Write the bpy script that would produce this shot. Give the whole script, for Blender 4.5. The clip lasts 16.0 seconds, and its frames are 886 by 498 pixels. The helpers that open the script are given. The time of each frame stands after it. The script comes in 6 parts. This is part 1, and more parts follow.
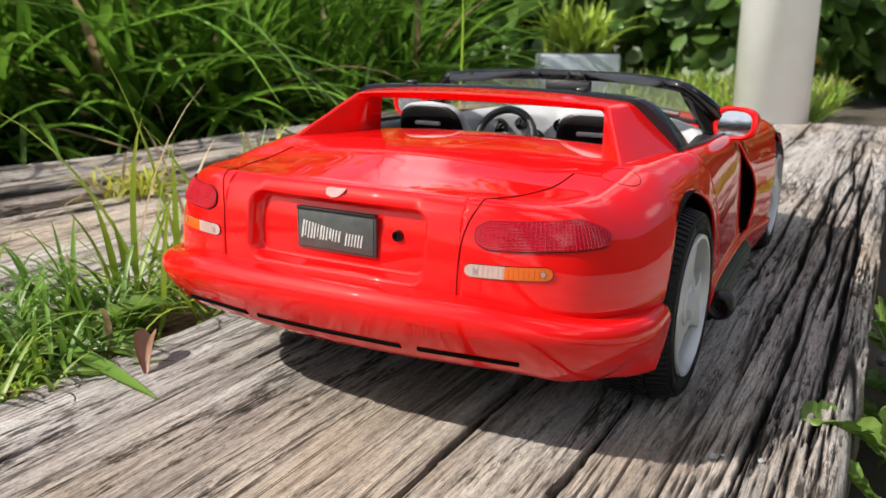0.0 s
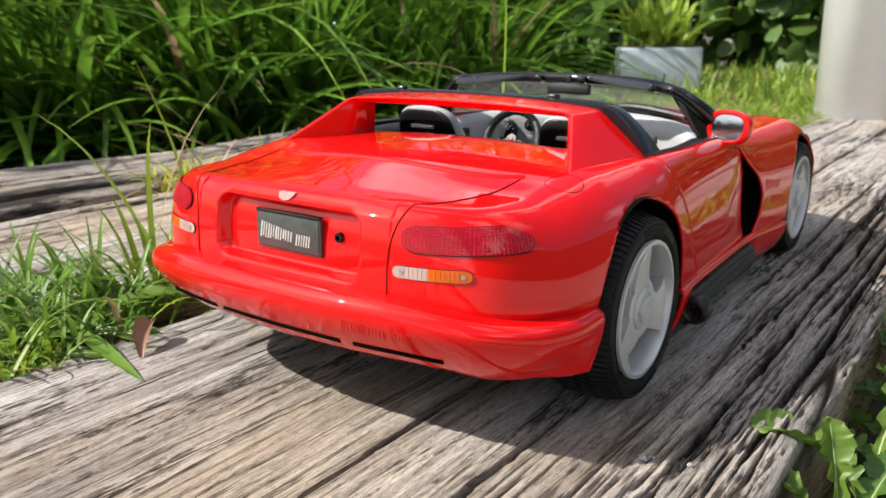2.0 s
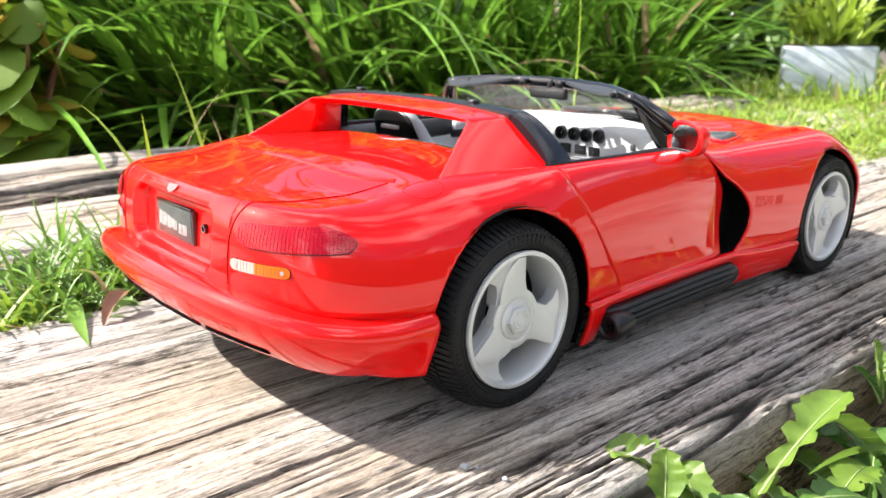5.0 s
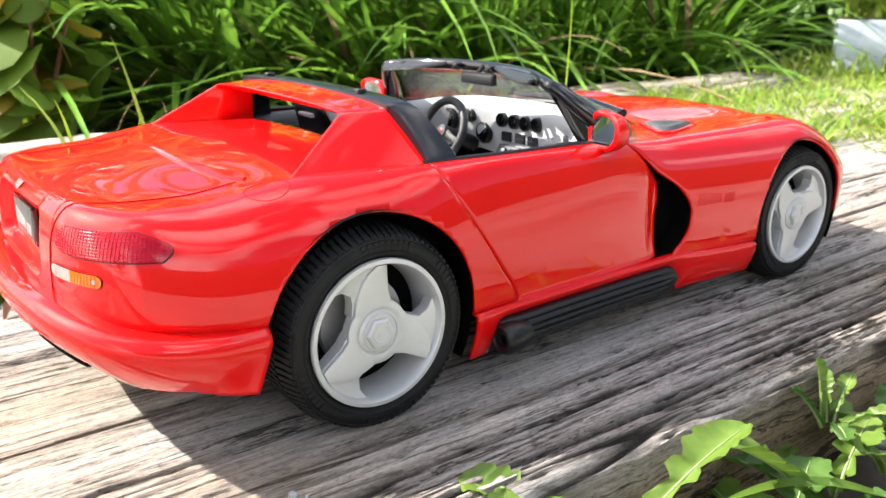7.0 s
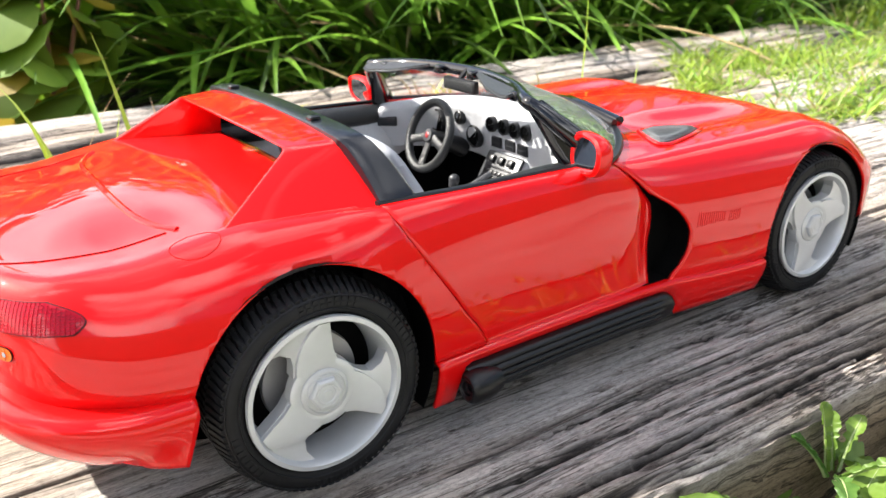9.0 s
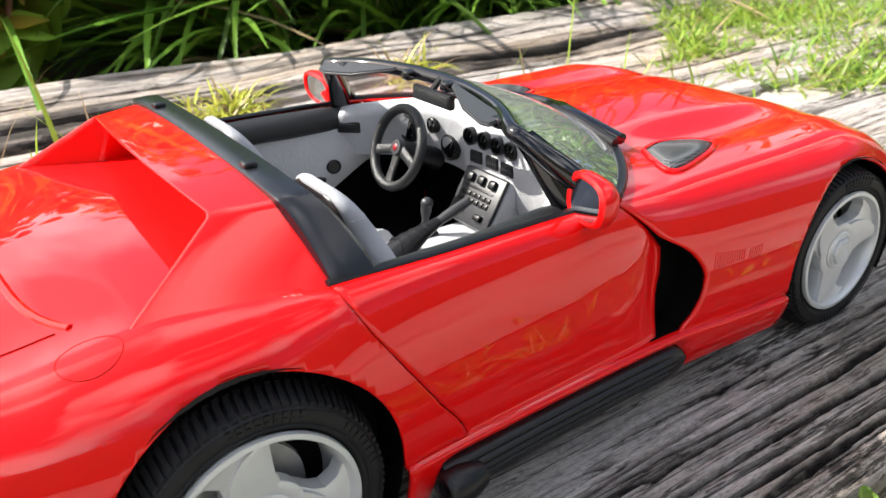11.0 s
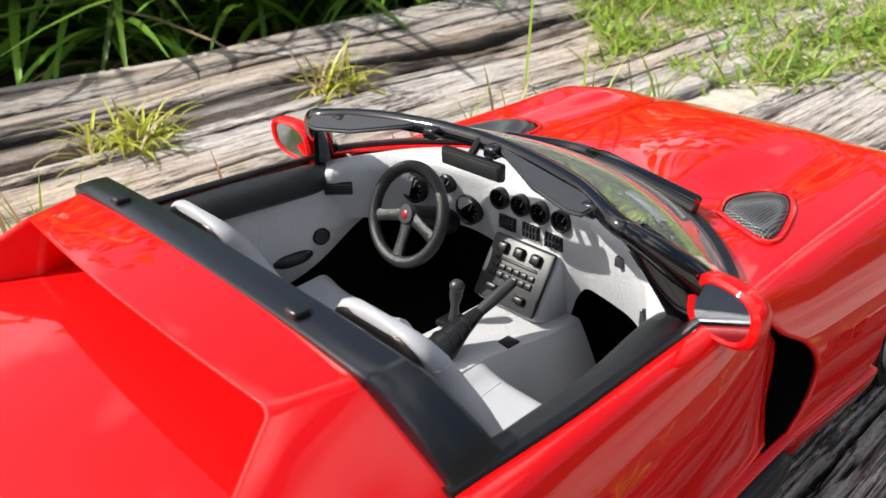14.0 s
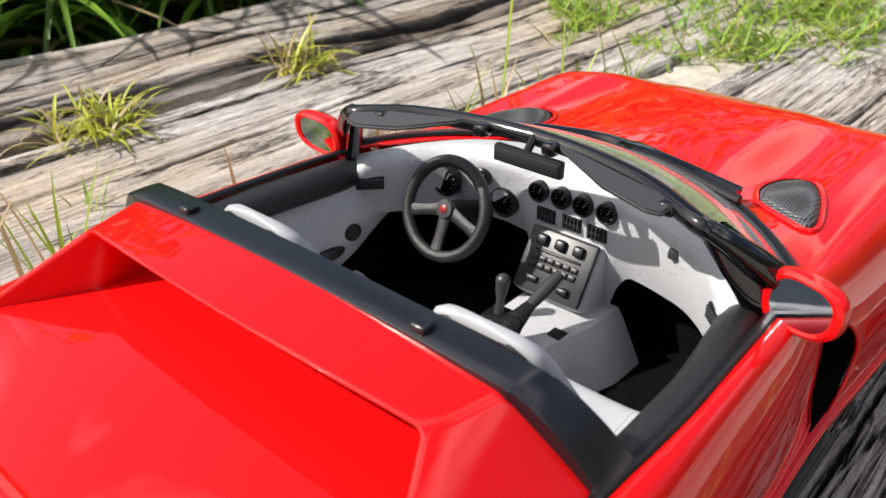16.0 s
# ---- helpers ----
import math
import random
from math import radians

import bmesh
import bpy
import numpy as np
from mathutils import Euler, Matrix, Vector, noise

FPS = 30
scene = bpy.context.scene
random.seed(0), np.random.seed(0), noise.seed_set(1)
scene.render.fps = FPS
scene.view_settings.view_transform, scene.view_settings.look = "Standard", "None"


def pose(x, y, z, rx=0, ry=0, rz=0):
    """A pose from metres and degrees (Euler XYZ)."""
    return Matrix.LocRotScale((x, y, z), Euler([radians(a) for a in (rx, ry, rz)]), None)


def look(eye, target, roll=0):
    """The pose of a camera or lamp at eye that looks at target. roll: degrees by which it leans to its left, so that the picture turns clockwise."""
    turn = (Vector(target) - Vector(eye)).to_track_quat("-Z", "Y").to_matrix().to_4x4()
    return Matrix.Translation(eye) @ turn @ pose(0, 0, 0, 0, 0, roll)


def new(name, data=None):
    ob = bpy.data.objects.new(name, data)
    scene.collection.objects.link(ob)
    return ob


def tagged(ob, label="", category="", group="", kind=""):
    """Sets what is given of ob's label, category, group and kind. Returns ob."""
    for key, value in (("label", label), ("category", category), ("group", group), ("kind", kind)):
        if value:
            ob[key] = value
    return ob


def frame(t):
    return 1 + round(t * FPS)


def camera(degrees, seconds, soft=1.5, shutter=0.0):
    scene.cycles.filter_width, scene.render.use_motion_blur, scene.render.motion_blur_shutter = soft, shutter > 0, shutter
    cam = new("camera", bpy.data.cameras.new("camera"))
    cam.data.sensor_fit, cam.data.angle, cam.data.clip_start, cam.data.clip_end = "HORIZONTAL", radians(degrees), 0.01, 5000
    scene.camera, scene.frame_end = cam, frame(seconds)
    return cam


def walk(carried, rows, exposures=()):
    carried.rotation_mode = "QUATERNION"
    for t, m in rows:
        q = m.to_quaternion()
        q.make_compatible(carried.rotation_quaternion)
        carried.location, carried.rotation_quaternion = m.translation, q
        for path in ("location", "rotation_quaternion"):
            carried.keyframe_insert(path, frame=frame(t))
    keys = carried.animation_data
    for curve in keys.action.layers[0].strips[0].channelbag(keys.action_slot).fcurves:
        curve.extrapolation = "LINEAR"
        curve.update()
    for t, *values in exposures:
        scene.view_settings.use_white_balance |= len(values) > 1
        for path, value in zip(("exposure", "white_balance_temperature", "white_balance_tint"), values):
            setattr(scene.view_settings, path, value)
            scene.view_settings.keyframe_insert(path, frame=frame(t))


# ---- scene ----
# Camera: seconds, eye in metres, then yaw, pitch and roll in degrees.
cam = camera(56.0, 16.0)
ROWS = [
    (0.0, 0.08161, -0.15706, 0.06897, 28.293, -14.201, 0.155),
    (0.5, 0.08705, -0.15646, 0.06946, 30.162, -14.316, 0.099),
    (1.0, 0.09464, -0.15440, 0.06906, 31.472, -14.470, 0.244),
    (1.5, 0.10084, -0.15320, 0.07104, 33.341, -14.408, -0.052),
    (2.0, 0.10858, -0.14864, 0.07245, 35.312, -14.713, -0.507),
    (2.5, 0.11712, -0.14398, 0.07431, 37.928, -15.254, -1.128),
    (3.0, 0.12603, -0.13754, 0.07574, 40.405, -15.585, -1.597),
    (3.5, 0.13438, -0.13046, 0.07709, 42.712, -16.014, -1.708),
    (3.7, 0.13841, -0.12830, 0.07559, 43.497, -15.674, -1.475),
    (5.8, 0.16244, -0.09478, 0.07402, 51.515, -15.793, -0.030),
    (6.0, 0.16339, -0.09041, 0.07365, 51.967, -16.069, -0.113),
    (6.5, 0.16750, -0.08114, 0.07330, 53.050, -16.350, -0.417),
    (7.0, 0.16912, -0.07110, 0.07612, 53.763, -16.775, -0.587),
    (7.5, 0.17321, -0.06407, 0.07704, 54.987, -17.122, -0.758),
    (8.0, 0.17437, -0.05716, 0.08117, 55.764, -17.923, -1.048),
    (8.5, 0.16721, -0.05086, 0.08525, 56.558, -19.236, -1.896),
    (9.0, 0.16362, -0.04666, 0.08872, 57.436, -20.467, -1.999),
    (9.2, 0.16051, -0.04606, 0.09078, 57.575, -20.691, -1.966),
    (11.3, 0.12953, -0.02333, 0.09743, 55.518, -25.160, -1.978),
    (11.5, 0.12504, -0.02202, 0.09696, 55.209, -25.336, -1.956),
    (12.0, 0.11576, -0.01831, 0.09963, 54.816, -25.408, -2.238),
    (12.5, 0.10564, -0.01651, 0.10250, 52.627, -24.856, -2.034),
    (13.0, 0.09917, -0.01557, 0.10448, 50.753, -25.241, -2.074),
    (13.5, 0.09336, -0.01827, 0.10332, 48.620, -25.997, -1.826),
    (14.0, 0.08757, -0.02384, 0.10285, 46.941, -26.607, -1.792),
    (14.5, 0.08311, -0.02756, 0.10324, 45.371, -27.261, -1.493),
    (15.0, 0.07822, -0.03109, 0.10469, 43.321, -27.782, -0.928),
    (15.5, 0.07479, -0.03315, 0.10608, 42.094, -28.207, -0.821),
    (16.0, 0.07143, -0.03683, 0.10727, 41.218, -28.757, -0.709),
]


def hold(x, y, z, yaw, pitch, roll):
    return pose(x, y, z, 0, 0, yaw) @ pose(0, 0, 0, 90 + pitch) @ pose(0, 0, 0, 0, 0, roll)


EXPOSURE = [(0.0, 0.5), (2.0, 0.62), (3.5, 1.05), (6.0, 1.78), (7.0, 1.66), (9.0, 1.66), (11.5, 1.18), (13.0, 0.9), (16.0, 0.7)]
walk(cam, [(row[0], hold(*row[1:])) for row in ROWS], EXPOSURE)
cam.data.dof.use_dof = True
cam.data.dof.focus_distance = 0.145
cam.data.dof.aperture_fstop = 56.0

# ---- world and sun ----
SUN_WAY = Vector((0.72, 0.80, -1.0)).normalized()
world = bpy.data.worlds.new("world")
scene.world = world
world.use_nodes = True
sky_node = world.node_tree.nodes.new("ShaderNodeTexSky")
sky_node.sky_type = "NISHITA"
sky_node.sun_disc = False
sky_node.sun_elevation = math.asin(-SUN_WAY.z)
sky_node.sun_rotation = math.atan2(-SUN_WAY.x, -SUN_WAY.y)
sky_node.dust_density = 2.5
sky_node.ozone_density = 0.4
back = world.node_tree.nodes["Background"]
back.inputs["Strength"].default_value = 0.079
# white fair-weather clouds
wn = world.node_tree
coord, cloud, cover, puff = (wn.nodes.new(k) for k in ("ShaderNodeTexCoord", "ShaderNodeTexNoise", "ShaderNodeMapRange", "ShaderNodeMix"))
cloud.noise_dimensions = "4D"
cloud.inputs["W"].default_value = 9.5
cloud.inputs["Scale"].default_value, cloud.inputs["Detail"].default_value = 2.6, 6
cover.inputs["From Min"].default_value, cover.inputs["From Max"].default_value = 0.50, 0.64
puff.data_type = "RGBA"
puff.inputs["B"].default_value = (19, 19, 19.5, 1)
wn.links.new(coord.outputs["Generated"], cloud.inputs["Vector"])
wn.links.new(cloud.outputs["Fac"], cover.inputs["Value"])
wn.links.new(cover.outputs["Result"], puff.inputs["Factor"])
wn.links.new(sky_node.outputs["Color"], puff.inputs["A"])
wn.links.new(puff.outputs["Result"], back.inputs["Color"])
sun = new("sun", bpy.data.lights.new("sun", "SUN"))
sun.data.energy = 4.8
sun.data.angle = radians(0.55)
sun.data.color = (1.0, 0.95, 0.87)
sun.matrix_world = look((0, 0, 3), Vector((0, 0, 3)) + SUN_WAY)


# ---- materials ----
def material(name, colour, rough=0.5, metal=0.0, vary=0.0, scale=60.0, bump=0.0, bump_scale=400.0, coat=0.0, trans=0.0, spec=0.5,
             second=None, obj_vary=0.0, stretch=(1, 1, 1), coord="Object", sub=0.0):
    """A principled surface with a two-scale noise in its colour and a fine relief."""
    m = bpy.data.materials.new(name)
    m.use_nodes = True
    nt = m.node_tree
    p = nt.nodes["Principled BSDF"]
    p.inputs["Base Color"].default_value = (*colour, 1)
    p.inputs["Roughness"].default_value = rough
    p.inputs["Metallic"].default_value = metal
    p.inputs["Coat Weight"].default_value = coat
    p.inputs["Coat Roughness"].default_value = 0.02
    p.inputs["Coat IOR"].default_value = 1.42
    p.inputs["Transmission Weight"].default_value = trans
    p.inputs["Specular IOR Level"].default_value = spec
    if vary or second or bump or obj_vary:
        tc = nt.nodes.new("ShaderNodeTexCoord")
        mp = nt.nodes.new("ShaderNodeMapping")
        mp.inputs["Scale"].default_value = stretch
        nt.links.new(tc.outputs[coord], mp.inputs["Vector"])
    if vary or second or obj_vary:
        n1 = nt.nodes.new("ShaderNodeTexNoise")
        n1.inputs["Scale"].default_value = scale
        n1.inputs["Detail"].default_value = 8
        n1.inputs["Roughness"].default_value = 0.65
        nt.links.new(mp.outputs["Vector"], n1.inputs["Vector"])
        ramp = nt.nodes.new("ShaderNodeMapRange")
        ramp.inputs["From Min"].default_value, ramp.inputs["From Max"].default_value = 0.3, 0.7
        nt.links.new(n1.outputs["Fac"], ramp.inputs["Value"])
        mix = nt.nodes.new("ShaderNodeMix")
        mix.data_type = "RGBA"
        two = second or tuple(min(1.0, c * (1 + vary)) for c in colour)
        one = colour if second else tuple(c * (1 - vary) for c in colour)
        mix.inputs["A"].default_value, mix.inputs["B"].default_value = (*one, 1), (*two, 1)
        nt.links.new(ramp.outputs["Result"], mix.inputs["Factor"])
        out = mix.outputs["Result"]
        if obj_vary:
            info = nt.nodes.new("ShaderNodeNewGeometry")
            hsv = nt.nodes.new("ShaderNodeHueSaturation")
            mr = nt.nodes.new("ShaderNodeMapRange")
            mr.inputs["To Min"].default_value, mr.inputs["To Max"].default_value = 1 - obj_vary, 1 + obj_vary
            nt.links.new(info.outputs["Random Per Island"], mr.inputs["Value"])
            nt.links.new(mr.outputs["Result"], hsv.inputs["Value"])
            nt.links.new(out, hsv.inputs["Color"])
            out = hsv.outputs["Color"]
        nt.links.new(out, p.inputs["Base Color"])
    if bump:
        n2 = nt.nodes.new("ShaderNodeTexNoise")
        n2.inputs["Scale"].default_value = bump_scale
        n2.inputs["Detail"].default_value = 4
        nt.links.new(mp.outputs["Vector"], n2.inputs["Vector"])
        b = nt.nodes.new("ShaderNodeBump")
        b.inputs["Strength"].default_value = bump
        b.inputs["Distance"].default_value = 0.0006
        nt.links.new(n2.outputs["Fac"], b.inputs["Height"])
        nt.links.new(b.outputs["Normal"], p.inputs["Normal"])
    if sub:
        p.inputs["Subsurface Weight"].default_value = sub
    return m


def leafy(name, colour, second, vary=0.3, scale=30.0, rough=0.45):
    """Leaf: a diffuse, lightly glossy blade that lets light through."""
    m = material(name, colour, rough, second=second, scale=scale, obj_vary=vary, stretch=(1, 1, 1))
    nt = m.node_tree
    p = nt.nodes["Principled BSDF"]
    tr = nt.nodes.new("ShaderNodeBsdfTranslucent")
    mix = nt.nodes.new("ShaderNodeMixShader")
    mix.inputs[0].default_value = 0.38
    src = p.inputs["Base Color"].links[0].from_socket
    nt.links.new(src, tr.inputs["Color"])
    nt.links.new(p.outputs[0], mix.inputs[1])
    nt.links.new(tr.outputs[0], mix.inputs[2])
    nt.links.new(mix.outputs[0], nt.nodes["Material Output"].inputs["Surface"])
    return m


PAINT = material("red_paint", (0.66, 0.0022, 0.0026), 0.55, coat=1.0, vary=0.03, scale=25, spec=0.05)
PAINT.node_tree.nodes["Principled BSDF"].inputs["Coat Roughness"].default_value = 0.012
PAINT.node_tree.nodes["Principled BSDF"].inputs["Coat IOR"].default_value = 1.45
BLACK = material("black_plastic", (0.006, 0.006, 0.007), 0.36, spec=0.35, vary=0.2, scale=200, bump=0.06, bump_scale=1800)
GLOSSBLACK = material("glossy_black", (0.003, 0.003, 0.004), 0.07, coat=0.4, vary=0.1, scale=150)
HOOPBLACK = material("satin_black", (0.008, 0.009, 0.012), 0.26, spec=0.5, vary=0.15, scale=90, bump=0.04, bump_scale=900)
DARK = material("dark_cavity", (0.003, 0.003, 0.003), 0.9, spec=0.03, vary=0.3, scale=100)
RUBBER = material("tyre_rubber", (0.009, 0.009, 0.010), 0.6, spec=0.25, vary=0.35, scale=160, bump=0.1, bump_scale=1500)
ALLOY = material("silver_alloy", (0.55, 0.56, 0.57), 0.38, metal=0.35, vary=0.06, scale=120, bump=0.05, bump_scale=2500)
BRAKE = material("brake_metal", (0.32, 0.32, 0.33), 0.45, metal=0.6, vary=0.1, scale=200, bump=0.05)
GREY = material("grey_interior", (0.41, 0.415, 0.43), 0.45, vary=0.05, scale=150, bump=0.3, bump_scale=1300)
GREYDK = material("dark_grey_trim", (0.026, 0.027, 0.03), 0.42, vary=0.12, scale=200, bump=0.06, bump_scale=3000)
GRAINBLACK = material("grained_black", (0.011, 0.012, 0.013), 0.40, vary=0.12, scale=900, bump=0.3, bump_scale=4200)
VISOR = material("satin_dark_plastic", (0.028, 0.030, 0.033), 0.38, vary=0.12, scale=300, bump=0.1, bump_scale=3500)
SEATGREY = material("grey_seat", (0.325, 0.335, 0.36), 0.48, vary=0.05, scale=120, bump=0.1, bump_scale=900)
CARPET = material("black_carpet", (0.004, 0.004, 0.0045), 0.95, spec=0.03, vary=0.4, scale=500, bump=0.4, bump_scale=2500)
DIALGREY = material("dial_print", (0.15, 0.15, 0.155), 0.5, vary=0.1, scale=300)
MIRROR = material("mirror_foil", (0.42, 0.45, 0.5), 0.07, metal=1.0, vary=0.06, scale=500, bump=0.02, bump_scale=700)
PLATE = material("plate_black", (0.035, 0.04, 0.04), 0.22, coat=0.5, vary=0.2, scale=200)
REDBADGE = material("red_badge", (0.2, 0.01, 0.012), 0.35, vary=0.2, scale=300)


def lens(name, colour):
    m = bpy.data.materials.new(name)
    m.use_nodes = True
    nt = m.node_tree
    p = nt.nodes["Principled BSDF"]
    p.inputs["Base Color"].default_value = (*colour, 1)
    p.inputs["Roughness"].default_value = 0.07
    p.inputs["Specular IOR Level"].default_value = 0.45
    tc = nt.nodes.new("ShaderNodeTexCoord")
    n = nt.nodes.new("ShaderNodeTexNoise")
    n.inputs["Scale"].default_value = 260
    nt.links.new(tc.outputs["Object"], n.inputs["Vector"])
    mx = nt.nodes.new("ShaderNodeMix")
    mx.data_type = "RGBA"
    mx.inputs["A"].default_value = (*[c * 0.75 for c in colour], 1)
    mx.inputs["B"].default_value = (*[min(1, c * 1.2) for c in colour], 1)
    nt.links.new(n.outputs["Fac"], mx.inputs["Factor"])
    nt.links.new(mx.outputs["Result"], p.inputs["Base Color"])
    p.inputs["Subsurface Weight"].default_value = 0.0
    return m


LAMP_RED = lens("lamp_red", (0.36, 0.001, 0.012))
LAMP_AMBER = lens("lamp_amber", (0.55, 0.10, 0.006))
LAMP_CLEAR = lens("lamp_clear", (0.42, 0.30, 0.27))


def glass_material():
    m = bpy.data.materials.new("clear_screen")
    m.use_nodes = True
    nt = m.node_tree
    p = nt.nodes["Principled BSDF"]
    nt.nodes.remove(p)
    tr, gl, fr, mix = (nt.nodes.new(k) for k in ("ShaderNodeBsdfTransparent", "ShaderNodeBsdfGlossy", "ShaderNodeFresnel", "ShaderNodeMixShader"))
    tr.inputs["Color"].default_value = (0.9, 0.92, 0.9, 1)
    gl.inputs["Roughness"].default_value = 0.03
    fr.inputs["IOR"].default_value = 1.2
    nt.links.new(fr.outputs[0], mix.inputs[0])
    nt.links.new(tr.outputs[0], mix.inputs[1])
    nt.links.new(gl.outputs[0], mix.inputs[2])
    # white diffuse share: slight plastic haze, and pale reflections painted over the glass
    haze, film = nt.nodes.new("ShaderNodeBsdfDiffuse"), nt.nodes.new("ShaderNodeMixShader")
    haze.inputs["Color"].default_value = (0.75, 0.76, 0.76, 1)
    film.inputs[0].default_value = 0.15
    nt.links.new(mix.outputs[0], film.inputs[1])
    nt.links.new(haze.outputs[0], film.inputs[2])
    nt.links.new(film.outputs[0], nt.nodes["Material Output"].inputs["Surface"])
    return m


SCREEN = glass_material()


# ---- mesh helpers; the model is drawn in millimetres ----
MM = 0.001


def mesh_object(name, verts, faces, mat, parent=None, label="", smooth=True):
    me = bpy.data.meshes.new(name)
    me.from_pydata([(x * MM, y * MM, z * MM) for x, y, z in verts], [], faces)
    me.update()
    me.materials.append(mat)
    if smooth:
        me.polygons.foreach_set("use_smooth", [True] * len(me.polygons))
    ob = new(name, me)
    ob.parent = parent
    if label:
        tagged(ob, label)
    return ob


def part(name, bm, mat, parent, label="", smooth=True, sharp=None):
    """Links a bmesh, drawn in millimetres, as one mesh under a thing or a part."""
    bmesh.ops.recalc_face_normals(bm, faces=bm.faces)
    bm.transform(Matrix.Scale(MM, 4))
    me = bpy.data.meshes.new(name)
    bm.to_mesh(me)
    bm.free()
    me.materials.append(mat)
    if smooth:
        me.polygons.foreach_set("use_smooth", [True] * len(me.polygons))
        me.set_sharp_from_angle(angle=radians(sharp or 40))
    ob = new(name, me)
    ob.parent = parent
    if label:
        tagged(ob, label)
    return ob


def thicken(ob, mm, offset=-1.0, bevel=0.0):
    s = ob.modifiers.new("thickness", "SOLIDIFY")
    s.thickness, s.offset = mm * MM, offset
    if bevel:
        b = ob.modifiers.new("edge", "BEVEL")
        b.width, b.segments, b.limit_method, b.angle_limit = bevel * MM, 2, "ANGLE", radians(50)
    return ob


def grid_faces(nu, nv, wrap_u=False):
    f = []
    for i in range(nu if wrap_u else nu - 1):
        for j in range(nv - 1):
            a, b = i * nv + j, ((i + 1) % nu) * nv + j
            f.append((a, b, b + 1, a + 1))
    return f


def sheet(fn, us, vs):
    """Vertices and faces of a sheet fn(u, v)."""
    return [tuple(fn(u, v)) for u in us for v in vs], grid_faces(len(us), len(vs))


def joined(*pieces):
    verts, faces = [], []
    for v, f in pieces:
        n = len(verts)
        verts += v
        faces += [tuple(i + n for i in q) for q in f]
    return verts, faces


def mirrored(v, f):
    return joined((v, f), ([(-x, y, z) for x, y, z in v], [tuple(reversed(q)) for q in f]))


def flip(v, f):
    return [(-x, y, z) for x, y, z in v], [tuple(reversed(q)) for q in f]


def box_bm(x0, x1, y0, y1, z0, z1, bevel=0.0, seg=2):
    bm = bmesh.new()
    bmesh.ops.create_cube(bm, size=1, matrix=Matrix.Translation(((x0 + x1) / 2, (y0 + y1) / 2, (z0 + z1) / 2)) @ Matrix.Diagonal((x1 - x0, y1 - y0, z1 - z0, 1)))
    if bevel:
        bmesh.ops.bevel(bm, geom=bm.edges[:], offset=bevel, segments=seg, affect="EDGES", profile=0.5)
    return bm


def lathe(profile, n=48, axis="x"):
    """A turned sheet: profile of (along, radius) about an axis."""
    verts = []
    for i in range(n):
        a = 2 * math.pi * i / n
        for s, r in profile:
            c, d = r * math.cos(a), r * math.sin(a)
            verts.append((s, c, d) if axis == "x" else (c, s, d) if axis == "y" else (c, d, s))
    return verts, grid_faces(n, len(profile), True)


def bm_of(v, f, weld=0.0):
    bm = bmesh.new()
    vs = [bm.verts.new(p) for p in v]
    for q in f:
        if len(set(q)) > 2:
            try:
                bm.faces.new([vs[i] for i in q])
            except ValueError:
                pass
    if weld:
        bmesh.ops.remove_doubles(bm, verts=bm.verts, dist=weld)
    return bm


def tube(path, radius, n=10, flat=1.0, caps=True):
    """A round or flattened bar along a path of points; radius may be a list."""
    path = [Vector(p) for p in path]
    rs = radius if isinstance(radius, (list, tuple)) else [radius] * len(path)
    verts, prev = [], None
    for i, p in enumerate(path):
        d = (path[min(i + 1, len(path) - 1)] - path[max(i - 1, 0)]).normalized()
        if prev is None:
            a = d.orthogonal().normalized() if abs(d.z) > 0.9 else d.cross(Vector((0, 0, 1))).normalized()
        else:
            a = (prev - d * prev.dot(d)).normalized()
        prev = a
        b = d.cross(a)
        for k in range(n):
            t = 2 * math.pi * k / n
            verts.append(tuple(p + a * (rs[i] * math.cos(t)) + b * (rs[i] * flat * math.sin(t))))
    faces = []
    for i in range(len(path) - 1):
        for k in range(n):
            faces.append((i * n + k, i * n + (k + 1) % n, (i + 1) * n + (k + 1) % n, (i + 1) * n + k))
    if caps:
        faces += [tuple(reversed(range(n))), tuple((len(path) - 1) * n + k for k in range(n))]
    return verts, faces


def spline(points, n=12):
    """A smooth line through a few points."""
    p = [Vector(q) for q in points]
    p = [2 * p[0] - p[1]] + p + [2 * p[-1] - p[-2]]
    out = []
    for i in range(1, len(p) - 2):
        for k in range(n):
            t = k / n
            out.append(0.5 * (2 * p[i] + (p[i + 1] - p[i - 1]) * t + (2 * p[i - 1] - 5 * p[i] + 4 * p[i + 1] - p[i + 2]) * t * t
                              + (3 * p[i] - p[i - 1] - 3 * p[i + 1] + p[i + 2]) * t ** 3))
    return out + [p[-2]]


def curve1(*knots):
    """A smooth function through (x, y) knots, without overshoot."""
    xs = np.array([k[0] for k in knots], float)
    ys = np.array([k[1] for k in knots], float)
    d = np.diff(ys) / np.diff(xs)
    m = np.r_[d[0], [0 if a * b <= 0 else 2 * a * b / (a + b) for a, b in zip(d[:-1], d[1:])], d[-1]]

    def f(x):
        x = min(max(x, xs[0]), xs[-1])
        i = min(max(int(np.searchsorted(xs, x)) - 1, 0), len(xs) - 2)
        h = xs[i + 1] - xs[i]
        t = (x - xs[i]) / h
        return float(ys[i] * (1 + 2 * t) * (1 - t) ** 2 + m[i] * h * t * (1 - t) ** 2 + ys[i + 1] * t * t * (3 - 2 * t) + m[i + 1] * h * t * t * (t - 1))
    return f


def lerp(a, b, t):
    return a + (b - a) * t


def steps(a, b, n):
    return [lerp(a, b, i / (n - 1)) for i in range(n)]


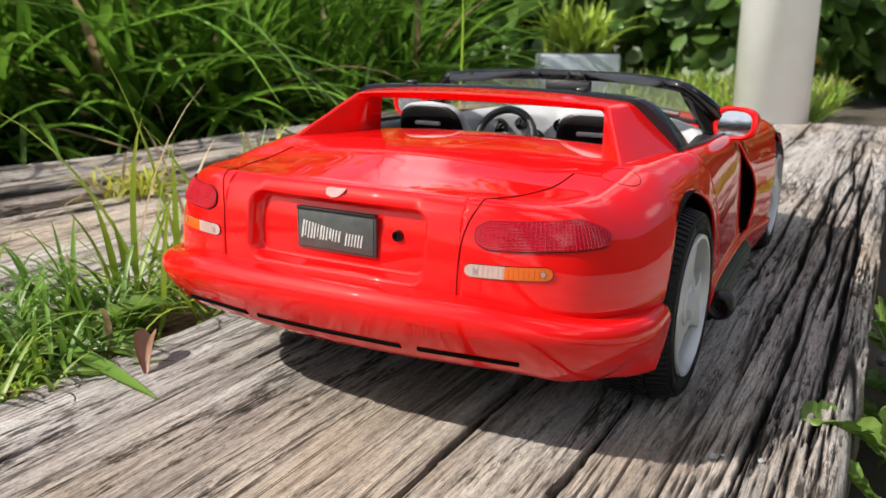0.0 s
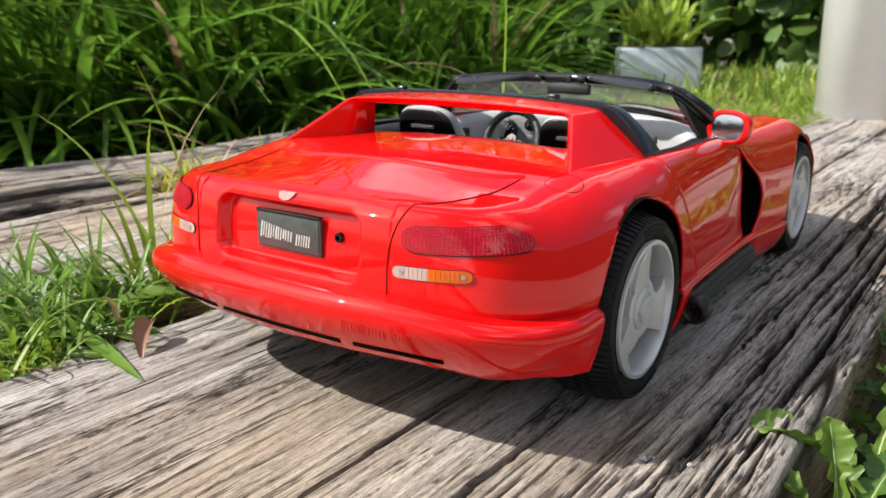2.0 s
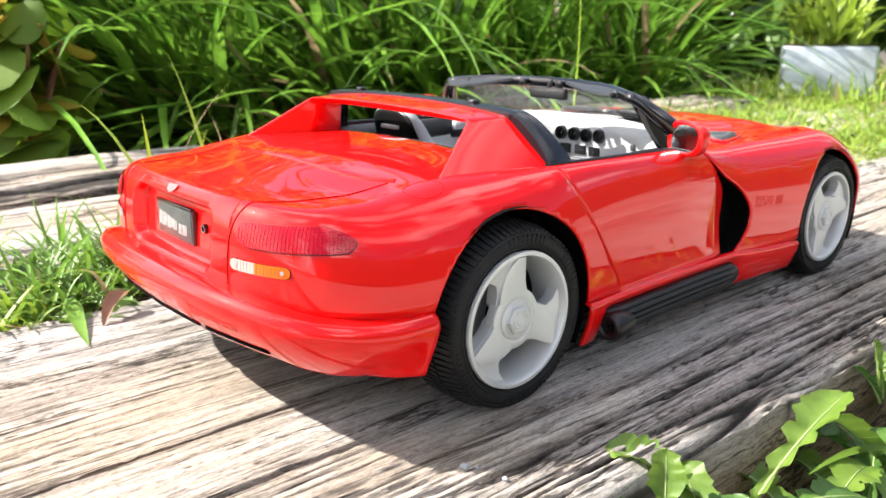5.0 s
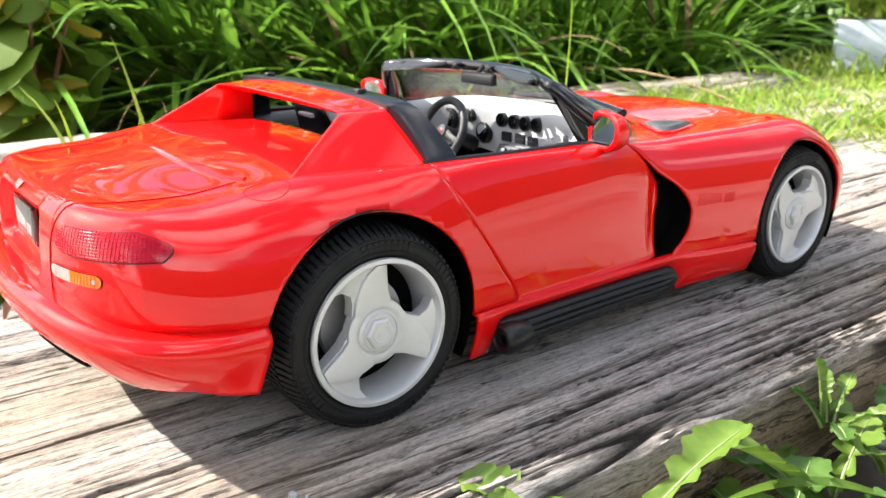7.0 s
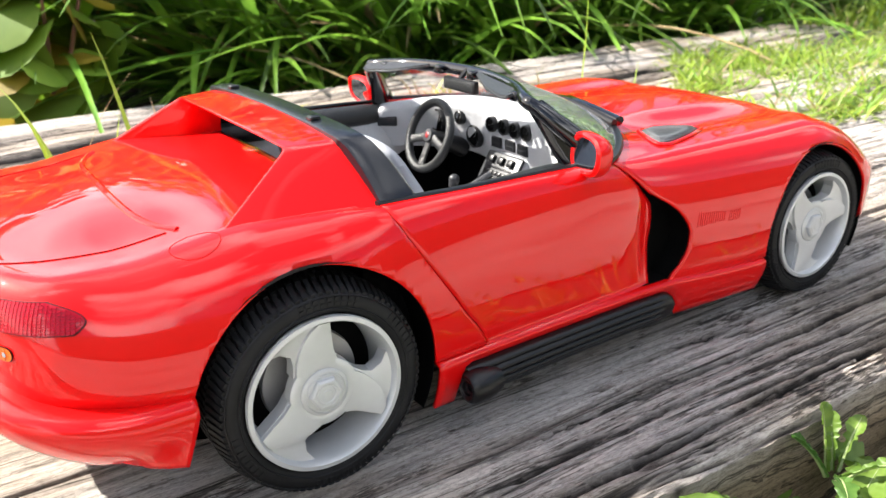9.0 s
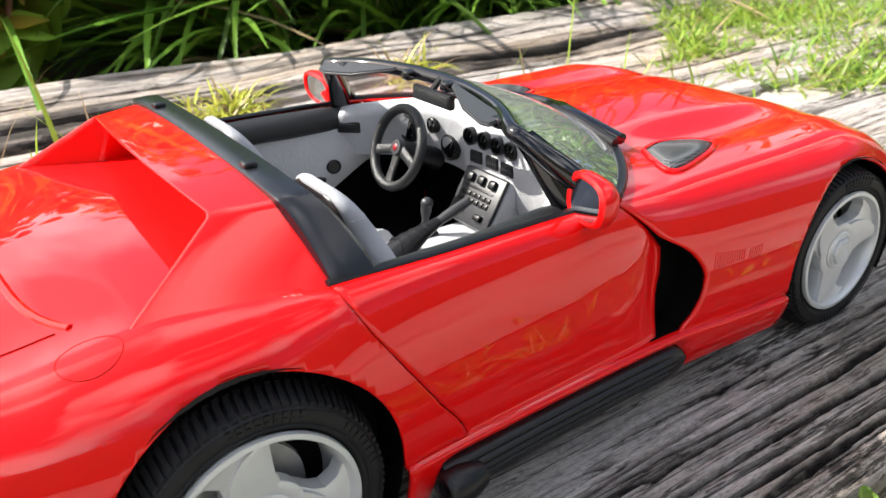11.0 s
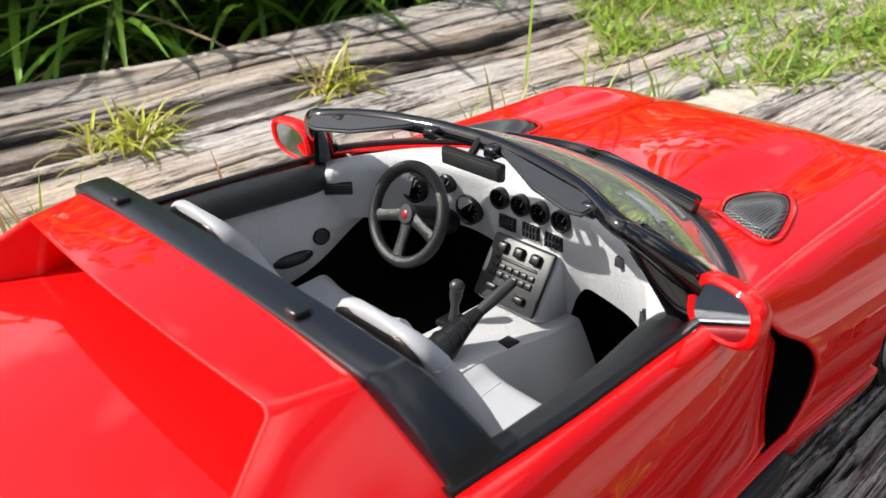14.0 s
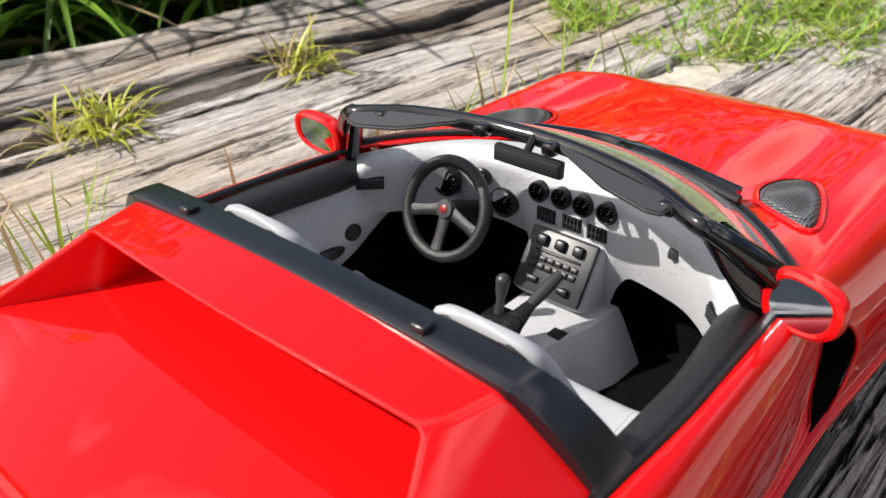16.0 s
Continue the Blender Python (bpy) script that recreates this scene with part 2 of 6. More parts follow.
def ease(a, b, n):
    """Steps that crowd at both ends."""
    return [lerp(a, b, 0.5 - 0.5 * math.cos(math.pi * i / (n - 1))) for i in range(n)]


def smooth01(t):
    t = min(1.0, max(0.0, t))
    return t * t * (3 - 2 * t)

# ---- the model car: y runs to its nose, origin under its rear axle ----
car = new("model_car")
tagged(car, "glossy red open-top sports car model on a weathered sleeper", "model car")

OUTLINE = [(0, -46.8), (14, -46.6), (27, -45.4), (36, -42.6), (42.5, -37.8), (47, -30), (50, -20), (51.6, -8), (52, 4), (51.4, 14), (50.4, 24), (49.6, 38),
           (49.0, 60), (48.7, 80), (49.3, 100), (50.2, 120), (50.6, 137), (49.6, 150), (46.5, 162), (40, 172), (29, 179), (14, 183), (0, 184)]
_line = spline([(x, y, 0) for x, y in OUTLINE], 16)
_len = np.r_[0, np.cumsum([(b - a).length for a, b in zip(_line[:-1], _line[1:])])]
_lx = np.array([q.x for q in _line])
_ly = np.array([q.y for q in _line])
WAIST = 26.0


def p_of_y(y):
    """Place along the outline, from its rear middle, at which its side reaches y."""
    return float(np.interp(y, _ly[20:-20], _len[20:-20]))


def p_of_x(x):
    """The same for the tail, by x."""
    return float(np.interp(x, _lx[:100], _len[:100]))


P_END = float(_len[-1])
crest_z = curve1((p_of_x(0), 44.6), (p_of_x(25), 44.4), (p_of_x(40), 43.8), (p_of_y(-30), 43.9), (p_of_y(-18), 45.2), (p_of_y(-4), 46.6), (p_of_y(18), 46.6), (p_of_y(40), 46.2),
                 (p_of_y(62), 45.6), (p_of_y(90), 43.6), (p_of_y(120), 43.6), (p_of_y(138), 43.8), (p_of_y(152), 41.5), (p_of_y(168), 34), (P_END, 27.5))
crest_in = curve1((p_of_x(0), 5.0), (p_of_x(25), 5.0), (p_of_x(40), 8.0), (p_of_y(-22), 13.0), (p_of_y(-6), 14.0), (p_of_y(8), 11.5), (p_of_y(18), 7.6), (p_of_y(40), 5.6),
                  (p_of_y(60), 5.6), (p_of_y(85), 8.5), (p_of_y(118), 10.5), (p_of_y(150), 12.0), (p_of_y(168), 14), (P_END, 14))
crest_n = curve1((p_of_x(0), 3.2), (p_of_x(30), 2.8), (p_of_y(-25), 2.15), (p_of_y(10), 2.1), (p_of_y(30), 2.3), (p_of_y(60), 2.3), (p_of_y(100), 2.1), (P_END, 2.0))
low_z = curve1((0, 25), (p_of_y(-17), 25), (p_of_y(0), 14), (p_of_y(30), 8), (P_END, 8))
low_in = curve1((0, 0.4), (p_of_y(-17), 0.4), (p_of_y(10), 0.2), (p_of_y(30), 0.6), (p_of_y(70), 1.2), (p_of_y(110), 0.8), (P_END, 3))
cove = curve1((0, 0), (p_of_y(30), 0), (p_of_y(55), 0.5), (p_of_y(70), 1.1), (p_of_y(76), 1.7), (p_of_y(80), 2.9), (p_of_y(92), 3.4), (P_END, 3.4))


def outline(p):
    x, y = np.interp(p, _len, _lx), np.interp(p, _len, _ly)
    e = 0.6
    dx = np.interp(p + e, _len, _lx) - np.interp(p - e, _len, _lx)
    dy = np.interp(p + e, _len, _ly) - np.interp(p - e, _len, _ly)
    if p < e:
        dx, dy = 1, 0
    if p > P_END - e:
        dx, dy = -1, 0
    n = math.hypot(dx, dy)
    return x, y, dy / n, -dx / n


def skin(p, z, out=0.0, scoop=0.0):
    """The point of the flank at height z, p along the outline; out: millimetres proud of it."""
    x, y, nx, ny = outline(p)
    h, r, n = crest_z(p), crest_in(p), crest_n(p)
    if z >= WAIST:
        t = min((z - WAIST) / (h - WAIST), 1.0)
        inset = r * (1 - (1 - t ** n) ** (1 / n))
    else:
        t = (WAIST - z) / max(WAIST - low_z(p), 1)
        inset = low_in(p) * t * t
    if scoop:
        inset += scoop * cove(p) * max(0.0, math.sin(math.pi * min(max((z - 14) / 30, 0), 1))) ** 0.8
    inset -= out
    return Vector((x - nx * inset, y - ny * inset, z))


def skin_normal(p, z):
    a, b = skin(p - 0.4, z), skin(p + 0.4, z)
    c, d = skin(p, z - 0.4), skin(p, min(z + 0.4, crest_z(p) - 0.02))
    n = (b - a).cross(d - c)
    return n.normalized() if n.length else Vector((0, 0, 1))


def on_skin(p, z, out):
    """Proud of the flank along its own normal."""
    return skin(p, z) + skin_normal(p, z) * out


def side_y(y, z):
    """p on the flank whose point at height z has this y."""
    p = p_of_y(y)
    for _ in range(4):
        p += y - skin(p, z).y
    return p


def crest(p):
    return skin(p, crest_z(p) - 1e-6)


def crest_v(v, p):
    """Height at share v of the way from the waist to the crest, crowding near the crest."""
    n = crest_n(p)
    return WAIST + (crest_z(p) - WAIST) * math.sin(v * math.pi / 2) ** (2 / n)


def height(v, p, lo, base=15.5):
    """Height at share v of the way from the panel's base line to the crest, never below its lower edge lo."""
    hi = crest_z(p) - 1e-6
    share = 0.32
    z = lerp(base, WAIST, v / share) if v < share else crest_v((v - share) / (1 - share), p)
    return min(max(z, lo), hi)


def flank(columns, n_v=24, scoop=0.0):
    """A flank panel out of columns (p(v), low edge)."""
    verts = []
    for pf, lo in columns:
        for v in steps(0, 1, n_v):
            p = pf(v)
            verts.append(tuple(skin(p, height(v, p, lo), 0, scoop)))
    return verts, grid_faces(len(columns), n_v)


def seam_column(line, lo, p0):
    """A column that follows line(z) = y on the flank."""
    def f(v):
        z = height(v, p0, lo)
        return side_y(line(z), min(z, crest_z(p0) - 0.3))
    return f


def between(a, b, n, lo):
    return [((lambda v, k=k: lerp(a(v), b(v), k)), lo) for k in steps(0, 1, n)]


def fixed(ps, low):
    return [((lambda v, p=p: p), low(p)) for p in ps]


REAR_HUB, FRONT_HUB = (1.5, 19.0), (137.0, 18.6)
R_ARCH, F_ARCH = 21.8, 20.4


def arch_low(p, hub, rad, plain):
    """Lower edge of a flank over a wheel arch."""
    y = skin(p, WAIST + 6).y
    d = y - hub[0]
    if abs(d) < rad:
        return max(hub[1] + math.sqrt(rad * rad - d * d), plain)
    return plain


# flanks: rear quarters, doors, front wings
TAIL_P = p_of_x(24.0)
P_A, P_B = side_y(REAR_HUB[0] - R_ARCH + 0.02, WAIST + 6), side_y(REAR_HUB[0] + R_ARCH - 0.02, WAIST + 6)
P_C, P_D = side_y(FRONT_HUB[0] - F_ARCH + 0.02, WAIST + 6), side_y(FRONT_HUB[0] + F_ARCH - 0.02, WAIST + 6)
SEAM = curve1((8, 36.5), (18, 35.0), (26, 29.8), (36, 23.2), (43, 19.0), (47, 17.2))
SEAM_F = curve1((8, 80.2), (18, 80.0), (26, 80.2), (31, 81.2), (34.5, 81.2), (36.2, 80.2), (37.6, 78.9), (40, 76.4), (45.2, 69.9))
VENT = curve1((8, 82), (17.5, 85.2), (20, 88.0), (24, 90.2), (27, 90.4), (31, 88.4), (34, 85.4), (36.2, 81.6), (37.6, 79.1), (40, 76.5), (45.2, 70))
seam_a = seam_column(SEAM, 17.4, p_of_y(26))
seam_f = seam_column(SEAM_F, 17.4, p_of_y(74))
vent_a = seam_column(VENT, 15.5, p_of_y(82))


def side_panel(name, vf, label, mat=PAINT, thick=0.8):
    for k in (0, 1):
        ob = mesh_object(name, *(flip(*vf) if k else vf), mat, car, label)
        thicken(ob, thick)


PS_REAR = steps(TAIL_P, P_A - 0.05, 56) + ease(P_A, P_B, 72)
quarter = flank(fixed(PS_REAR[:56], lambda p: 25.0) + [((lambda v, p=p: min(p, seam_a(v) - 0.12)), arch_low(p, REAR_HUB, R_ARCH, 17.4)) for p in PS_REAR[56:]]
                + between(lambda v: min(P_B + 0.05, seam_a(v) - 0.12), lambda v: seam_a(v) - 0.12, 14, 17.4))
door = flank(between(lambda v: seam_a(v) + 0.12, seam_f, 56, 17.4), scoop=1.0)
WING = (between(vent_a, lambda v: P_C - 0.05, 26, 15.5) + fixed(ease(P_C, P_D, 64), lambda p: arch_low(p, FRONT_HUB, F_ARCH, 15.5))
        + fixed(steps(P_D + 0.05, P_END, 44), lambda p: 15.5))
wing = flank(WING)
side_panel("door", door, "red side door with a narrow seam")

# hollow of the side vents, its deep shade put into a near-black colour
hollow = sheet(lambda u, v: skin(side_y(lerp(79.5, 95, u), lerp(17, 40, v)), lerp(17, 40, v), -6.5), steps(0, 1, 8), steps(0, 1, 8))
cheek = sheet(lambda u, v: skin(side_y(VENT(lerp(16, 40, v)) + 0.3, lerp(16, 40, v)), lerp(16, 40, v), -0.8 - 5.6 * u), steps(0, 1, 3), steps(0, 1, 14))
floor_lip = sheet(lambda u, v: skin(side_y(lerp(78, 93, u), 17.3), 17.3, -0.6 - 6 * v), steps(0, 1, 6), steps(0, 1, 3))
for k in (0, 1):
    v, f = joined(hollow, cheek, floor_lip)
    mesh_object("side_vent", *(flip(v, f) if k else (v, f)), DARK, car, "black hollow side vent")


# ---- tail panel with the plate recess ----
def box_step(x, z):
    """1 within the plate's recess, falling to 0 over its rounded rim."""
    def s(d):
        t = min(max(d / 1.3 + 0.5, 0), 1)
        return t * t * (3 - 2 * t)
    cx, cz, hx, hz, r = 0.0, 36.2, 17.5, 5.6, 2.5
    dx, dz = abs(x - cx) - hx + r, abs(z - cz) - hz + r
    d = r - math.hypot(max(dx, 0), max(dz, 0)) - min(max(dx, dz), 0)
    return s(d)


def tail_point(p, z):
    q = skin(abs(p), z)
    q.x = q.x if p >= 0 else -q.x
    q.y += 2.6 * box_step(q.x, z)
    return q


tail_zs = steps(25, 42.4, 56) + [crest_v(v, 3) for v in steps(0.86, 0.9999, 12)]
tail_zs = [z for z in tail_zs if z <= crest_z(0) - 1e-5]
tail_zs.sort()
PS_TAIL = steps(-TAIL_P, TAIL_P, 121)
tail = sheet(lambda p, z: tail_point(p, min(z, crest_z(abs(p)) - 1e-6)), PS_TAIL, tail_zs + [99])


def welded(name, label, *pieces, thick=0.6):
    """Joins sheets at their shared edges into one smooth shell, facing outwards."""
    bm = bm_of(*joined(*pieces), weld=0.03)
    bmesh.ops.recalc_face_normals(bm, faces=bm.faces)
    top = max(bm.faces, key=lambda q: q.calc_center_median().z)
    if top.normal.z < 0:
        bmesh.ops.reverse_faces(bm, faces=bm.faces)
    bm.transform(Matrix.Scale(MM, 4))
    me = bpy.data.meshes.new(name)
    bm.to_mesh(me)
    bm.free()
    me.materials.append(PAINT)
    me.polygons.foreach_set("use_smooth", [True] * len(me.polygons))
    ob = new(name, me)
    ob.parent = car
    tagged(ob, label)
    return thicken(ob, thick)


# ---- rear deck and bonnet ----
mid_z = curve1((-45, 44.4), (-30, 45.8), (-12, 47.4), (14, 48.0), (60, 47.5), (84, 47.0), (97, 46.8), (120, 46.0), (140, 44.6), (158, 40.0), (172, 34.0), (184, 27.5))


def deck_point(p, a):
    c = crest(p)
    x = a * c.x
    return Vector((x, c.y, c.z + (mid_z(c.y) - c.z) * (1 - a * a) ** 2))


P_DECK = p_of_y(15)
tail_top = [(lambda c: Vector((math.copysign(c.x, q) if q else 0.0, c.y, c.z)))(crest(abs(q))) for q in PS_TAIL]
AS = [q.x / tail_top[-1].x for q in tail_top]
deck = sheet(deck_point, [q for q in PS_REAR if q <= P_DECK], AS)
edge = ([tuple(q) for q in tail_top] + [tuple(deck_point(TAIL_P, a)) for a in AS], [(k, k + 1, len(AS) + k + 1, len(AS) + k) for k in range(len(AS) - 1)])
welded("rear_body", "red rear body: boot lid, deck, quarter panels over the wheel arches", tail, edge, deck, quarter, flip(*quarter))


P_COWL = p_of_y(63.5)


def bonnet_point(u, a):
    p = lerp(P_COWL, P_END, u)
    c = crest(p)
    bow = 33.0 * (1 - u) ** 1.6
    x, y = a * c.x, c.y + bow * (1 - a * a) ** 0.8
    z = c.z + (mid_z(y) - c.z) * (1 - a * a) ** 2
    s = max(0.0, 1 - ((abs(a) - 0.62) / 0.26) ** 2)
    z -= 1.5 * s * s * max(0.0, math.sin(math.pi * min(max((y - 78) / 90, 0), 1)))
    z += 0.5 * math.exp(-(a / 0.3) ** 2) * max(0.0, math.sin(math.pi * min(max((y - 90) / 90, 0), 1)))
    return Vector((x, y, z))


top_ps = [pf(1) for pf, lo in WING]
rows = steps(P_COWL, top_ps[0] - 0.3, 6) + top_ps
bonnet = sheet(bonnet_point, [(p - P_COWL) / (P_END - P_COWL) for p in rows], steps(-1, 1, 73))
welded("front_body", "long red bonnet and front wings in one shell", bonnet, wing, flip(*wing))


def bonnet_at(x, y):
    """Height of the bonnet near x, y."""
    u, a = 0.3, x / 40
    for _ in range(25):
        q = bonnet_point(u, a)
        u = min(max(u + (y - q.y) / 160, 0), 1)
        a = min(max(a + (x - q.x) / 45, -1), 1)
    return bonnet_point(u, a).z


# ---- seams ----
def line_part(name, pts, r, mat=DARK, label="", parent=None, n=6):
    return part(name, bm_of(*tube(pts, r, n)), mat, parent or car, label)


SEAMRED = material("dark_red_seam", (0.16, 0.002, 0.002), 0.8, vary=0.1, spec=0.1)
def deck_at(x, y, up=0.0):
    p = p_of_y(y)
    for _ in range(5):
        p += y - crest(p).y
    c = crest(p)
    a = min(max(x / c.x, -1), 1)
    return Vector((x, y, c.z + (mid_z(y) - c.z) * (1 - a * a) ** 2 + up))


lid_x = curve1((25, 23.6), (34, 23.8), (38, 24.2), (41, 25.0), (43, 26.0), (44.4, 26.8))
LID_TOP = crest_z(p_of_x(26.8)) - 0.001
lid = [skin(p_of_x(lid_x(z)), z, 0.03) for z in (29.5 + (LID_TOP - 29.5) * (1 - (1 - u) ** 2.4) for u in steps(0, 0.94, 30))]
over = spline([Vector((lid[-1].x, lid[-1].y, 0)), Vector((27.6, -37.0, 0)), Vector((29.3, -32.4, 0)), Vector((30.5, -27, 0)), Vector((31.2, -21, 0)), Vector((31.5, -15.6, 0))], 10)
lid += [deck_at(q.x, q.y, 0.05) for q in over[4:]]
for s in (1, -1):
    line_part("boot_seam", [(s * q.x, q.y, q.z) for q in lid], 0.13, SEAMRED, "dark boot-lid seam")
arc = [deck_at(x, -17 + 0.0 - 2.2 * (1 - (x / 31.4) ** 2) + 3.2 * (abs(x) / 31.4) ** 6, 0.0) for x in steps(-31.4, 31.4, 41)]
line_part("boot_ridge", [q - Vector((0, 0, 0.3)) for q in arc], 0.75, PAINT, "raised red lip across the rear deck", n=8)


def quarter_at(x, y):
    """Height of the quarter panel or deck over x, y."""
    p = p_of_y(y)
    for _ in range(6):
        c = crest(p)
        lo, hi = WAIST, crest_z(p) - 1e-5
        if x > c.x:
            for _ in range(24):
                m = (lo + hi) / 2
                lo, hi = (m, hi) if skin(p, m).x > x else (lo, m)
            q = skin(p, (lo + hi) / 2)
        else:
            q = deck_at(x, y)
        p += y - q.y
    return Vector((x, y, q.z))


cap = [quarter_at(39.4 + 3.4 * math.cos(t), -13.4 + 4.0 * math.sin(t)) - Vector((0, 0, 0.02)) for t in steps(0, 2 * math.pi, 36)]
line_part("filler_cap_seam", cap, 0.09, SEAMRED, "round fuel filler outline")


# ---- rear bumper ----
BUMPER = [(0, -52.4), (16, -51.8), (30, -49.6), (41, -45.0), (48, -37.4), (51.2, -28.5), (51.6, -19.5)]
_b = spline([(x, y, 0) for x, y in BUMPER], 10)
bump_cut = curve1((0, 30.0), (24, 29.8), (36, 28.6), (46, 26.8), (51.6, 25.6))
bump_low = curve1((0, 17.0), (25, 17.2), (34, 16.8), (42, 15.6), (51.6, 13.8))
slot_z = curve1((0, 20.2), (25, 20.1), (40, 19.2))


def bumper_point(i, v, s=1):
    """v runs from the lower lip, up the bulging face, over the ridge, back onto the shelf below the lamps."""
    q = _b[i]
    j, k = max(i - 1, 0), min(i + 1, len(_b) - 1)
    d = (_b[k] - _b[j]).normalized() if i else Vector((1, 0, 0))
    n = Vector((d.y, -d.x, 0))
    z0, z1 = bump_low(q.x), bump_cut(q.x)
    end = min(1.0, (len(_b) - 1 - i) / 14)
    under, shelf = 5.4 * end + 1.4, 5.6 * end + 1.2
    if v < 0.62:
        t = v / 0.62
        z = lerp(z0, z1 - 2.8, t)
        inset = under * (1 - t) ** 1.6
    else:
        t = (v - 0.62) / 0.38
        a = min(t * 1.6, 1.0) * math.pi / 2
        z = z1 - 2.8 + 2.6 * math.sin(a) - 0.5 * max(0.0, t - 0.62)
        inset = 2.4 * (1 - math.cos(a)) + max(0.0, t - 0.5) * 2 * shelf
    slide = 2.4 * (1 - end) ** 1.4 * (1 - min(v / 0.62, 1.0))
    return Vector((s * (q.x - n.x * inset - d.x * slide), q.y - n.y * inset - d.y * slide, z))


vs = steps(0, 0.62, 14) + steps(0.65, 1, 12)
half = sheet(lambda i, v: bumper_point(int(i), v), range(len(_b)), vs)
v, f = joined(half, flip(*half))
bm = bm_of(v, f, weld=0.01)
bumper = part("rear_bumper", bm, PAINT, car, "red rear bumper with three black slots", sharp=60)
thicken(bumper, 0.8)
for x0, x1 in ((-15.0, 15.0), (18.2, 35.4), (-35.4, -18.2)):
    pts = []
    for x in steps(x0, x1, 14):
        lo, hi, side = bump_low(abs(x)), bump_cut(abs(x)) - 2.8, 1 if x >= 0 else -1
        slot_v = 0.62 * (slot_z(abs(x)) - lo) / (hi - lo)
        fr = np.interp(abs(x), [q.x for q in _b], range(len(_b)))
        i0 = int(fr)
        a, b = bumper_point(i0, slot_v, side), bumper_point(min(i0 + 1, len(_b) - 1), slot_v, side)
        pts.append(a.lerp(b, fr - i0) + Vector((0, 0.7, 0.15)))
    part("bumper_slot", bm_of(*tube(pts, 1.15, 10, 0.75)), DARK, bumper, "black air slot")


# ---- sills with the side pipes ----
sill_top = curve1((24, 17.3), (84, 17.3), (100, 16.2), (116, 15.4))


def sill_low(y):
    """The sill's lower edge, lifted over the side pipe."""
    a, b = min(max((y - 28.6) / 3.2, 0), 1), min(max((88.5 - y) / 5.0, 0), 1)
    return lerp(6.8, 13.6, math.sqrt(max(0.0, 1 - (1 - a) ** 2)) * math.sqrt(max(0.0, 1 - (1 - b) ** 2)))


def sill_point(y, v):
    q = p_of_y(y)
    lo, hi = sill_low(y), sill_top(y)
    if v < 0.75:
        t = v / 0.75
        return skin(q, lerp(lo, hi - 1.0, t), 0.35 + 0.5 * t - 1.6 * (1 - t) ** 2)
    t = (v - 0.75) / 0.25
    return skin(q, hi - 1 + math.sin(t * math.pi / 2), 0.85 - 2.4 * (1 - math.cos(t * math.pi / 2)))


sill = sheet(sill_point, steps(23.8, 116.2, 60), steps(0, 1, 17))
side_panel("sill", sill, "red sill below the door")


def side_pipe(s):
    """Ribbed black side exhaust with its round outlet."""
    bm = bmesh.new()
    n, m = 60, 41
    rows = []
    for y in steps(29.9, 87.0, n):
        k = min(1.0, (87.1 - y) / 5.0)
        taper = math.sqrt(max(0.0, 1 - (1 - k) ** 2))
        zc, hz = lerp(10.6, 11.0, (y - 29) / 57), 3.7 * taper + 0.05
        ribbed = min(max((y - 33.0) / 1.2, 0), 1) * min(max((83 - y) / 2.5, 0), 1)
        row = []
        for j in range(m):
            t = j / (m - 1) * 2 - 1
            rib = 0.65 * (abs(math.sin((t + 1) * math.pi * 2.5)) ** 0.6 - 0.6) * ribbed
            q = skin(p_of_y(y), zc + hz * t, 2.6 * max(0.0, 1 - abs(t) ** 2.6) ** 0.5 * (0.5 + 0.5 * taper) + rib - 0.6)
            row.append(bm.verts.new((s * q.x, q.y, q.z)))
        rows.append(row)
    for a, b in zip(rows[:-1], rows[1:]):
        for j in range(m - 1):
            bm.faces.new((a[j], a[j + 1], b[j + 1], b[j]))
    pipe = part("side_pipe", bm, BLACK, car, "ribbed black side exhaust pipe", sharp=60)
    v, f = lathe([(2.2, 0.01), (2.2, 0.9), (1.0, 1.0), (0.9, 1.5), (0.35, 1.55), (0.2, 2.0), (0.0, 2.2), (0.1, 2.7), (0.6, 3.1), (1.4, 3.3), (3.4, 3.3), (5.6, 2.9), (7.4, 2.2)], 32, "y")
    part("pipe_outlet", bm_of([(x + s * 51.4, y + 28.9, z + 10.6) for x, y, z in v], f), BLACK, pipe, "round black exhaust outlet")


side_pipe(1)
side_pipe(-1)

# black underbody and wheel wells
under = bm_of(*joined(sheet(lambda y, a: (a * 38, y, 9.5 + 6.5 * smooth01((-14 - y) / 18) + 5.0 * smooth01((y - 140) / 20)), steps(-34, 160, 40), steps(-1, 1, 3)),))
part("underbody", under, DARK, car, "black flat underbody")
for hub, rad, xi in ((REAR_HUB, R_ARCH, 26), (FRONT_HUB, F_ARCH, 28)):
    for s in (1, -1):
        well = sheet(lambda x, t: (s * x, hub[0] + (rad + 0.3) * math.cos(t), hub[1] - 4 + (rad + 0.3) * math.sin(t) + 4), (xi, 38, 49.3 - (1.5 if hub is FRONT_HUB else 0)), steps(-0.5, math.pi + (0.5 if hub is FRONT_HUB else 0.1), 30))
        wall = sheet(lambda r, t: (s * xi, hub[0] + r * math.cos(t), hub[1] + r * math.sin(t)), (0.1, rad), steps(-0.5, math.pi + 0.5, 30))
        part("wheel_well", bm_of(*joined(well, wall)), DARK, car, "black wheel well")

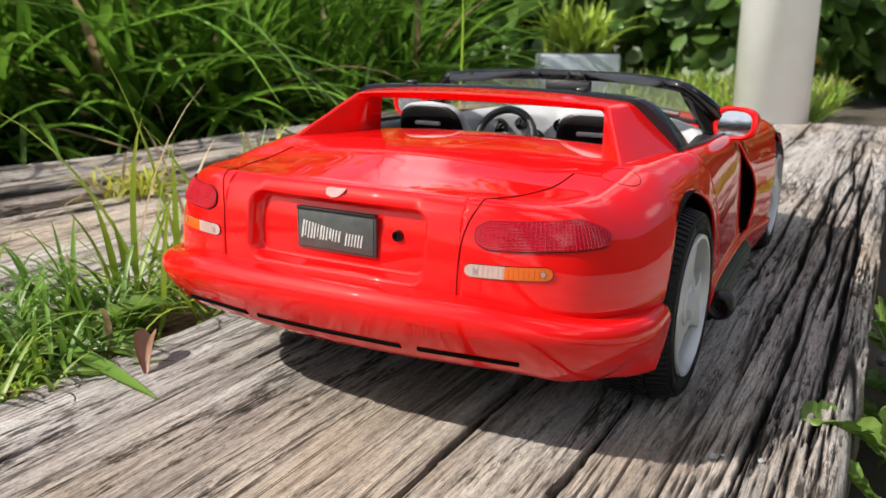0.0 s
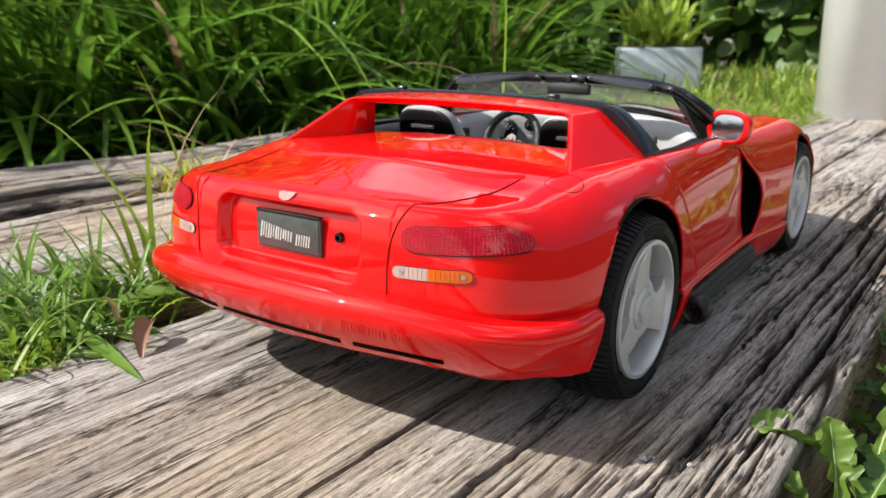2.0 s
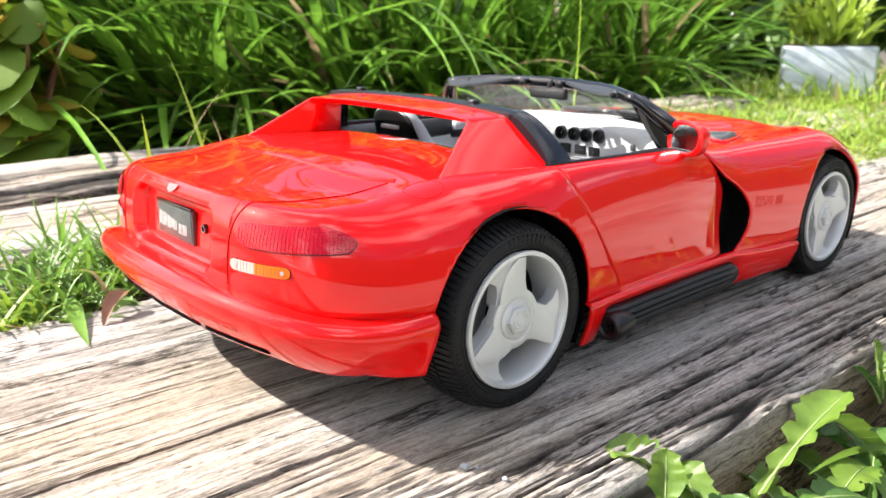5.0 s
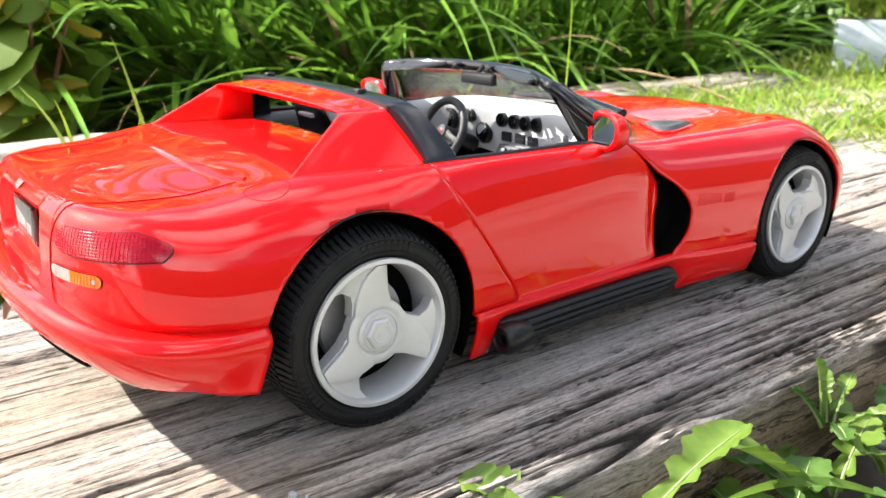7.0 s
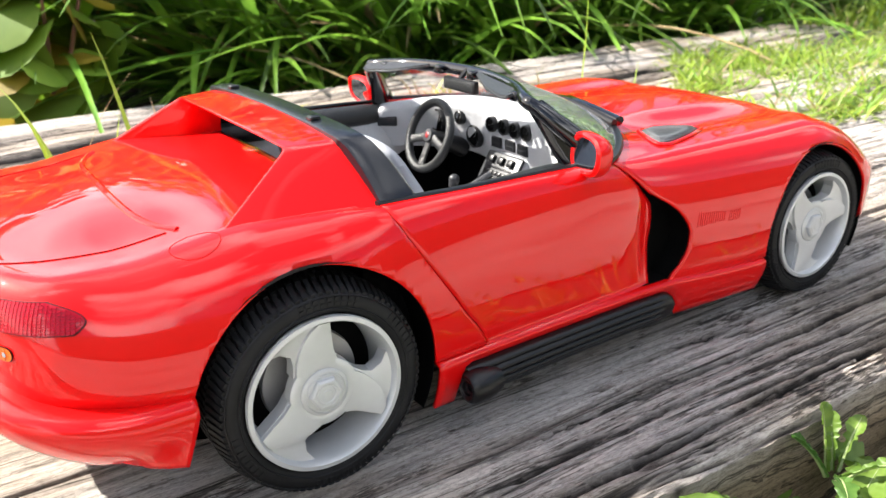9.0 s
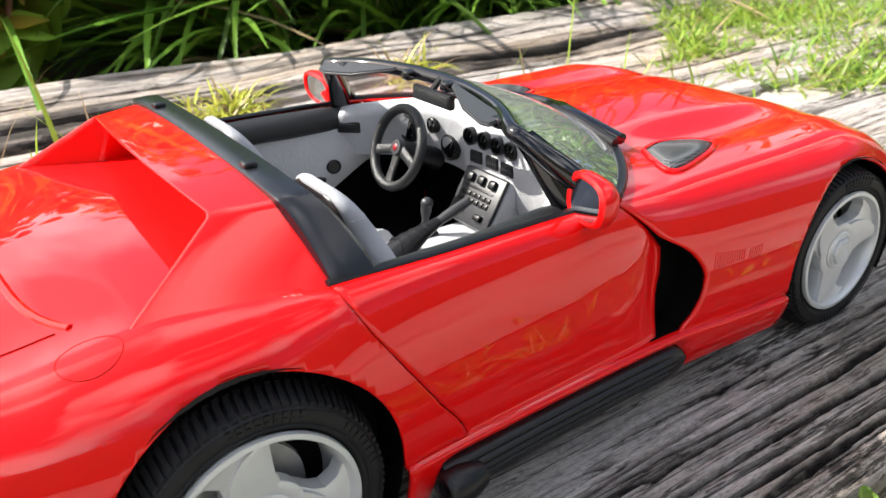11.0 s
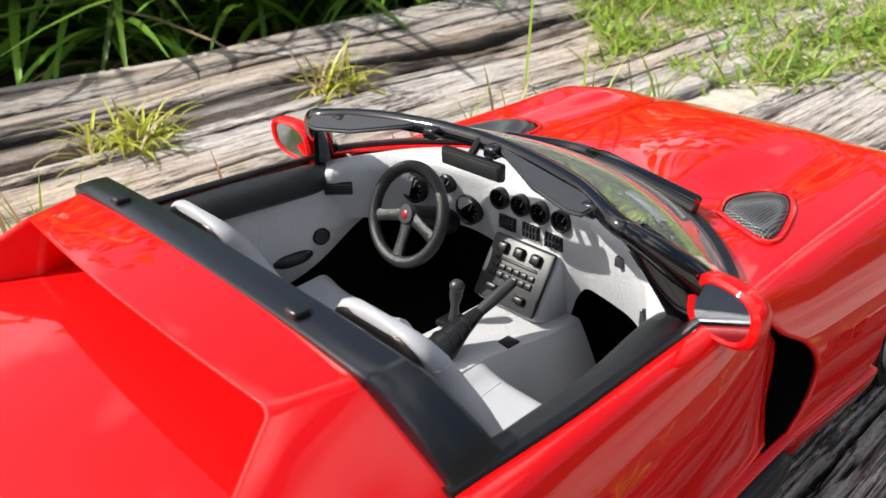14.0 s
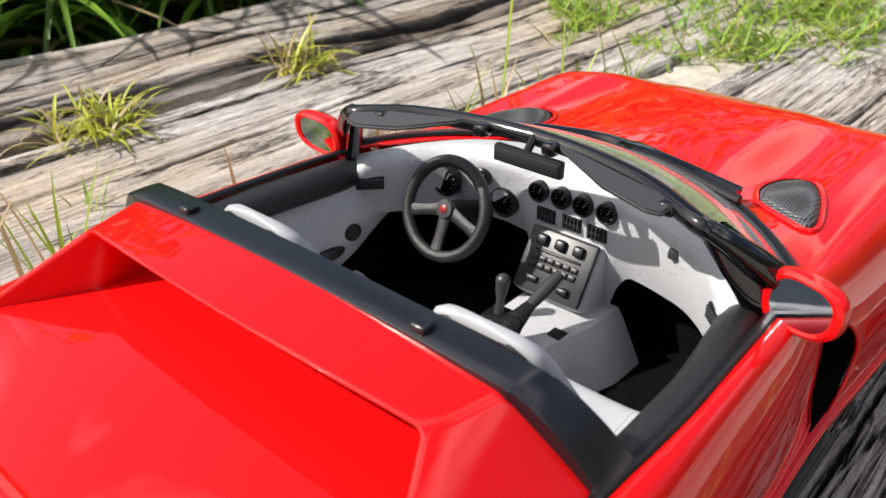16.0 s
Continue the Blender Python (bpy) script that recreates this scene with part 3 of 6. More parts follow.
# ---- sport bar: red fairing, black hoop ----
def fairing():
    """Red fairing behind the seats: roof bar, two swept fins, a wide rear window opening."""
    top_z = lambda x: 58.1 - 1.5 * (abs(x) / 32) ** 2.4
    n = 15
    xs = steps(-1, 1, n)
    bm = bmesh.new()
    V = {}

    def vert(key, co):
        V[key] = bm.verts.new(co)
        return V[key]
    for i, a in enumerate(xs):
        vert(("front", i), (a * 32.8, 15.0 + 0.4 * abs(a), top_z(a * 32.6) - 0.6))
        vert(("rear", i), (a * 30.0, 6.0 - 1.6 * (1 - a * a), top_z(a * 30.0) - 1.2))
        vert(("lip", i), (a * 28.6, 8.6 - 1.2 * (1 - a * a), 54.4 + 0.5 * (1 - a * a)))
        vert(("inn", i), (a * 28.4, 15.0, 55.2 + 0.5 * (1 - a * a)))
    for i in range(n - 1):
        for a, b in (("front", "rear"), ("rear", "lip"), ("lip", "inn")):
            bm.faces.new((V[a, i], V[a, i + 1], V[b, i + 1], V[b, i]))
    for s, i in ((-1, 0), (1, n - 1)):
        tip = bm.verts.new((s * 37.8, -9.0, 46.2))
        foot = bm.verts.new((s * 43.0, 18.2, 45.6))
        sill_v = bm.verts.new((s * 29.4, 6.0, 46.8))
        back_v = bm.verts.new((s * 29.0, 15.0, 46.8))
        front, rear, lip, inn = V["front", i], V["rear", i], V["lip", i], V["inn", i]
        bm.faces.new((tip, foot, front, rear))
        bm.faces.new((tip, rear, lip, sill_v))
        bm.faces.new((sill_v, lip, inn, back_v))
    bmesh.ops.recalc_face_normals(bm, faces=bm.faces)
    bmesh.ops.subdivide_edges(bm, edges=bm.edges[:], cuts=2, use_grid_fill=True)
    sharp = [e for e in bm.edges if len(e.link_faces) == 2 and e.calc_face_angle(0) > radians(28)]
    bmesh.ops.bevel(bm, geom=sharp, offset=1.7, segments=5, affect="EDGES", profile=0.5, clamp_overlap=True)
    return part("sport_bar_fairing", bm, PAINT, car, "red fairing with two swept fins and an open rear window", sharp=60)


fairing()


def hoop():
    """Black roll hoop strip before the fairing, with two studs."""
    path = [(43.4, 21.8, 45.2), (41.8, 21.0, 48.2), (38.6, 19.6, 52.4), (35.0, 18.2, 55.8), (31.8, 17.6, 56.9), (20, 17.5, 57.5), (0, 17.5, 57.8)]
    path = spline(path, 8)
    path = path + [Vector((-q.x, q.y, q.z)) for q in reversed(path[:-1])]
    def strip(span, lift):
        bm = bmesh.new()
        rows = []
        for k in span:
            q = path[k]
            d = (path[min(k + 1, len(path) - 1)] - path[max(k - 1, 0)]).normalized()
            nrm = Vector((0, 1, 0)).cross(d).normalized()
            out = nrm if nrm.dot(Vector((q.x, 0, 40))) > 0 else -nrm
            w = 2.6 + 1.1 * min(1.0, max(0.0, (58.5 - q.z) / 12))
            rows.append([bm.verts.new(q + Vector((0, dy, 0)) + out * h) for dy, h in ((-w, -2.4), (-w, -0.1 + lift), (-w + 0.35, 0.12 + lift), (0, 0.25 + lift), (w - 0.7, 0.1 + lift), (w + lift, -0.6), (w + lift, -2.4))])
        for a, b in zip(rows[:-1], rows[1:]):
            for j in range(7):
                bm.faces.new((a[j], a[(j + 1) % 7], b[(j + 1) % 7], b[j]))
        bm.faces.new(rows[0])
        bm.faces.new(rows[-1])
        return bm
    n = len(path)
    cut = min(range(n), key=lambda k: abs(path[k].x - 35.0))
    hoop_ob = part("roll_hoop", strip(range(cut - 1, n - cut + 1), 0.0), HOOPBLACK, car, "satin black roll hoop strip", sharp=35)
    part("hoop_leg", strip(range(0, cut + 1), 0.22), HOOPBLACK, hoop_ob, "black side leg of the hoop", sharp=35)
    part("hoop_leg", strip(range(n - cut - 1, n), 0.22), HOOPBLACK, hoop_ob, "black side leg of the hoop", sharp=35)
    for s in (1, -1):
        bm = box_bm(s * 21 - 1.1, s * 21 + 1.1, 15.3, 17.5, 57.2, 58.5, 0.4, 3)
        part("stud", bm, HOOPBLACK, hoop_ob, "small black roof stud")


hoop()


# ---- windscreen ----
def frame_path():
    side = [(44.8, 68.5, 45.4), (41.2, 64.6, 49.6), (36.8, 60.2, 54.4), (34.2, 58.4, 56.5), (31.4, 58.2, 57.4), (22, 62.6, 58.2), (10, 65.6, 58.5), (0, 66.4, 58.6)]
    a = spline(side, 7)
    return a + [Vector((-q.x, q.y, q.z)) for q in reversed(a[:-1])]


wf = part("windscreen_frame", bm_of(*tube(frame_path(), [1.45 + 0.75 * smooth01((57.4 - q.z) / 6) for q in frame_path()], 14)), GLOSSBLACK, car, "glossy black windscreen frame")
for s in (1, -1):
    # the pillar: broad at its foot, narrowing to the top corner
    bm = bmesh.new()
    rows = []
    for u in steps(0, 1, 12):
        a = Vector((39.4, 61.2, 44.4)).lerp(Vector((32.8, 57.4, 56.6)), u)
        b = Vector((44.4, 69.4, 45.2)).lerp(Vector((34.2, 60.0, 57.6)), u)
        b.y += 1.2 * math.sin(u * math.pi)
        row = []
        for k in range(10):
            t = 2 * math.pi * k / 10
            m = a.lerp(b, 0.5 + 0.5 * math.cos(t))
            row.append(bm.verts.new((s * (m.x + (1.6 - 0.3 * u) * math.sin(t)), m.y, m.z + 0.7 * math.sin(t))))
        rows.append(row)
    for a, b in zip(rows[:-1], rows[1:]):
        for k in range(10):
            bm.faces.new((a[k], a[(k + 1) % 10], b[(k + 1) % 10], b[k]))
    part("pillar", bm, GLOSSBLACK, wf, "glossy black windscreen pillar")


def base_y(x):
    return 69.5 + 27.0 * (1 - (abs(x) / 43.5) ** 2) ** 0.8


cowl = [(x, base_y(x), 45.2 + 1.6 * (1 - (x / 43.5) ** 2)) for x in steps(-43.4, 43.4, 41)]
part("screen_seal", bm_of(*tube(cowl, 1.0, 8, 0.8)), BLACK, wf, "black windscreen rubber seal")


def glass_point(a, v):
    top = (a * 31.6, 58.4 + 8.0 * (1 - a * a), 57.8 + 1.2 * (1 - a * a))
    x = a * 42.8
    bot = (x, base_y(x) - 0.8, 45.6 + 1.6 * (1 - (x / 43.5) ** 2))
    q = Vector(bot).lerp(Vector(top), v)
    return q + Vector((0, 0.9, 0.9)) * math.sin(v * math.pi)


v, f = sheet(glass_point, steps(-1, 1, 41), steps(0, 1, 15))
gl = mesh_object("windscreen_glass", v, f, SCREEN, wf, "clear curved windscreen glass")
gl.visible_shadow = False

# sun visors, clips, inside mirror
for s, x0, x1 in ((1, 5.4, 28.0), (-1, -32, -12.4)):
    bm = bmesh.new()
    out = [(x0, 0.4), (x0 + 1, -1.2), ((x0 + x1) / 2, -5.4), (x1 - 3, -5.6), (x1 - 0.6, -4.2), (x1, -1.2), (x1 - 0.5, 0.4)] if s > 0 else \
          [(x0 + 0.5, 0.4), (x0, -1.2), (x0 + 0.6, -4.2), (x0 + 3, -5.6), ((x0 + x1) / 2, -5.4), (x1 - 1, -1.2), (x1, 0.4)]
    lo, hi = [], []
    for x, d in out:
        zt = 59.7 - 1.0 * (x / 32) ** 2
        yt = 65.0 - 7.4 * (x / 32) ** 2
        hang = min(d, 0) * (0.34 if s < 0 else 0.2)
        lo.append(bm.verts.new((x, yt + d * 0.75, zt - 1.0 + hang)))
        hi.append(bm.verts.new((x, yt + d * 0.75, zt - 0.2 + hang)))
    bm.faces.new(hi)
    bm.faces.new(list(reversed(lo)))
    for k in range(len(lo)):
        bm.faces.new((lo[k], lo[(k + 1) % len(lo)], hi[(k + 1) % len(lo)], hi[k]))
    bmesh.ops.bevel(bm, geom=bm.edges[:], offset=0.28, segments=2, affect="EDGES")
    part("sun_visor", bm, VISOR, wf, "black sun visor folded under the frame")
for x in (-27, -8.8, 4.4, 27.0):
    zt, yt = 59.0 - 1.2 * (x / 32) ** 2, 65.4 - 7.4 * (x / 32) ** 2
    bm = box_bm(x - 1.3, x + 1.3, yt - 2.2, yt + 0.6, zt - 1.6, zt + 0.5, 0.6, 3)
    part("visor_clip", bm, GLOSSBLACK, wf, "rounded black visor clip")
mirror = part("inside_mirror", box_bm(-5.4, 7.6, 62.4, 63.9, 54.4, 57.4, 0.5), BLACK, wf, "black inside rear-view mirror")
part("mirror_stem", bm_of(*tube([(0.6, 63.2, 57.0), (0.4, 65.6, 59.0)], 0.7, 8)), BLACK, mirror)
part("mirror_face", box_bm(-4.8, 7.0, 62.28, 62.5, 54.9, 56.9, 0.1), GRAINBLACK, mirror, "dark grey mirror face")

# wipers on the cowl
for pts in (((24.5, 91.5, 47.3), (10, 92.5, 49.0), (-4, 97, 48.2), (-18, 92.5, 48.4))  ,):
    v, f = tube(spline(pts, 6), [1.5] * 10 + [1.0] * (6 * (len(pts) - 1) + 1 - 10), 8, 0.8)
    part("wiper", bm_of(v, f), GLOSSBLACK, car, "glossy black windscreen wiper")
v, f = tube(spline([(26, 88.4, 47.6), (12, 90.6, 49.2), (4, 92.0, 49.2)], 6), 0.85, 8)
part("wiper", bm_of(v, f), BLACK, car, "glossy black windscreen wiper")


# ---- door mirrors ----
def door_mirror(s):
    base = new("door_mirror")
    base.parent = car
    tagged(base, "red door mirror with a reflecting face")
    c = Vector((45.9, 62.0, 48.5)) if s > 0 else Vector((48.2, 62.6, 47.9))
    yaw = Matrix.Rotation(radians(-13 if s > 0 else -6), 4, "Z") @ Matrix.Rotation(radians(-4 if s > 0 else 2), 4, "X")
    shell, face = bmesh.new(), bmesh.new()
    n = 36

    def ring(k, scale_x, scale_z):
        out = []
        for i in range(n):
            t = 2 * math.pi * i / n
            cx, cz = math.cos(t), math.sin(t)
            x = 5.9 * scale_x * abs(cx) ** 0.7 * math.copysign(1, cx)
            z = (4.35 if s > 0 else 4.5) * scale_z * abs(cz) ** 0.75 * math.copysign(1, cz)
            x += 0.06 * z
            z *= 1 - 0.06 * x / 5
            if s < 0:
                z = 0.88 * z + 0.13 * x
            out.append(Vector((x, k, z)))
        return out
    prof = [(1.2, 0.70), (-0.2, 0.71), (-0.7, 0.75), (-0.9, 0.84), (-0.5, 0.96), (0.4, 1.0), (1.4, 0.97), (2.6, 0.84), (3.5, 0.58), (3.9, 0.25), (4.0, 0.02)]
    loops = [[shell.verts.new(c + yaw @ q) for q in ring(k, sc, sc)] for k, sc in prof]
    for a, b in zip(loops[:-1], loops[1:]):
        for i in range(n):
            shell.faces.new((a[i], a[(i + 1) % n], b[(i + 1) % n], b[i]))
    tip = Matrix.Rotation(radians(-4 if s > 0 else 0), 4, "X")
    face.faces.new([face.verts.new(c + yaw @ (tip @ q)) for q in ring(-0.42, 0.745, 0.745)])
    stalk = tube([(43.2, 64.6, 43.6), (43.8, 64.4, 44.6), (44.6, 64.2, 45.8), (45.8, 64.2, 47.4)], [2.4, 2.0, 1.9, 2.4], 12, 0.75)
    if s < 0:
        for b in (shell, face):
            for q in b.verts:
                q.co.x = -q.co.x
        stalk = flip(*stalk)
    part("mirror_shell", shell, PAINT, base)
    ob = part("mirror_glass", face, MIRROR, base, "reflecting mirror face", smooth=False)
    part("mirror_stalk", bm_of(*stalk), PAINT, base, "short red mirror stalk")


door_mirror(1)
door_mirror(-1)


# ---- bonnet scoops ----
def scoop(s):
    """A rounded mesh-covered scoop: wide behind, turned a little outwards."""
    rim = [Vector((x - 0.6, y + 2.2, 0)) for x, y, _ in spline([(27, 94.6, 0), (25.0, 100.5, 0), (25.7, 106.6, 0), (28.2, 110.2, 0), (31.2, 109.6, 0), (34.2, 104.6, 0), (36.4, 98, 0), (37.4, 92.8, 0), (36.0, 90.6, 0), (31.5, 92.2, 0), (27, 94.6, 0)], 5)[:-1]]
    mid = Vector((30.6, 101.7, 0))
    bm = bmesh.new()
    loops = []
    for r in (1.0, 0.96, 0.8, 0.6, 0.4, 0.2):
        loops.append([])
        for q in rim:
            c = mid.lerp(q, r)
            loops[-1].append(bm.verts.new((s * c.x, c.y, bonnet_at(c.x, c.y) - 0.1 + 1.0 * min(1, (1 - r) * 12) + 0.7 * (1 - r * r))))
    for a, b in zip(loops[:-1], loops[1:]):
        for k in range(len(rim)):
            bm.faces.new((a[k], a[(k + 1) % len(rim)], b[(k + 1) % len(rim)], b[k]))
    bm.faces.new(loops[-1])
    ob = part("scoop_mesh", bm, MESHBLACK, car, "black mesh bonnet scoop", sharp=70)
    ring = [mid.lerp(q, 1.08) for q in rim]
    part("scoop_rim", bm_of(*tube([(s * q.x, q.y, bonnet_at(q.x, q.y) + 0.1) for q in ring + ring[:1]], 0.55, 8)), PAINT, ob, "red raised scoop rim")
    part("scoop_shadow_gap", bm_of(*tube([(s * q.x, q.y, bonnet_at(q.x, q.y) + 0.12) for q in [mid.lerp(c, 1.01) for c in rim + rim[:1]]], 0.3, 6)), DARK, ob)


def mesh_material():
    """Fine black honeycomb mesh."""
    m = material("mesh_black", (0.02, 0.021, 0.023), 0.4, vary=0.2, scale=400)
    nt = m.node_tree
    tc, vo, rp, bp = (nt.nodes.new(k) for k in ("ShaderNodeTexCoord", "ShaderNodeTexVoronoi", "ShaderNodeValToRGB", "ShaderNodeBump"))
    vo.inputs["Scale"].default_value, vo.inputs["Randomness"].default_value = 1700, 0.1
    rp.color_ramp.elements[0].position, rp.color_ramp.elements[0].color = 0.36, (0.006, 0.006, 0.007, 1)
    rp.color_ramp.elements[1].position, rp.color_ramp.elements[1].color = 0.55, (0.09, 0.095, 0.1, 1)
    nt.links.new(tc.outputs["Object"], vo.inputs["Vector"])
    nt.links.new(vo.outputs["Distance"], rp.inputs["Fac"])
    p = nt.nodes["Principled BSDF"]
    nt.links.new(rp.outputs["Color"], p.inputs["Base Color"])
    bp.inputs["Strength"].default_value, bp.inputs["Distance"].default_value = 0.8, 0.0004
    nt.links.new(vo.outputs["Distance"], bp.inputs["Height"])
    nt.links.new(bp.outputs["Normal"], p.inputs["Normal"])
    return m


MESHBLACK = mesh_material()
scoop(1)
scoop(-1)


# ---- lamps and plate ----
def skin_patch(name, rows, n, mat, parent, label, out=0.35, s=1):
    """A lens on the tail: rows of (z, x from, x to), on the flank's own curve."""
    bm = bmesh.new()
    grid = []
    for z, x0, x1 in rows:
        line = []
        for t in steps(0, 1, n):
            p = lerp(x0, x1, t)
            q = on_skin(p, z, out)
            line.append(bm.verts.new((s * q.x, q.y, q.z)))
        grid.append(line)
    for a, b in zip(grid[:-1], grid[1:]):
        for j in range(n - 1):
            bm.faces.new((a[j], a[j + 1], b[j + 1], b[j]))
    ob = part(name, bm, mat, parent, label)
    return ob


PX = p_of_x


def tail_lamps(s):
    pa, pb = PX(26.4), side_y(-30.8, 38.8)
    rows = []
    for t in steps(0, 1, 13):
        z = lerp(37.3, 41.5, t)
        left = pa + 2.4 * abs(2 * t - 1) ** 3
        right = pb - (pb - pa) * (0.10 * (1 - t) ** 3 + 0.52 * max(0, t - 0.25) ** 2.0)
        rows.append((z, left, right))
    hous = skin_patch("tail_lamp", [(lerp(37.3, 41.5, (z - 37.3) / 4.2 * 1.08 - 0.04), a - 0.2, b + 0.2) for z, a, b in rows], 26, LAMP_EDGE, car, "dark red lamp surround", 0.12, s)
    ln = skin_patch("lamp_lens", rows, 30, LAMP_RED, hous, "ribbed red tail-lamp lens", 0.34, s)
    for z in steps(37.6, 41.2, 9):
        r = [q for q in rows if q[0] >= z - 0.001][0]
        part("lens_rib", bm_of(*tube([(s * q.x, q.y, q.z) for q in [on_skin(lerp(r[1] + 0.3, r[2] - 0.3, t), z, 0.36) for t in steps(0, 1, 12)]], 0.07, 4)), LAMP_RED, ln)
    for k in range(1, 34):
        p = lerp(pa, pb, k / 34)
        zs = [z for z, a, b in rows if a + 0.2 < p < b - 0.2]
        if len(zs) > 2:
            part("lens_rib", bm_of(*tube([(s * q.x, q.y, q.z) for q in [on_skin(p, z, 0.36) for z in steps(zs[0], zs[-1], 5)]], 0.07, 4)), LAMP_RED, ln)
    a0, a1 = PX(25.0), PX(38.0)
    rows = []
    for t in steps(0, 1, 9):
        e = math.sqrt(max(0, 1 - (2 * t - 1) ** 2)) * 1.0
        rows.append((lerp(32.9, 34.9, t), a0 + 1.0 - e, a1 - 1.0 + e))
    mid = lerp(a0, a1, 0.46)
    amb = skin_patch("side_marker", [(lerp(32.8, 35.0, i / 8), a - 0.12, b + 0.12) for i, (z, a, b) in enumerate(rows)], 20, LAMP_EDGE, car, "lamp surround below the tail lamp", 0.1, s)
    skin_patch("reversing_lens", [(z, a, mid) for z, a, b in rows], 14, LAMP_CLEAR, amb, "clear reversing-lamp lens", 0.3, s)
    skin_patch("indicator_lens", [(z, mid, b) for z, a, b in rows], 14, LAMP_AMBER, amb, "amber indicator lens", 0.3, s)
    for k in range(1, 16):
        p = lerp(a0 + 0.6, a1 - 0.6, k / 16)
        part("lens_rib", bm_of(*tube([(s * q.x, q.y, q.z) for q in [on_skin(p, z, 0.31) for z in (33.1, 33.9, 34.7)]], 0.06, 4)), LAMP_CLEAR if p < mid else LAMP_AMBER, amb)
    for p, z, pr in ((pa + 2.6, 39.4, ln), (a0 + 1.7, 33.9, amb), (a1 - 1.5, 33.9, amb)):
        q, n = on_skin(p, z, 0.42), skin_normal(p, z)
        bm = bmesh.new()
        bmesh.ops.create_circle(bm, cap_ends=True, radius=0.4, segments=16, matrix=Matrix.Translation((s * q.x, q.y, q.z)) @ Vector((s * n.x, n.y, n.z)).to_track_quat("Z", "Y").to_matrix().to_4x4())
        part("lens_pin", bm, LAMP_RED if pr is ln else BRAKE, pr)


LAMP_EDGE = material("lamp_surround", (0.05, 0.002, 0.003), 0.45, vary=0.2, spec=0.3)
tail_lamps(1)
tail_lamps(-1)

plate = part("number_plate", box_bm(-8.1, 8.1, -44.75, -43.8, 32.9, 40.3, 0.25), PLATE, car, "black show plate with white slanted bars")
part("plate_face", box_bm(-7.6, 7.6, -44.87, -44.6, 33.4, 39.6, 0.05), material("plate_grey", (0.055, 0.062, 0.06), 0.35, vary=0.3, scale=400), plate, "scuffed grey plate face")
part("plate_rim", box_bm(-8.1, 8.1, -44.95, -44.0, 39.7, 40.35, 0.2), GLOSSBLACK, plate)


def emblem_bars(name, parent, at, mat, strokes, depth, label):
    """A worn emblem as plain slanted bars: strokes of (x, width, low, high), placed by at(x, z, out)."""
    for x, w, lo, hi in strokes:
        bm = bmesh.new()
        slant = 0.28
        ring = [(x - slant * (0.5 - lo), lo), (x + w - slant * (0.5 - lo), lo), (x + w - slant * (0.5 - hi), hi), (x - slant * (0.5 - hi), hi)]
        a = [bm.verts.new(at(u, k, -0.05)) for u, k in ring]
        b = [bm.verts.new(at(u, k, depth)) for u, k in ring]
        bm.faces.new(b)
        for k in range(4):
            bm.faces.new((a[k], a[(k + 1) % 4], b[(k + 1) % 4], b[k]))
        part(name, bm, mat, parent, label, smooth=False)


EMBLEM = [(0.30 * k, 0.13 + 0.05 * (k % 3 == 0), 0.08 + 0.1 * (k % 4 == 1), 1.0 - 0.03 * k) for k in range(13)] + [(4.3 + 0.29 * k, 0.13, -0.05, 0.58) for k in range(6)]
emblem_bars("plate_bar", plate, lambda x, z, o: (-6.9 + x * 2.12, -44.87 - o, 34.6 + z * 3.4), material("worn_print", (0.42, 0.43, 0.42), 0.5, vary=0.35, scale=900), EMBLEM, 0.05, "white slanted bar")


def on_bumper(x, z, o):
    """A point of the bumper's face by x and height."""
    fr = float(np.interp(abs(x), [q.x for q in _b], range(len(_b))))
    i0 = min(int(fr), len(_b) - 2)
    lo, hi = 0.0, 0.62
    for _ in range(20):
        m = (lo + hi) / 2
        lo, hi = (m, hi) if bumper_point(i0, m).z < z else (lo, m)
    s = 1 if x >= 0 else -1
    q = bumper_point(i0, lo, s).lerp(bumper_point(i0 + 1, lo, s), fr - i0)
    return q + Vector((0.35 * s * abs(x) / 50, -1, -0.2)).normalized() * o


emblem_bars("emblem_bar", bumper, lambda x, z, o: on_bumper(17.6 + x * 2.3, 23.2 + z * 2.6, o), PAINT, EMBLEM, 0.11, "embossed slanted bar")
emblem_bars("emblem_bar", bumper, lambda x, z, o: on_bumper(-41.0 + x * 2.0, 22.8 + z * 1.8, o), PAINT,
            [(k * 0.9, 0.45, 0.05, 0.95) for k in range(7)], 0.06, "embossed slanted bar")
for s in (1, -1):
    def on_wing(x, z, o):
        zz = 27.6 + z * 3.6
        q = on_skin(side_y(92.5 + x * 2.3, zz), zz, o)
        return (s * q.x, q.y, q.z)
    emblem_bars("emblem_bar", car, on_wing, PAINT, EMBLEM, 0.12, "embossed slanted bar")
key = part("lock", bm_of(*[(lambda vf: ([(x + 11.8, y - 43.5, z + 37.2) for x, y, z in vf[0]], vf[1]))(lathe([(-0.5, 0.02), (-0.5, 0.35), (-0.9, 0.45), (-0.9, 0.85), (-0.3, 1.0), (0.4, 1.0)], 20, "y"))][0]), GLOSSBLACK, car, "round black boot lock")
# shield badge on the tail
bm = bmesh.new()
out = [(-1.9, 0.75), (-1.1, 1.0), (0.3, 0.95), (2.0, 1.0), (1.9, 0.2), (0.9, -0.75), (-0.3, -1.0), (-1.5, -0.45)]


def badge_point(x, z, o):
    q = on_skin(abs(x) + 0.5, 43.25 + 0.75 * z, o)
    return (x, q.y, q.z)


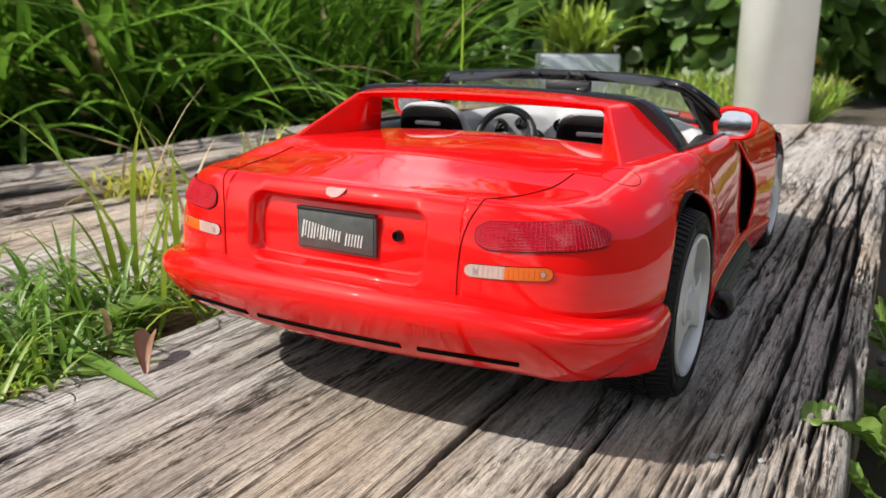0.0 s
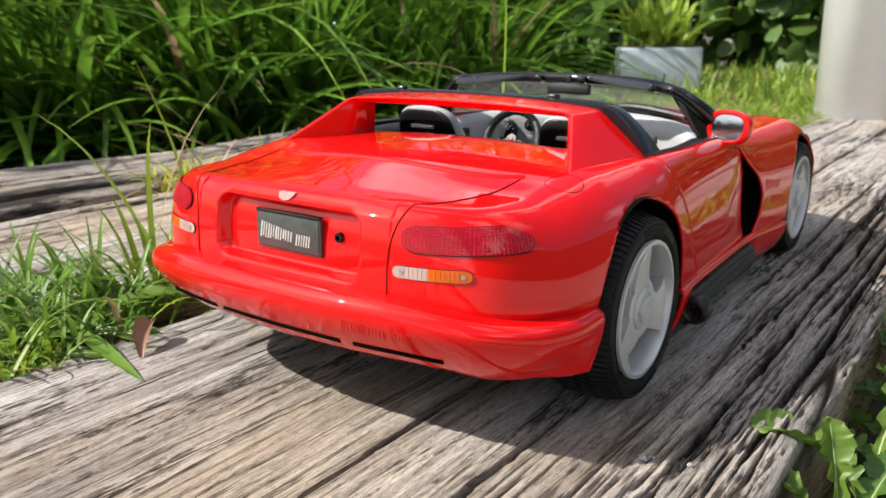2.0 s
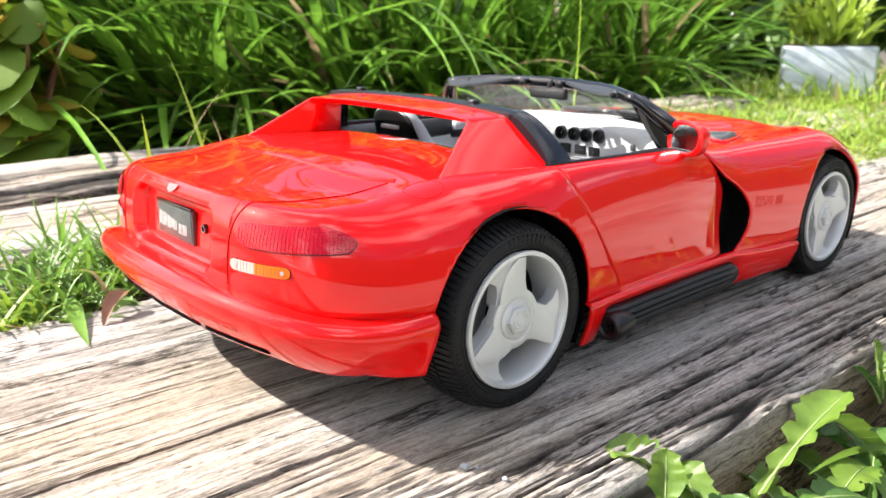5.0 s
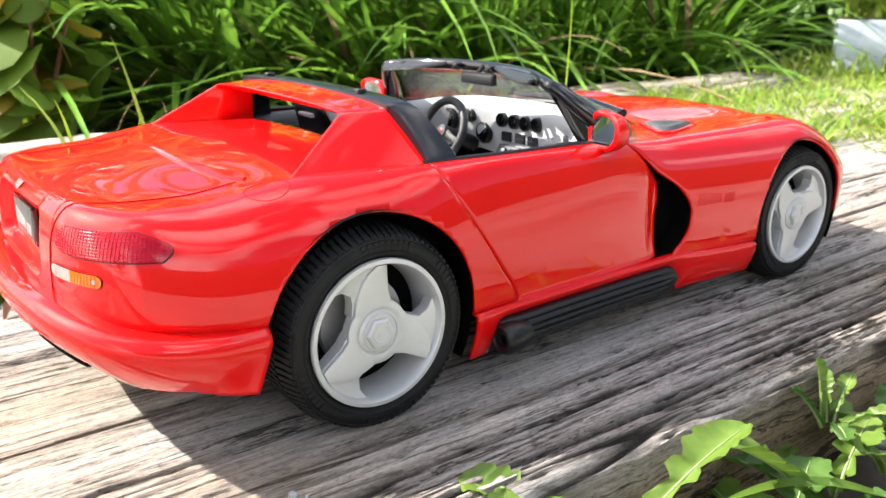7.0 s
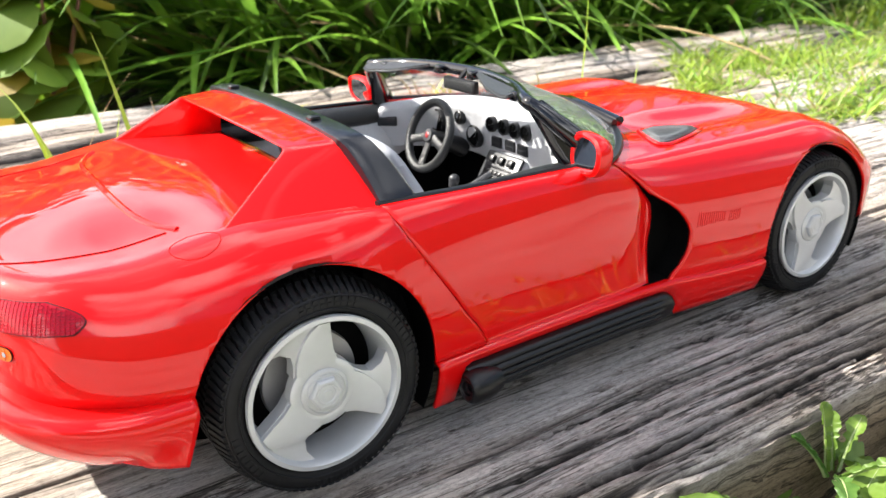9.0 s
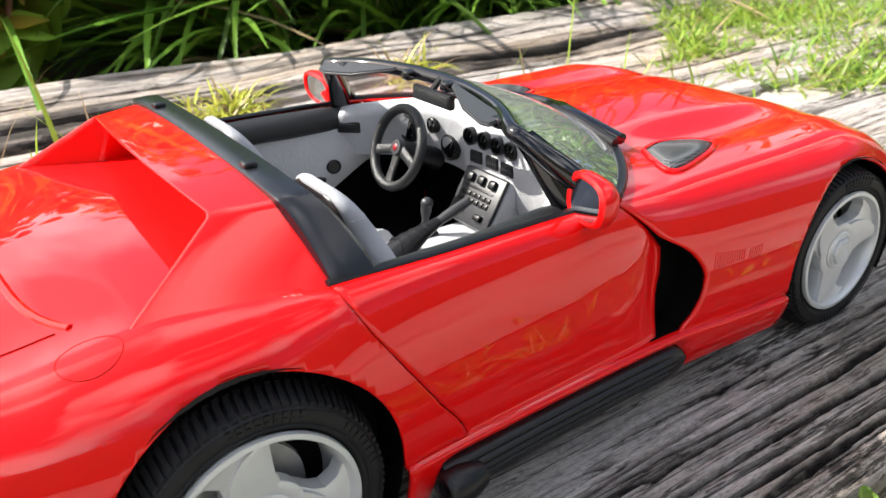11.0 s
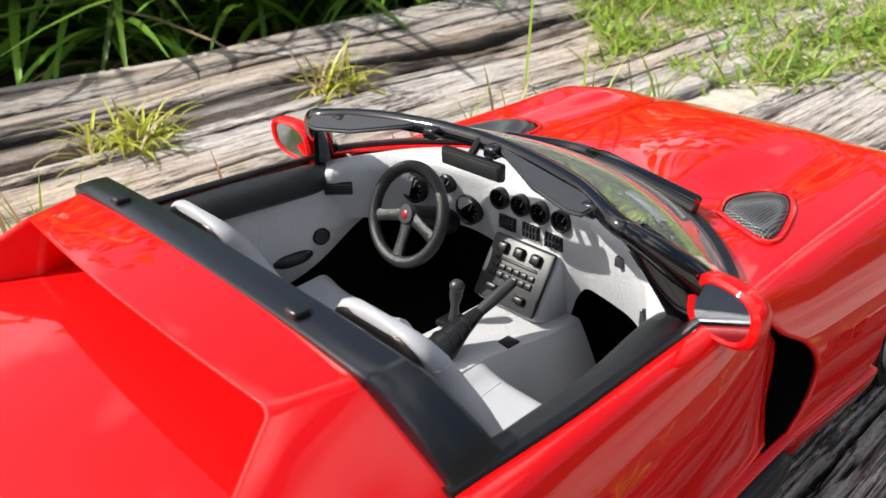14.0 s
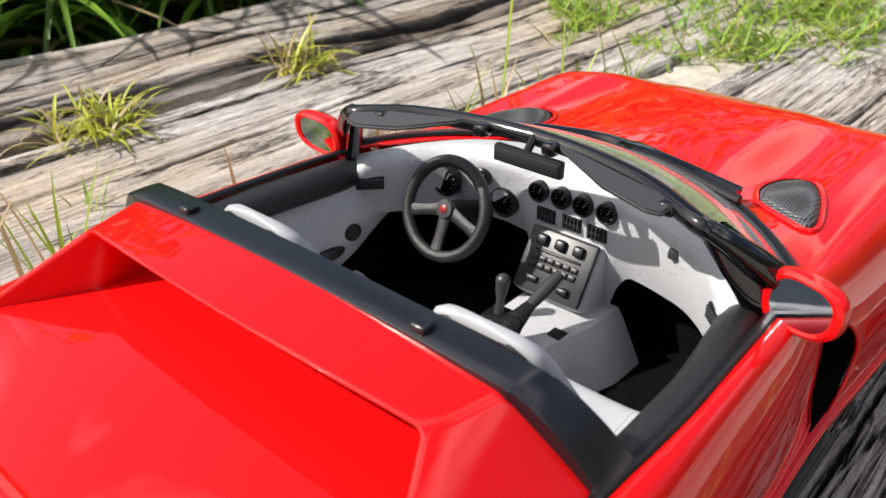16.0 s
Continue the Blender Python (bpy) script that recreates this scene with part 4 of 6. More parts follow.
low = [bm.verts.new(badge_point(x, z, 0.0)) for x, z in out]
top_ring = [bm.verts.new(badge_point(x, z, 0.16)) for x, z in out]
bm.faces.new(top_ring)
for k in range(len(out)):
    bm.faces.new((low[k], low[(k + 1) % len(out)], top_ring[(k + 1) % len(out)], top_ring[k]))
badge = part("badge", bm, material("badge_silver", (0.26, 0.07, 0.07), 0.5, metal=0.1, vary=0.25, scale=900), car, "small silver shield badge", smooth=False)

# ---- wheels ----
def wheel(hub, s, x_face, rad, width, rim_r, turn):
    """Tyre with tread blocks, rim barrel, three-spoke alloy face, brake disc."""
    w = new("wheel")
    w.parent = car
    tagged(w, "three-spoke silver wheel with a black treaded tyre")
    at = lambda v: [(s * (x_face + x), y + hub[0], z + hub[1]) for x, y, z in v]
    shoulder = rad - 0.9
    prof = [(-1.6, rim_r - 0.5), (-0.5, rim_r), (0.1, rim_r + 0.7), (0.35, rim_r + 1.9), (0.2, rim_r + 3.1), (-0.4, shoulder - 0.3), (-1.0, shoulder - 0.05), (-2.0, rad - 0.75), (-4, rad - 0.6),
            (-width / 2, rad - 0.6), (-width + 4, rad - 0.6), (-width + 2, rad - 0.75), (-width + 1.0, shoulder + 0.3), (-width, rim_r + 2), (-width + 0.6, rim_r - 0.3)]
    v, f = lathe(prof, 72)
    tyre = part("tyre", bm_of(at(v), f), RUBBER, w, "black rubber tyre")
    # tread blocks and sidewall ridges
    tv, tf = [], []
    nb = 84
    for i in range(nb):
        a = 2 * math.pi * i / nb
        for row, (x0, x1, lean) in enumerate(((-3.9, -0.15, 0.6), (-6.9, -4.4, 0.5), (-width + 4.3, -7.4, -0.5), (-width + 0.3, -width + 3.9, -0.6))):
            da = 2 * math.pi / nb * 0.6
            base = len(tv)
            off = (row % 2) * math.pi / nb
            for h in (-0.9, 0.22):
                for x, k in ((x0, 0), (x1, lean)):
                    drop = 1.1 if x > -0.9 or x < -width + 0.9 else (0.12 if x > -2.5 else 0.0)
                    for e in (0, 1):
                        t = a + off + da * (e + k)
                        r = rad + h - drop
                        tv.append((x, r * math.cos(t), r * math.sin(t)))
            for q in ((0, 1, 3, 2), (4, 6, 7, 5), (0, 4, 5, 1), (2, 3, 7, 6), (0, 2, 6, 4), (1, 5, 7, 3)):
                tf.append(tuple(base + k for k in q))
    tagged(part("tread", bm_of(at(tv), tf), RUBBER, tyre, smooth=False), "directional tread blocks", kind="stuff")
    rings = joined(lathe([(0.25, rim_r + 1.05), (0.5, rim_r + 1.2), (0.25, rim_r + 1.35)], 64), lathe([(0.2, rim_r + 3.3), (0.4, rim_r + 3.42), (0.15, rim_r + 3.55)], 64))
    part("sidewall_ring", bm_of(at(rings[0]), rings[1]), RUBBER, tyre)
    # raised sidewall lettering as plain bars
    bars = ([], [])
    for a0, count, r0, r1 in ((0.15, 8, rim_r + 1.8, rim_r + 3.0), (1.15, 9, rim_r + 1.6, rim_r + 2.3), (1.15, 9, rim_r + 2.6, rim_r + 3.2), (3.3, 8, rim_r + 1.8, rim_r + 3.0), (4.5, 9, rim_r + 2.0, rim_r + 2.9)):
        for k in range(count):
            a = a0 + k * 0.075
            d = 0.022
            n = len(bars[0])
            for x in (0.15, 0.46):
                for r, t in ((r0, a), (r0, a + 2 * d), (r1, a + 2 * d), (r1, a)):
                    bars[0].append((x, r * math.cos(t), r * math.sin(t)))
            bars[1].extend(tuple(n + i for i in q) for q in ((4, 5, 6, 7), (0, 1, 5, 4), (1, 2, 6, 5), (2, 3, 7, 6), (3, 0, 4, 7)))
    tagged(part("sidewall_relief", bm_of(at(bars[0]), bars[1]), RUBBER, tyre, smooth=False), "raised tyre markings", kind="stuff")
    rim = part("rim", bm_of(*[(at(q[0]), q[1]) for q in [lathe([(-0.1, rim_r), (0.55, rim_r - 0.15), (0.6, rim_r - 0.9), (0.1, rim_r - 1.2), (-1.4, rim_r - 1.5), (-6.5, rim_r - 2.0), (-8, rim_r - 2.1)], 72)]][0]), ALLOY, w, "silver rim barrel")
    # spoke face: three broad swept blades in one casting
    bm = bmesh.new()
    for k in range(3):
        a0 = radians(turn + 120 * k)
        lead = [(4.0, 52), (5.0, 50), (6.2, 44), (7.6, 29), (9.2, 24), (11.2, 29), (rim_r - 0.9, 40)]
        trail = [(4.0, -52), (5.0, -50), (6.0, -42), (7.2, -29), (9.2, -23), (11.4, -19.5), (rim_r - 0.9, -18)]
        rows = []
        for (r, al), (r2, be) in zip(lead, trail):
            row = []
            for t in steps(0, 1, 7):
                ang = a0 + radians(lerp(al, be, t))
                rr = lerp(r, r2, t)
                dish = -1.35 + 0.85 * (rr / rim_r) ** 2 - 0.35 * abs(2 * t - 1) ** 3
                row.append(bm.verts.new((dish, rr * math.cos(ang), rr * math.sin(ang))))
            rows.append(row)
        for a, b in zip(rows[:-1], rows[1:]):
            for j in range(6):
                bm.faces.new((a[j], a[j + 1], b[j + 1], b[j]))
    bmesh.ops.recalc_face_normals(bm, faces=bm.faces)
    if sum(q.normal.x for q in bm.faces) < 0:
        bmesh.ops.reverse_faces(bm, faces=bm.faces)
    ext = bmesh.ops.extrude_face_region(bm, geom=bm.faces[:])
    for q in [g for g in ext["geom"] if isinstance(g, bmesh.types.BMVert)]:
        q.co.x -= 2.6
    for q in bm.verts:
        q.co = Vector((s * (x_face + q.co.x), q.co.y + hub[0], q.co.z + hub[1]))
    part("spokes", bm, ALLOY, rim, "three broad swept silver spokes", sharp=35)
    for k in range(3):
        a0 = radians(turn + 120 * k)
        bm = bmesh.new()
        rows = []
        for r, al, be in ((5.2, 46, -46), (6.4, 37, -34), (7.6, 26, -26), (9.0, 16, -22.6), (10.4, 7, -20.2), (11.6, -1, -18.6), (12.6, -9, -17.6)):
            row = []
            for t in steps(0, 1, 6):
                ang = a0 + radians(lerp(al, be, t))
                row.append(bm.verts.new((s * (x_face - 0.72 + 0.85 * (r / rim_r) ** 2 - 0.12 * abs(2 * t - 1) ** 4), r * math.cos(ang) + hub[0], r * math.sin(ang) + hub[1])))
            rows.append(row)
        for a, b in zip(rows[:-1], rows[1:]):
            for j in range(5):
                bm.faces.new((a[j], a[j + 1], b[j + 1], b[j]))
        bmesh.ops.recalc_face_normals(bm, faces=bm.faces)
        ext = bmesh.ops.extrude_face_region(bm, geom=bm.faces[:])
        for q in [g for g in ext["geom"] if isinstance(g, bmesh.types.BMVert)]:
            q.co.x -= s * 1.2
        part("spoke_blade", bm, ALLOY, rim, "raised flat silver blade of a spoke", sharp=35)
    v, f = lathe([(-3.0, 6.2), (-0.85, 6.15), (-0.66, 5.9), (-0.66, 4.6), (-0.75, 4.4), (-0.75, 0.02)], 48)
    part("hub_plate", bm_of(at(v), f), ALLOY, rim, "round silver plate joining the spokes")
    v, f = lathe([(-1.5, 4.3), (-0.55, 4.25), (-0.4, 4.0), (-0.35, 3.7), (-0.5, 3.6), (-0.5, 3.4), (-0.35, 3.3), (-0.35, 0.02)], 40)
    centre = part("hub_cap", bm_of(at(v), f), ALLOY, rim, "round silver hub cap")
    v, f = lathe([(-0.5, 3.1), (0.25, 3.0), (0.5, 2.6), (0.5, 2.2), (0.35, 2.1), (0.35, 0.02)], 6)
    part("hub_nut", bm_of(at(v), f), ALLOY, centre, "hexagonal centre nut", smooth=False)
    v, f = lathe([(0.3, 1.9), (0.5, 1.8), (0.5, 1.5), (0.38, 1.4), (0.38, 0.9), (0.48, 0.8), (0.48, 0.02)], 20)
    part("hub_badge", bm_of(at(v), f), ALLOY, centre, "small round emblem")
    v, f = lathe([(-6.5, 3.0), (-6.5, 8.6), (-7.4, 8.8), (-7.4, 3.0)], 40)
    part("brake_disc", bm_of(at(v), f), BRAKE, w, "grey brake disc")
    v, f = lathe([(-7.6, 0.02), (-7.6, rim_r - 1.8), (-9, rim_r - 1.5)], 40)
    part("wheel_back", bm_of(at(v), f), DARK, w, "dark wheel back")


for s in (1, -1):
    wheel(REAR_HUB, s, 50.8, 18.9, 15.5, 14.0, 100)
    wheel(FRONT_HUB, s, 48.4, 18.4, 13.0, 13.6, 20)
for hub, x in ((REAR_HUB, 40), (FRONT_HUB, 40)):
    part("axle", bm_of(*tube([(-x, *hub), (x, *hub)], 2.0, 10)), DARK, car, "black axle")

# ---- cockpit ----
tub = part("cockpit_floor", bm_of(*sheet(lambda x, y: (x, y, 14.5), steps(-44, 44, 3), steps(14, 88, 3))), CARPET, car, "black carpeted cockpit floor")
part("rear_bulkhead", bm_of(*sheet(lambda x, z: (x, 16.5, z), steps(-41, 41, 3), steps(14.5, 45.5, 3))), CARPET, car)
part("front_bulkhead", bm_of(*sheet(lambda x, z: (x, 88, z), steps(-41, 41, 3), steps(14.5, 43, 3))), CARPET, car)
for s in (1, -1):
    part("cockpit_side", bm_of(*sheet(lambda y, z: (s * 41.9, y, z), steps(14, 88, 3), steps(14.5, 42, 3))), CARPET, car)


# door cards: a padded black roll above, grey panel with speaker, handle and vent
def door_card(s):
    inner = lambda y: 40.8 - 4.6 * smooth01((y - 40) / 22)
    card = sheet(lambda y, t: (s * (inner(y) + 0.9 - 1.5 * math.sin(t * math.pi) - 0.6 * t), y, lerp(41.6, 22 + 11.5 * smooth01((y - 46) / 30), t)), steps(16.6, 77, 34), steps(0, 1, 16))
    ob = part("door_card", bm_of(*card), GREY, car, "moulded grey inner door panel")
    roll = [(s * (41.0 - 2.2 * smooth01((y - 40) / 24)), y, 43.0 - 0.3 * ((y - 18) / 45) ** 2) for y in steps(16.5, 65.0, 16)]
    part("door_roll", bm_of(*tube(roll, [3.0] * 14 + [2.8, 2.0], 16, 1.0)), GRAINBLACK, ob, "grained black padded door top")
    v, f = tube([(s * (inner(y) - 0.7), y, 28.8 + 0.12 * (y - 53)) for y in steps(49, 56.6, 8)], [0.5, 1.1, 1.35, 1.4, 1.4, 1.35, 1.1, 0.5], 12)
    pull = part("door_pull", bm_of(v, f), BLACK, ob, "black recessed door pull")
    part("pull_lip", bm_of(*tube([(s * (inner(y) - 1.1), y, 29.5 + 0.12 * (y - 53)) for y in steps(49.6, 56.0, 6)], 0.28, 6)), GREYDK, pull)
    v, f = lathe([(0, 0.02), (0.0, 1.3), (-0.25, 1.5), (-0.1, 1.75), (0.6, 1.8)], 24)
    part("speaker", bm_of([(s * (inner(y + 58.6) + x - 1.15), y + 58.6, z + 32.2) for x, y, z in v], f), BLACK, ob, "round black door speaker")


door_card(1)
door_card(-1)

# grained pod where the passenger's door top meets the pillar
part("door_pod", box_bm(35.4, 39.8, 58.4, 66.4, 40.0, 43.6, 1.5, 4), GRAINBLACK, car, "grained black pod at the front of the door top")

# beltline trim: black strip along each door top
for s in (1, -1):
    belt = [crest(p) + Vector((-0.9, 0, 0.05)) for p in steps(p_of_y(18), p_of_y(66), 26)]
    part("belt_strip", bm_of(*tube([(s * q.x, q.y, q.z) for q in belt], 0.8, 8, 0.6)), BLACK, car, "thin black strip along the door top")


# ---- dashboard ----
def dash_front(x):
    """Rear edge of the dashboard's top, nearer the seats at its middle."""
    return max(61.6, 78.2 - 4.0 * (x / 22.5) ** 2 - 6.0 * (max(0.0, abs(x) - 22) / 13) ** 2)


def dash_top(x, k):
    return 45.4 - 2.6 * (abs(x) / 43) ** 6 + (3.2 - 2.4 * (abs(x) / 43) ** 2) * math.sin(k * math.pi * 0.55) + 0.5 * math.exp(-((x + 20) / 10) ** 2) * k


def dash_point(x, t):
    """Top from the windscreen, rolling over to the fascia; the passenger side is cut away below."""
    yf = dash_front(x)
    yb = base_y(min(abs(x), 42.0)) - 2.6
    lo = dash_low(x)
    if t < 0.45:
        k = t / 0.45
        return (x, lerp(yb, yf + 2.0, k), dash_top(x, k))
    k = (t - 0.45) / 0.55
    zt = dash_top(x, 1.0)
    return (x, yf + 2.0 - 2.6 * math.sin(min(k * 4, 1) * math.pi / 2) + 3.2 * k * k, lerp(zt, lo, k ** 1.1))


dash_low = curve1((-43, 27), (-36, 34.0), (-30, 34.0), (-18, 34.0), (-10, 32.6), (-7, 22), (8, 22), (10.5, 29), (13, 31.4), (20, 31.6), (28, 31.8), (33, 32.0), (38, 29), (43, 24))
v, f = sheet(dash_point, steps(-43, 43, 87), steps(0, 1, 40))
dash = mesh_object("dashboard", v, f, GREY, car, "grained light grey dashboard with round gauges")


def dash_face(x, z):
    lo, hi = 0.46, 1.0
    for _ in range(26):
        m = (lo + hi) / 2
        lo, hi = (m, hi) if dash_point(x, m)[2] > z else (lo, m)
    return dash_point(x, lo)[1]


def dial(x, z, r, name="gauge"):
    y = dash_face(x, z)
    v, f = lathe([(-0.7, r * 0.82), (-0.95, r * 0.92), (-0.8, r * 1.02), (0.5, r * 1.05)], 28, "y")
    ob = part(name, bm_of([(x + a, y + b, z + c) for a, b, c in v], f), BLACK, dash, "round gauge in a black bezel")
    v, f = lathe([(-0.25, 0.02), (-0.25, r * 0.86), (-0.9, r * 0.86)], 28, "y")
    part("dial_well", bm_of([(x + a, y + b, z + c) for a, b, c in v], f), DARK, ob)
    marks = ([], [])
    for k in range(9):
        a = radians(-45 + 30 * k)
        q0, q1, d = r * 0.55, r * 0.72, 0.055
        n = len(marks[0])
        for rr, e in ((q0, -d), (q0, d), (q1, d), (q1, -d)):
            marks[0].append((x + rr * math.cos(a + e), y - 0.3, z + rr * math.sin(a + e)))
        marks[1].append((n, n + 1, n + 2, n + 3))
    n = len(marks[0])
    marks[0].extend([(x - 0.12, y - 0.32, z - 0.3), (x + 0.12, y - 0.32, z - 0.3), (x + r * 0.35, y - 0.32, z + r * 0.45), (x + r * 0.3, y - 0.32, z + r * 0.5)])
    marks[1].append((n, n + 1, n + 2, n + 3))
    part("dial_marks", bm_of(*marks), DIALGREY, ob, "white dial marks and needle", smooth=False)


for x, z, r in ((-24.6, 41.6, 3.3), (-17.6, 43.4, 1.8), (-13.8, 38.8, 3.0), (-6.0, 43.3, 1.95), (-1.3, 43.3, 1.95), (3.3, 43.3, 1.95), (8.3, 43.6, 1.95)):
    dial(x, z, r)
for x in (-4.4, 1.0, 6.4):
    y = dash_face(x, 38.9)
    part("vent_hood", box_bm(x - 2.35, x + 2.35, y - 0.25, y + 0.8, 37.2, 40.6, 0.5, 3), GREY, dash, "moulded grey vent surround")
    vent = part("air_vent", box_bm(x - 2.05, x + 2.05, y - 0.4, y + 0.8, 37.5, 40.3, 0.2), BLACK, dash, "square black air vent")
    for k in range(5):
        part("vent_slat", box_bm(x + (k - 2) * 0.75 - 0.13, x + (k - 2) * 0.75 + 0.13, y - 0.8, y - 0.3, 37.7, 40.1), GREYDK, vent)
    part("vent_bar", box_bm(x - 1.8, x + 1.8, y - 0.75, y - 0.35, 38.75, 39.05), GREYDK, vent)
for s in (1, -1):
    # corner vents where the dashboard turns into the doors
    m = Matrix.Translation((s * 34.8, dash_face(34.8 * s, 41.0) + 0.1, 41.2)) @ Matrix.Rotation(radians(-46 * s), 4, "Z")
    bm = box_bm(-2.7, 2.7, -0.35, 0.8, -1.3, 1.3, 0.25)
    bm.transform(m)
    vent = part("corner_vent", bm, BLACK, dash, "slotted black corner vent")
    for k in range(4):
        bm = box_bm(-2.4, 2.4, -0.65, -0.2, -1.0 + k * 0.55, -0.78 + k * 0.55)
        bm.transform(m)
        part("vent_slat", bm, GREYDK, vent)
# centre stack
tilt = Matrix.Translation((0.7, 74.2, 32.6)) @ Matrix.Diagonal((1.15, 1, 0.84, 1)) @ Matrix.Rotation(radians(-27), 4, "X")


def stack_part(name, x0, x1, y0, y1, z0, z1, mat, parent, label="", bevel=0.2):
    bm = box_bm(x0, x1, y0, y1, z0, z1, bevel)
    bm.transform(tilt)
    return part(name, bm, mat, parent, label)


console_face = stack_part("console_face", -6.7, 6.7, 0.7, 11.0, -8.8, 6.6, GREY, dash, "grey centre console face", 1.6)
radio = stack_part("radio_panel", -6.1, 6.1, -0.2, 1.0, -7.8, 5.8, GREYDK, console_face, "dark grey radio and heater panel", 0.5)
for x in (-3.3, 0, 3.3):
    stack_part("heater_knob", x - 0.9, x + 0.9, -1.3, 0, 2.4, 4.6, BLACK, radio, "black heater knob", 0.4)
stack_part("radio_slot", -4.2, 4.2, -0.45, 0, 0.9, 1.5, BLACK, radio)
for k in range(6):
    stack_part("radio_button", -4.3 + k * 1.45, -3.1 + k * 1.45, -0.6, 0, -1.0, 0.1, BLACK, radio, "", 0.1)
    stack_part("radio_button", -4.3 + k * 1.45, -3.1 + k * 1.45, -0.6, 0, -2.7, -1.5, BLACK, radio, "", 0.1)
stack_part("ashtray_knob", -4.0, -1.8, -0.9, 0, -5.6, -4.2, BLACK, radio, "", 0.3)
stack_part("lighter", 2.0, 4.0, -1.2, 0, -6.0, -4.4, BLACK, radio, "", 0.4)
y = dash_face(22.5, 42.3)
part("glovebox_latch", box_bm(21.6, 23.4, y - 0.7, y + 0.8, 41.4, 43.2, 0.3), GREYDK, dash, "small dark glovebox latch")

# tunnel between the seats
tun = sheet(lambda y, a: (2.0 + a * (10.5 + (4.5 if a > 0 else 1.0) * smooth01((y - 58) / 16)), y, 25.0 - 10.5 * max(0.0, abs(a) - 0.62) / 0.38 + 0.8 * math.cos(a * 1.5) - 0.03 * (y - 40)), steps(18, 80, 16), steps(-1, 1, 21))
tunnel = part("tunnel", bm_of(*tun), GREY, car, "light grey transmission tunnel")
part("console_switch", box_bm(6.2, 9.0, 63.5, 66.5, 23.0, 25.0, 0.2), BLACK, tunnel, "black console switch")
lever = part("gear_lever", bm_of(*tube([(-3.0, 62.4, 25), (-3.1, 62.9, 28.4), (-3.1, 63.2, 30.4), (-3.1, 63.4, 31.6)], [1.1, 0.7, 1.2, 1.15], 12)), GREYDK, tunnel, "short grey gear lever with a round knob")
bm = bmesh.new()
bmesh.ops.create_icosphere(bm, subdivisions=3, radius=1.35, matrix=Matrix.Translation((-3.1, 63.5, 32.0)))
part("gear_knob", bm, GREYDK, lever)
part("gear_boot", box_bm(-5.4, -0.9, 60.0, 65.0, 24.6, 26.0, 0.6), BLACK, lever, "black gear gaiter base")
hb = part("handbrake", bm_of(*tube([(3.0, 50.0, 25.2), (3.2, 54.0, 27.2), (3.6, 58.0, 29.2), (4.0, 61.6, 30.8)], [3.0, 2.8, 1.8, 1.1], 14, 0.9)), BLACK, tunnel, "black handbrake gaiter with folds")
part("handbrake_grip", bm_of(*tube([(4.0, 61.2, 30.6), (4.5, 65.0, 32.3), (5.1, 68.7, 34.1)], [0.95, 1.15, 0.95], 12)), GREYDK, hb, "black handbrake grip")
for k in range(4):
    t = k / 4
    part("gaiter_fold", bm_of(*tube([(3.1 + 0.9 * t + (3.1 - 1.6 * t) * math.cos(a), 52.0 + 8 * t, 26.4 + 3.6 * t + (2.75 - 1.3 * t) * math.sin(a)) for a in steps(0.3, 2.8, 9)], 0.25, 6)), BLACK, hb)


# ---- steering wheel ----
def steering():
    hubp = Vector((-18.8, 66.4, 39.7))
    m = Matrix.Translation(hubp) @ Matrix.Rotation(radians(68), 4, "X")
    sw = new("steering_wheel")
    sw.parent = car
    tagged(sw, "three-spoke black steering wheel with a round centre badge")
    ring = [m @ Vector((8.8 * math.cos(t), 8.8 * math.sin(t), 0)) for t in steps(0, 2 * math.pi, 49)]
    part("wheel_ring", bm_of(*tube(ring, 1.15, 14, caps=False)), GRAINBLACK, sw, "grained black steering rim")
    for a in (197, 343, 270):
        t = radians(a)
        d, e = Vector((math.cos(t), math.sin(t), 0)), Vector((-math.sin(t), math.cos(t), 0))
        bm = bmesh.new()
        rows = []
        for r, w in ((1.4, 1.25), (3.2, 1.05), (5.5, 1.0), (7.4, 1.15), (8.6, 1.7)):
            up = -0.5 * (1 - r / 8.6)
            rows.append([bm.verts.new(m @ (d * r + e * p + Vector((0, 0, q + up)))) for p, q in ((-w, -0.35), (-w, 0.2), (-w * 0.6, 0.5), (w * 0.6, 0.5), (w, 0.2), (w, -0.35))])
        for ra, rb in zip(rows[:-1], rows[1:]):
            for k in range(6):
                bm.faces.new((ra[k], ra[(k + 1) % 6], rb[(k + 1) % 6], rb[k]))
        part("spoke", bm, GRAINBLACK, sw, "flat grained black steering spoke", sharp=50)
    v, f = lathe([(-3.0, 1.4), (0.2, 1.9), (0.6, 1.7), (0.7, 0.02)], 24, "z")
    part("hub", bm_of([tuple(m @ Vector(q)) for q in v], f), GREYDK, sw, "black steering hub")
    v, f = lathe([(0.72, 0.8), (0.8, 0.7), (0.82, 0.02)], 20, "z")
    part("hub_badge", bm_of([tuple(m @ Vector(q)) for q in v], f), REDBADGE, sw, "round dark red badge")
    part("column", bm_of(*tube([m @ Vector((0, 0, -1)), m @ Vector((0, -0.5, -12))], [1.8, 2.6], 12)), BLACK, sw, "black steering column")


steering()


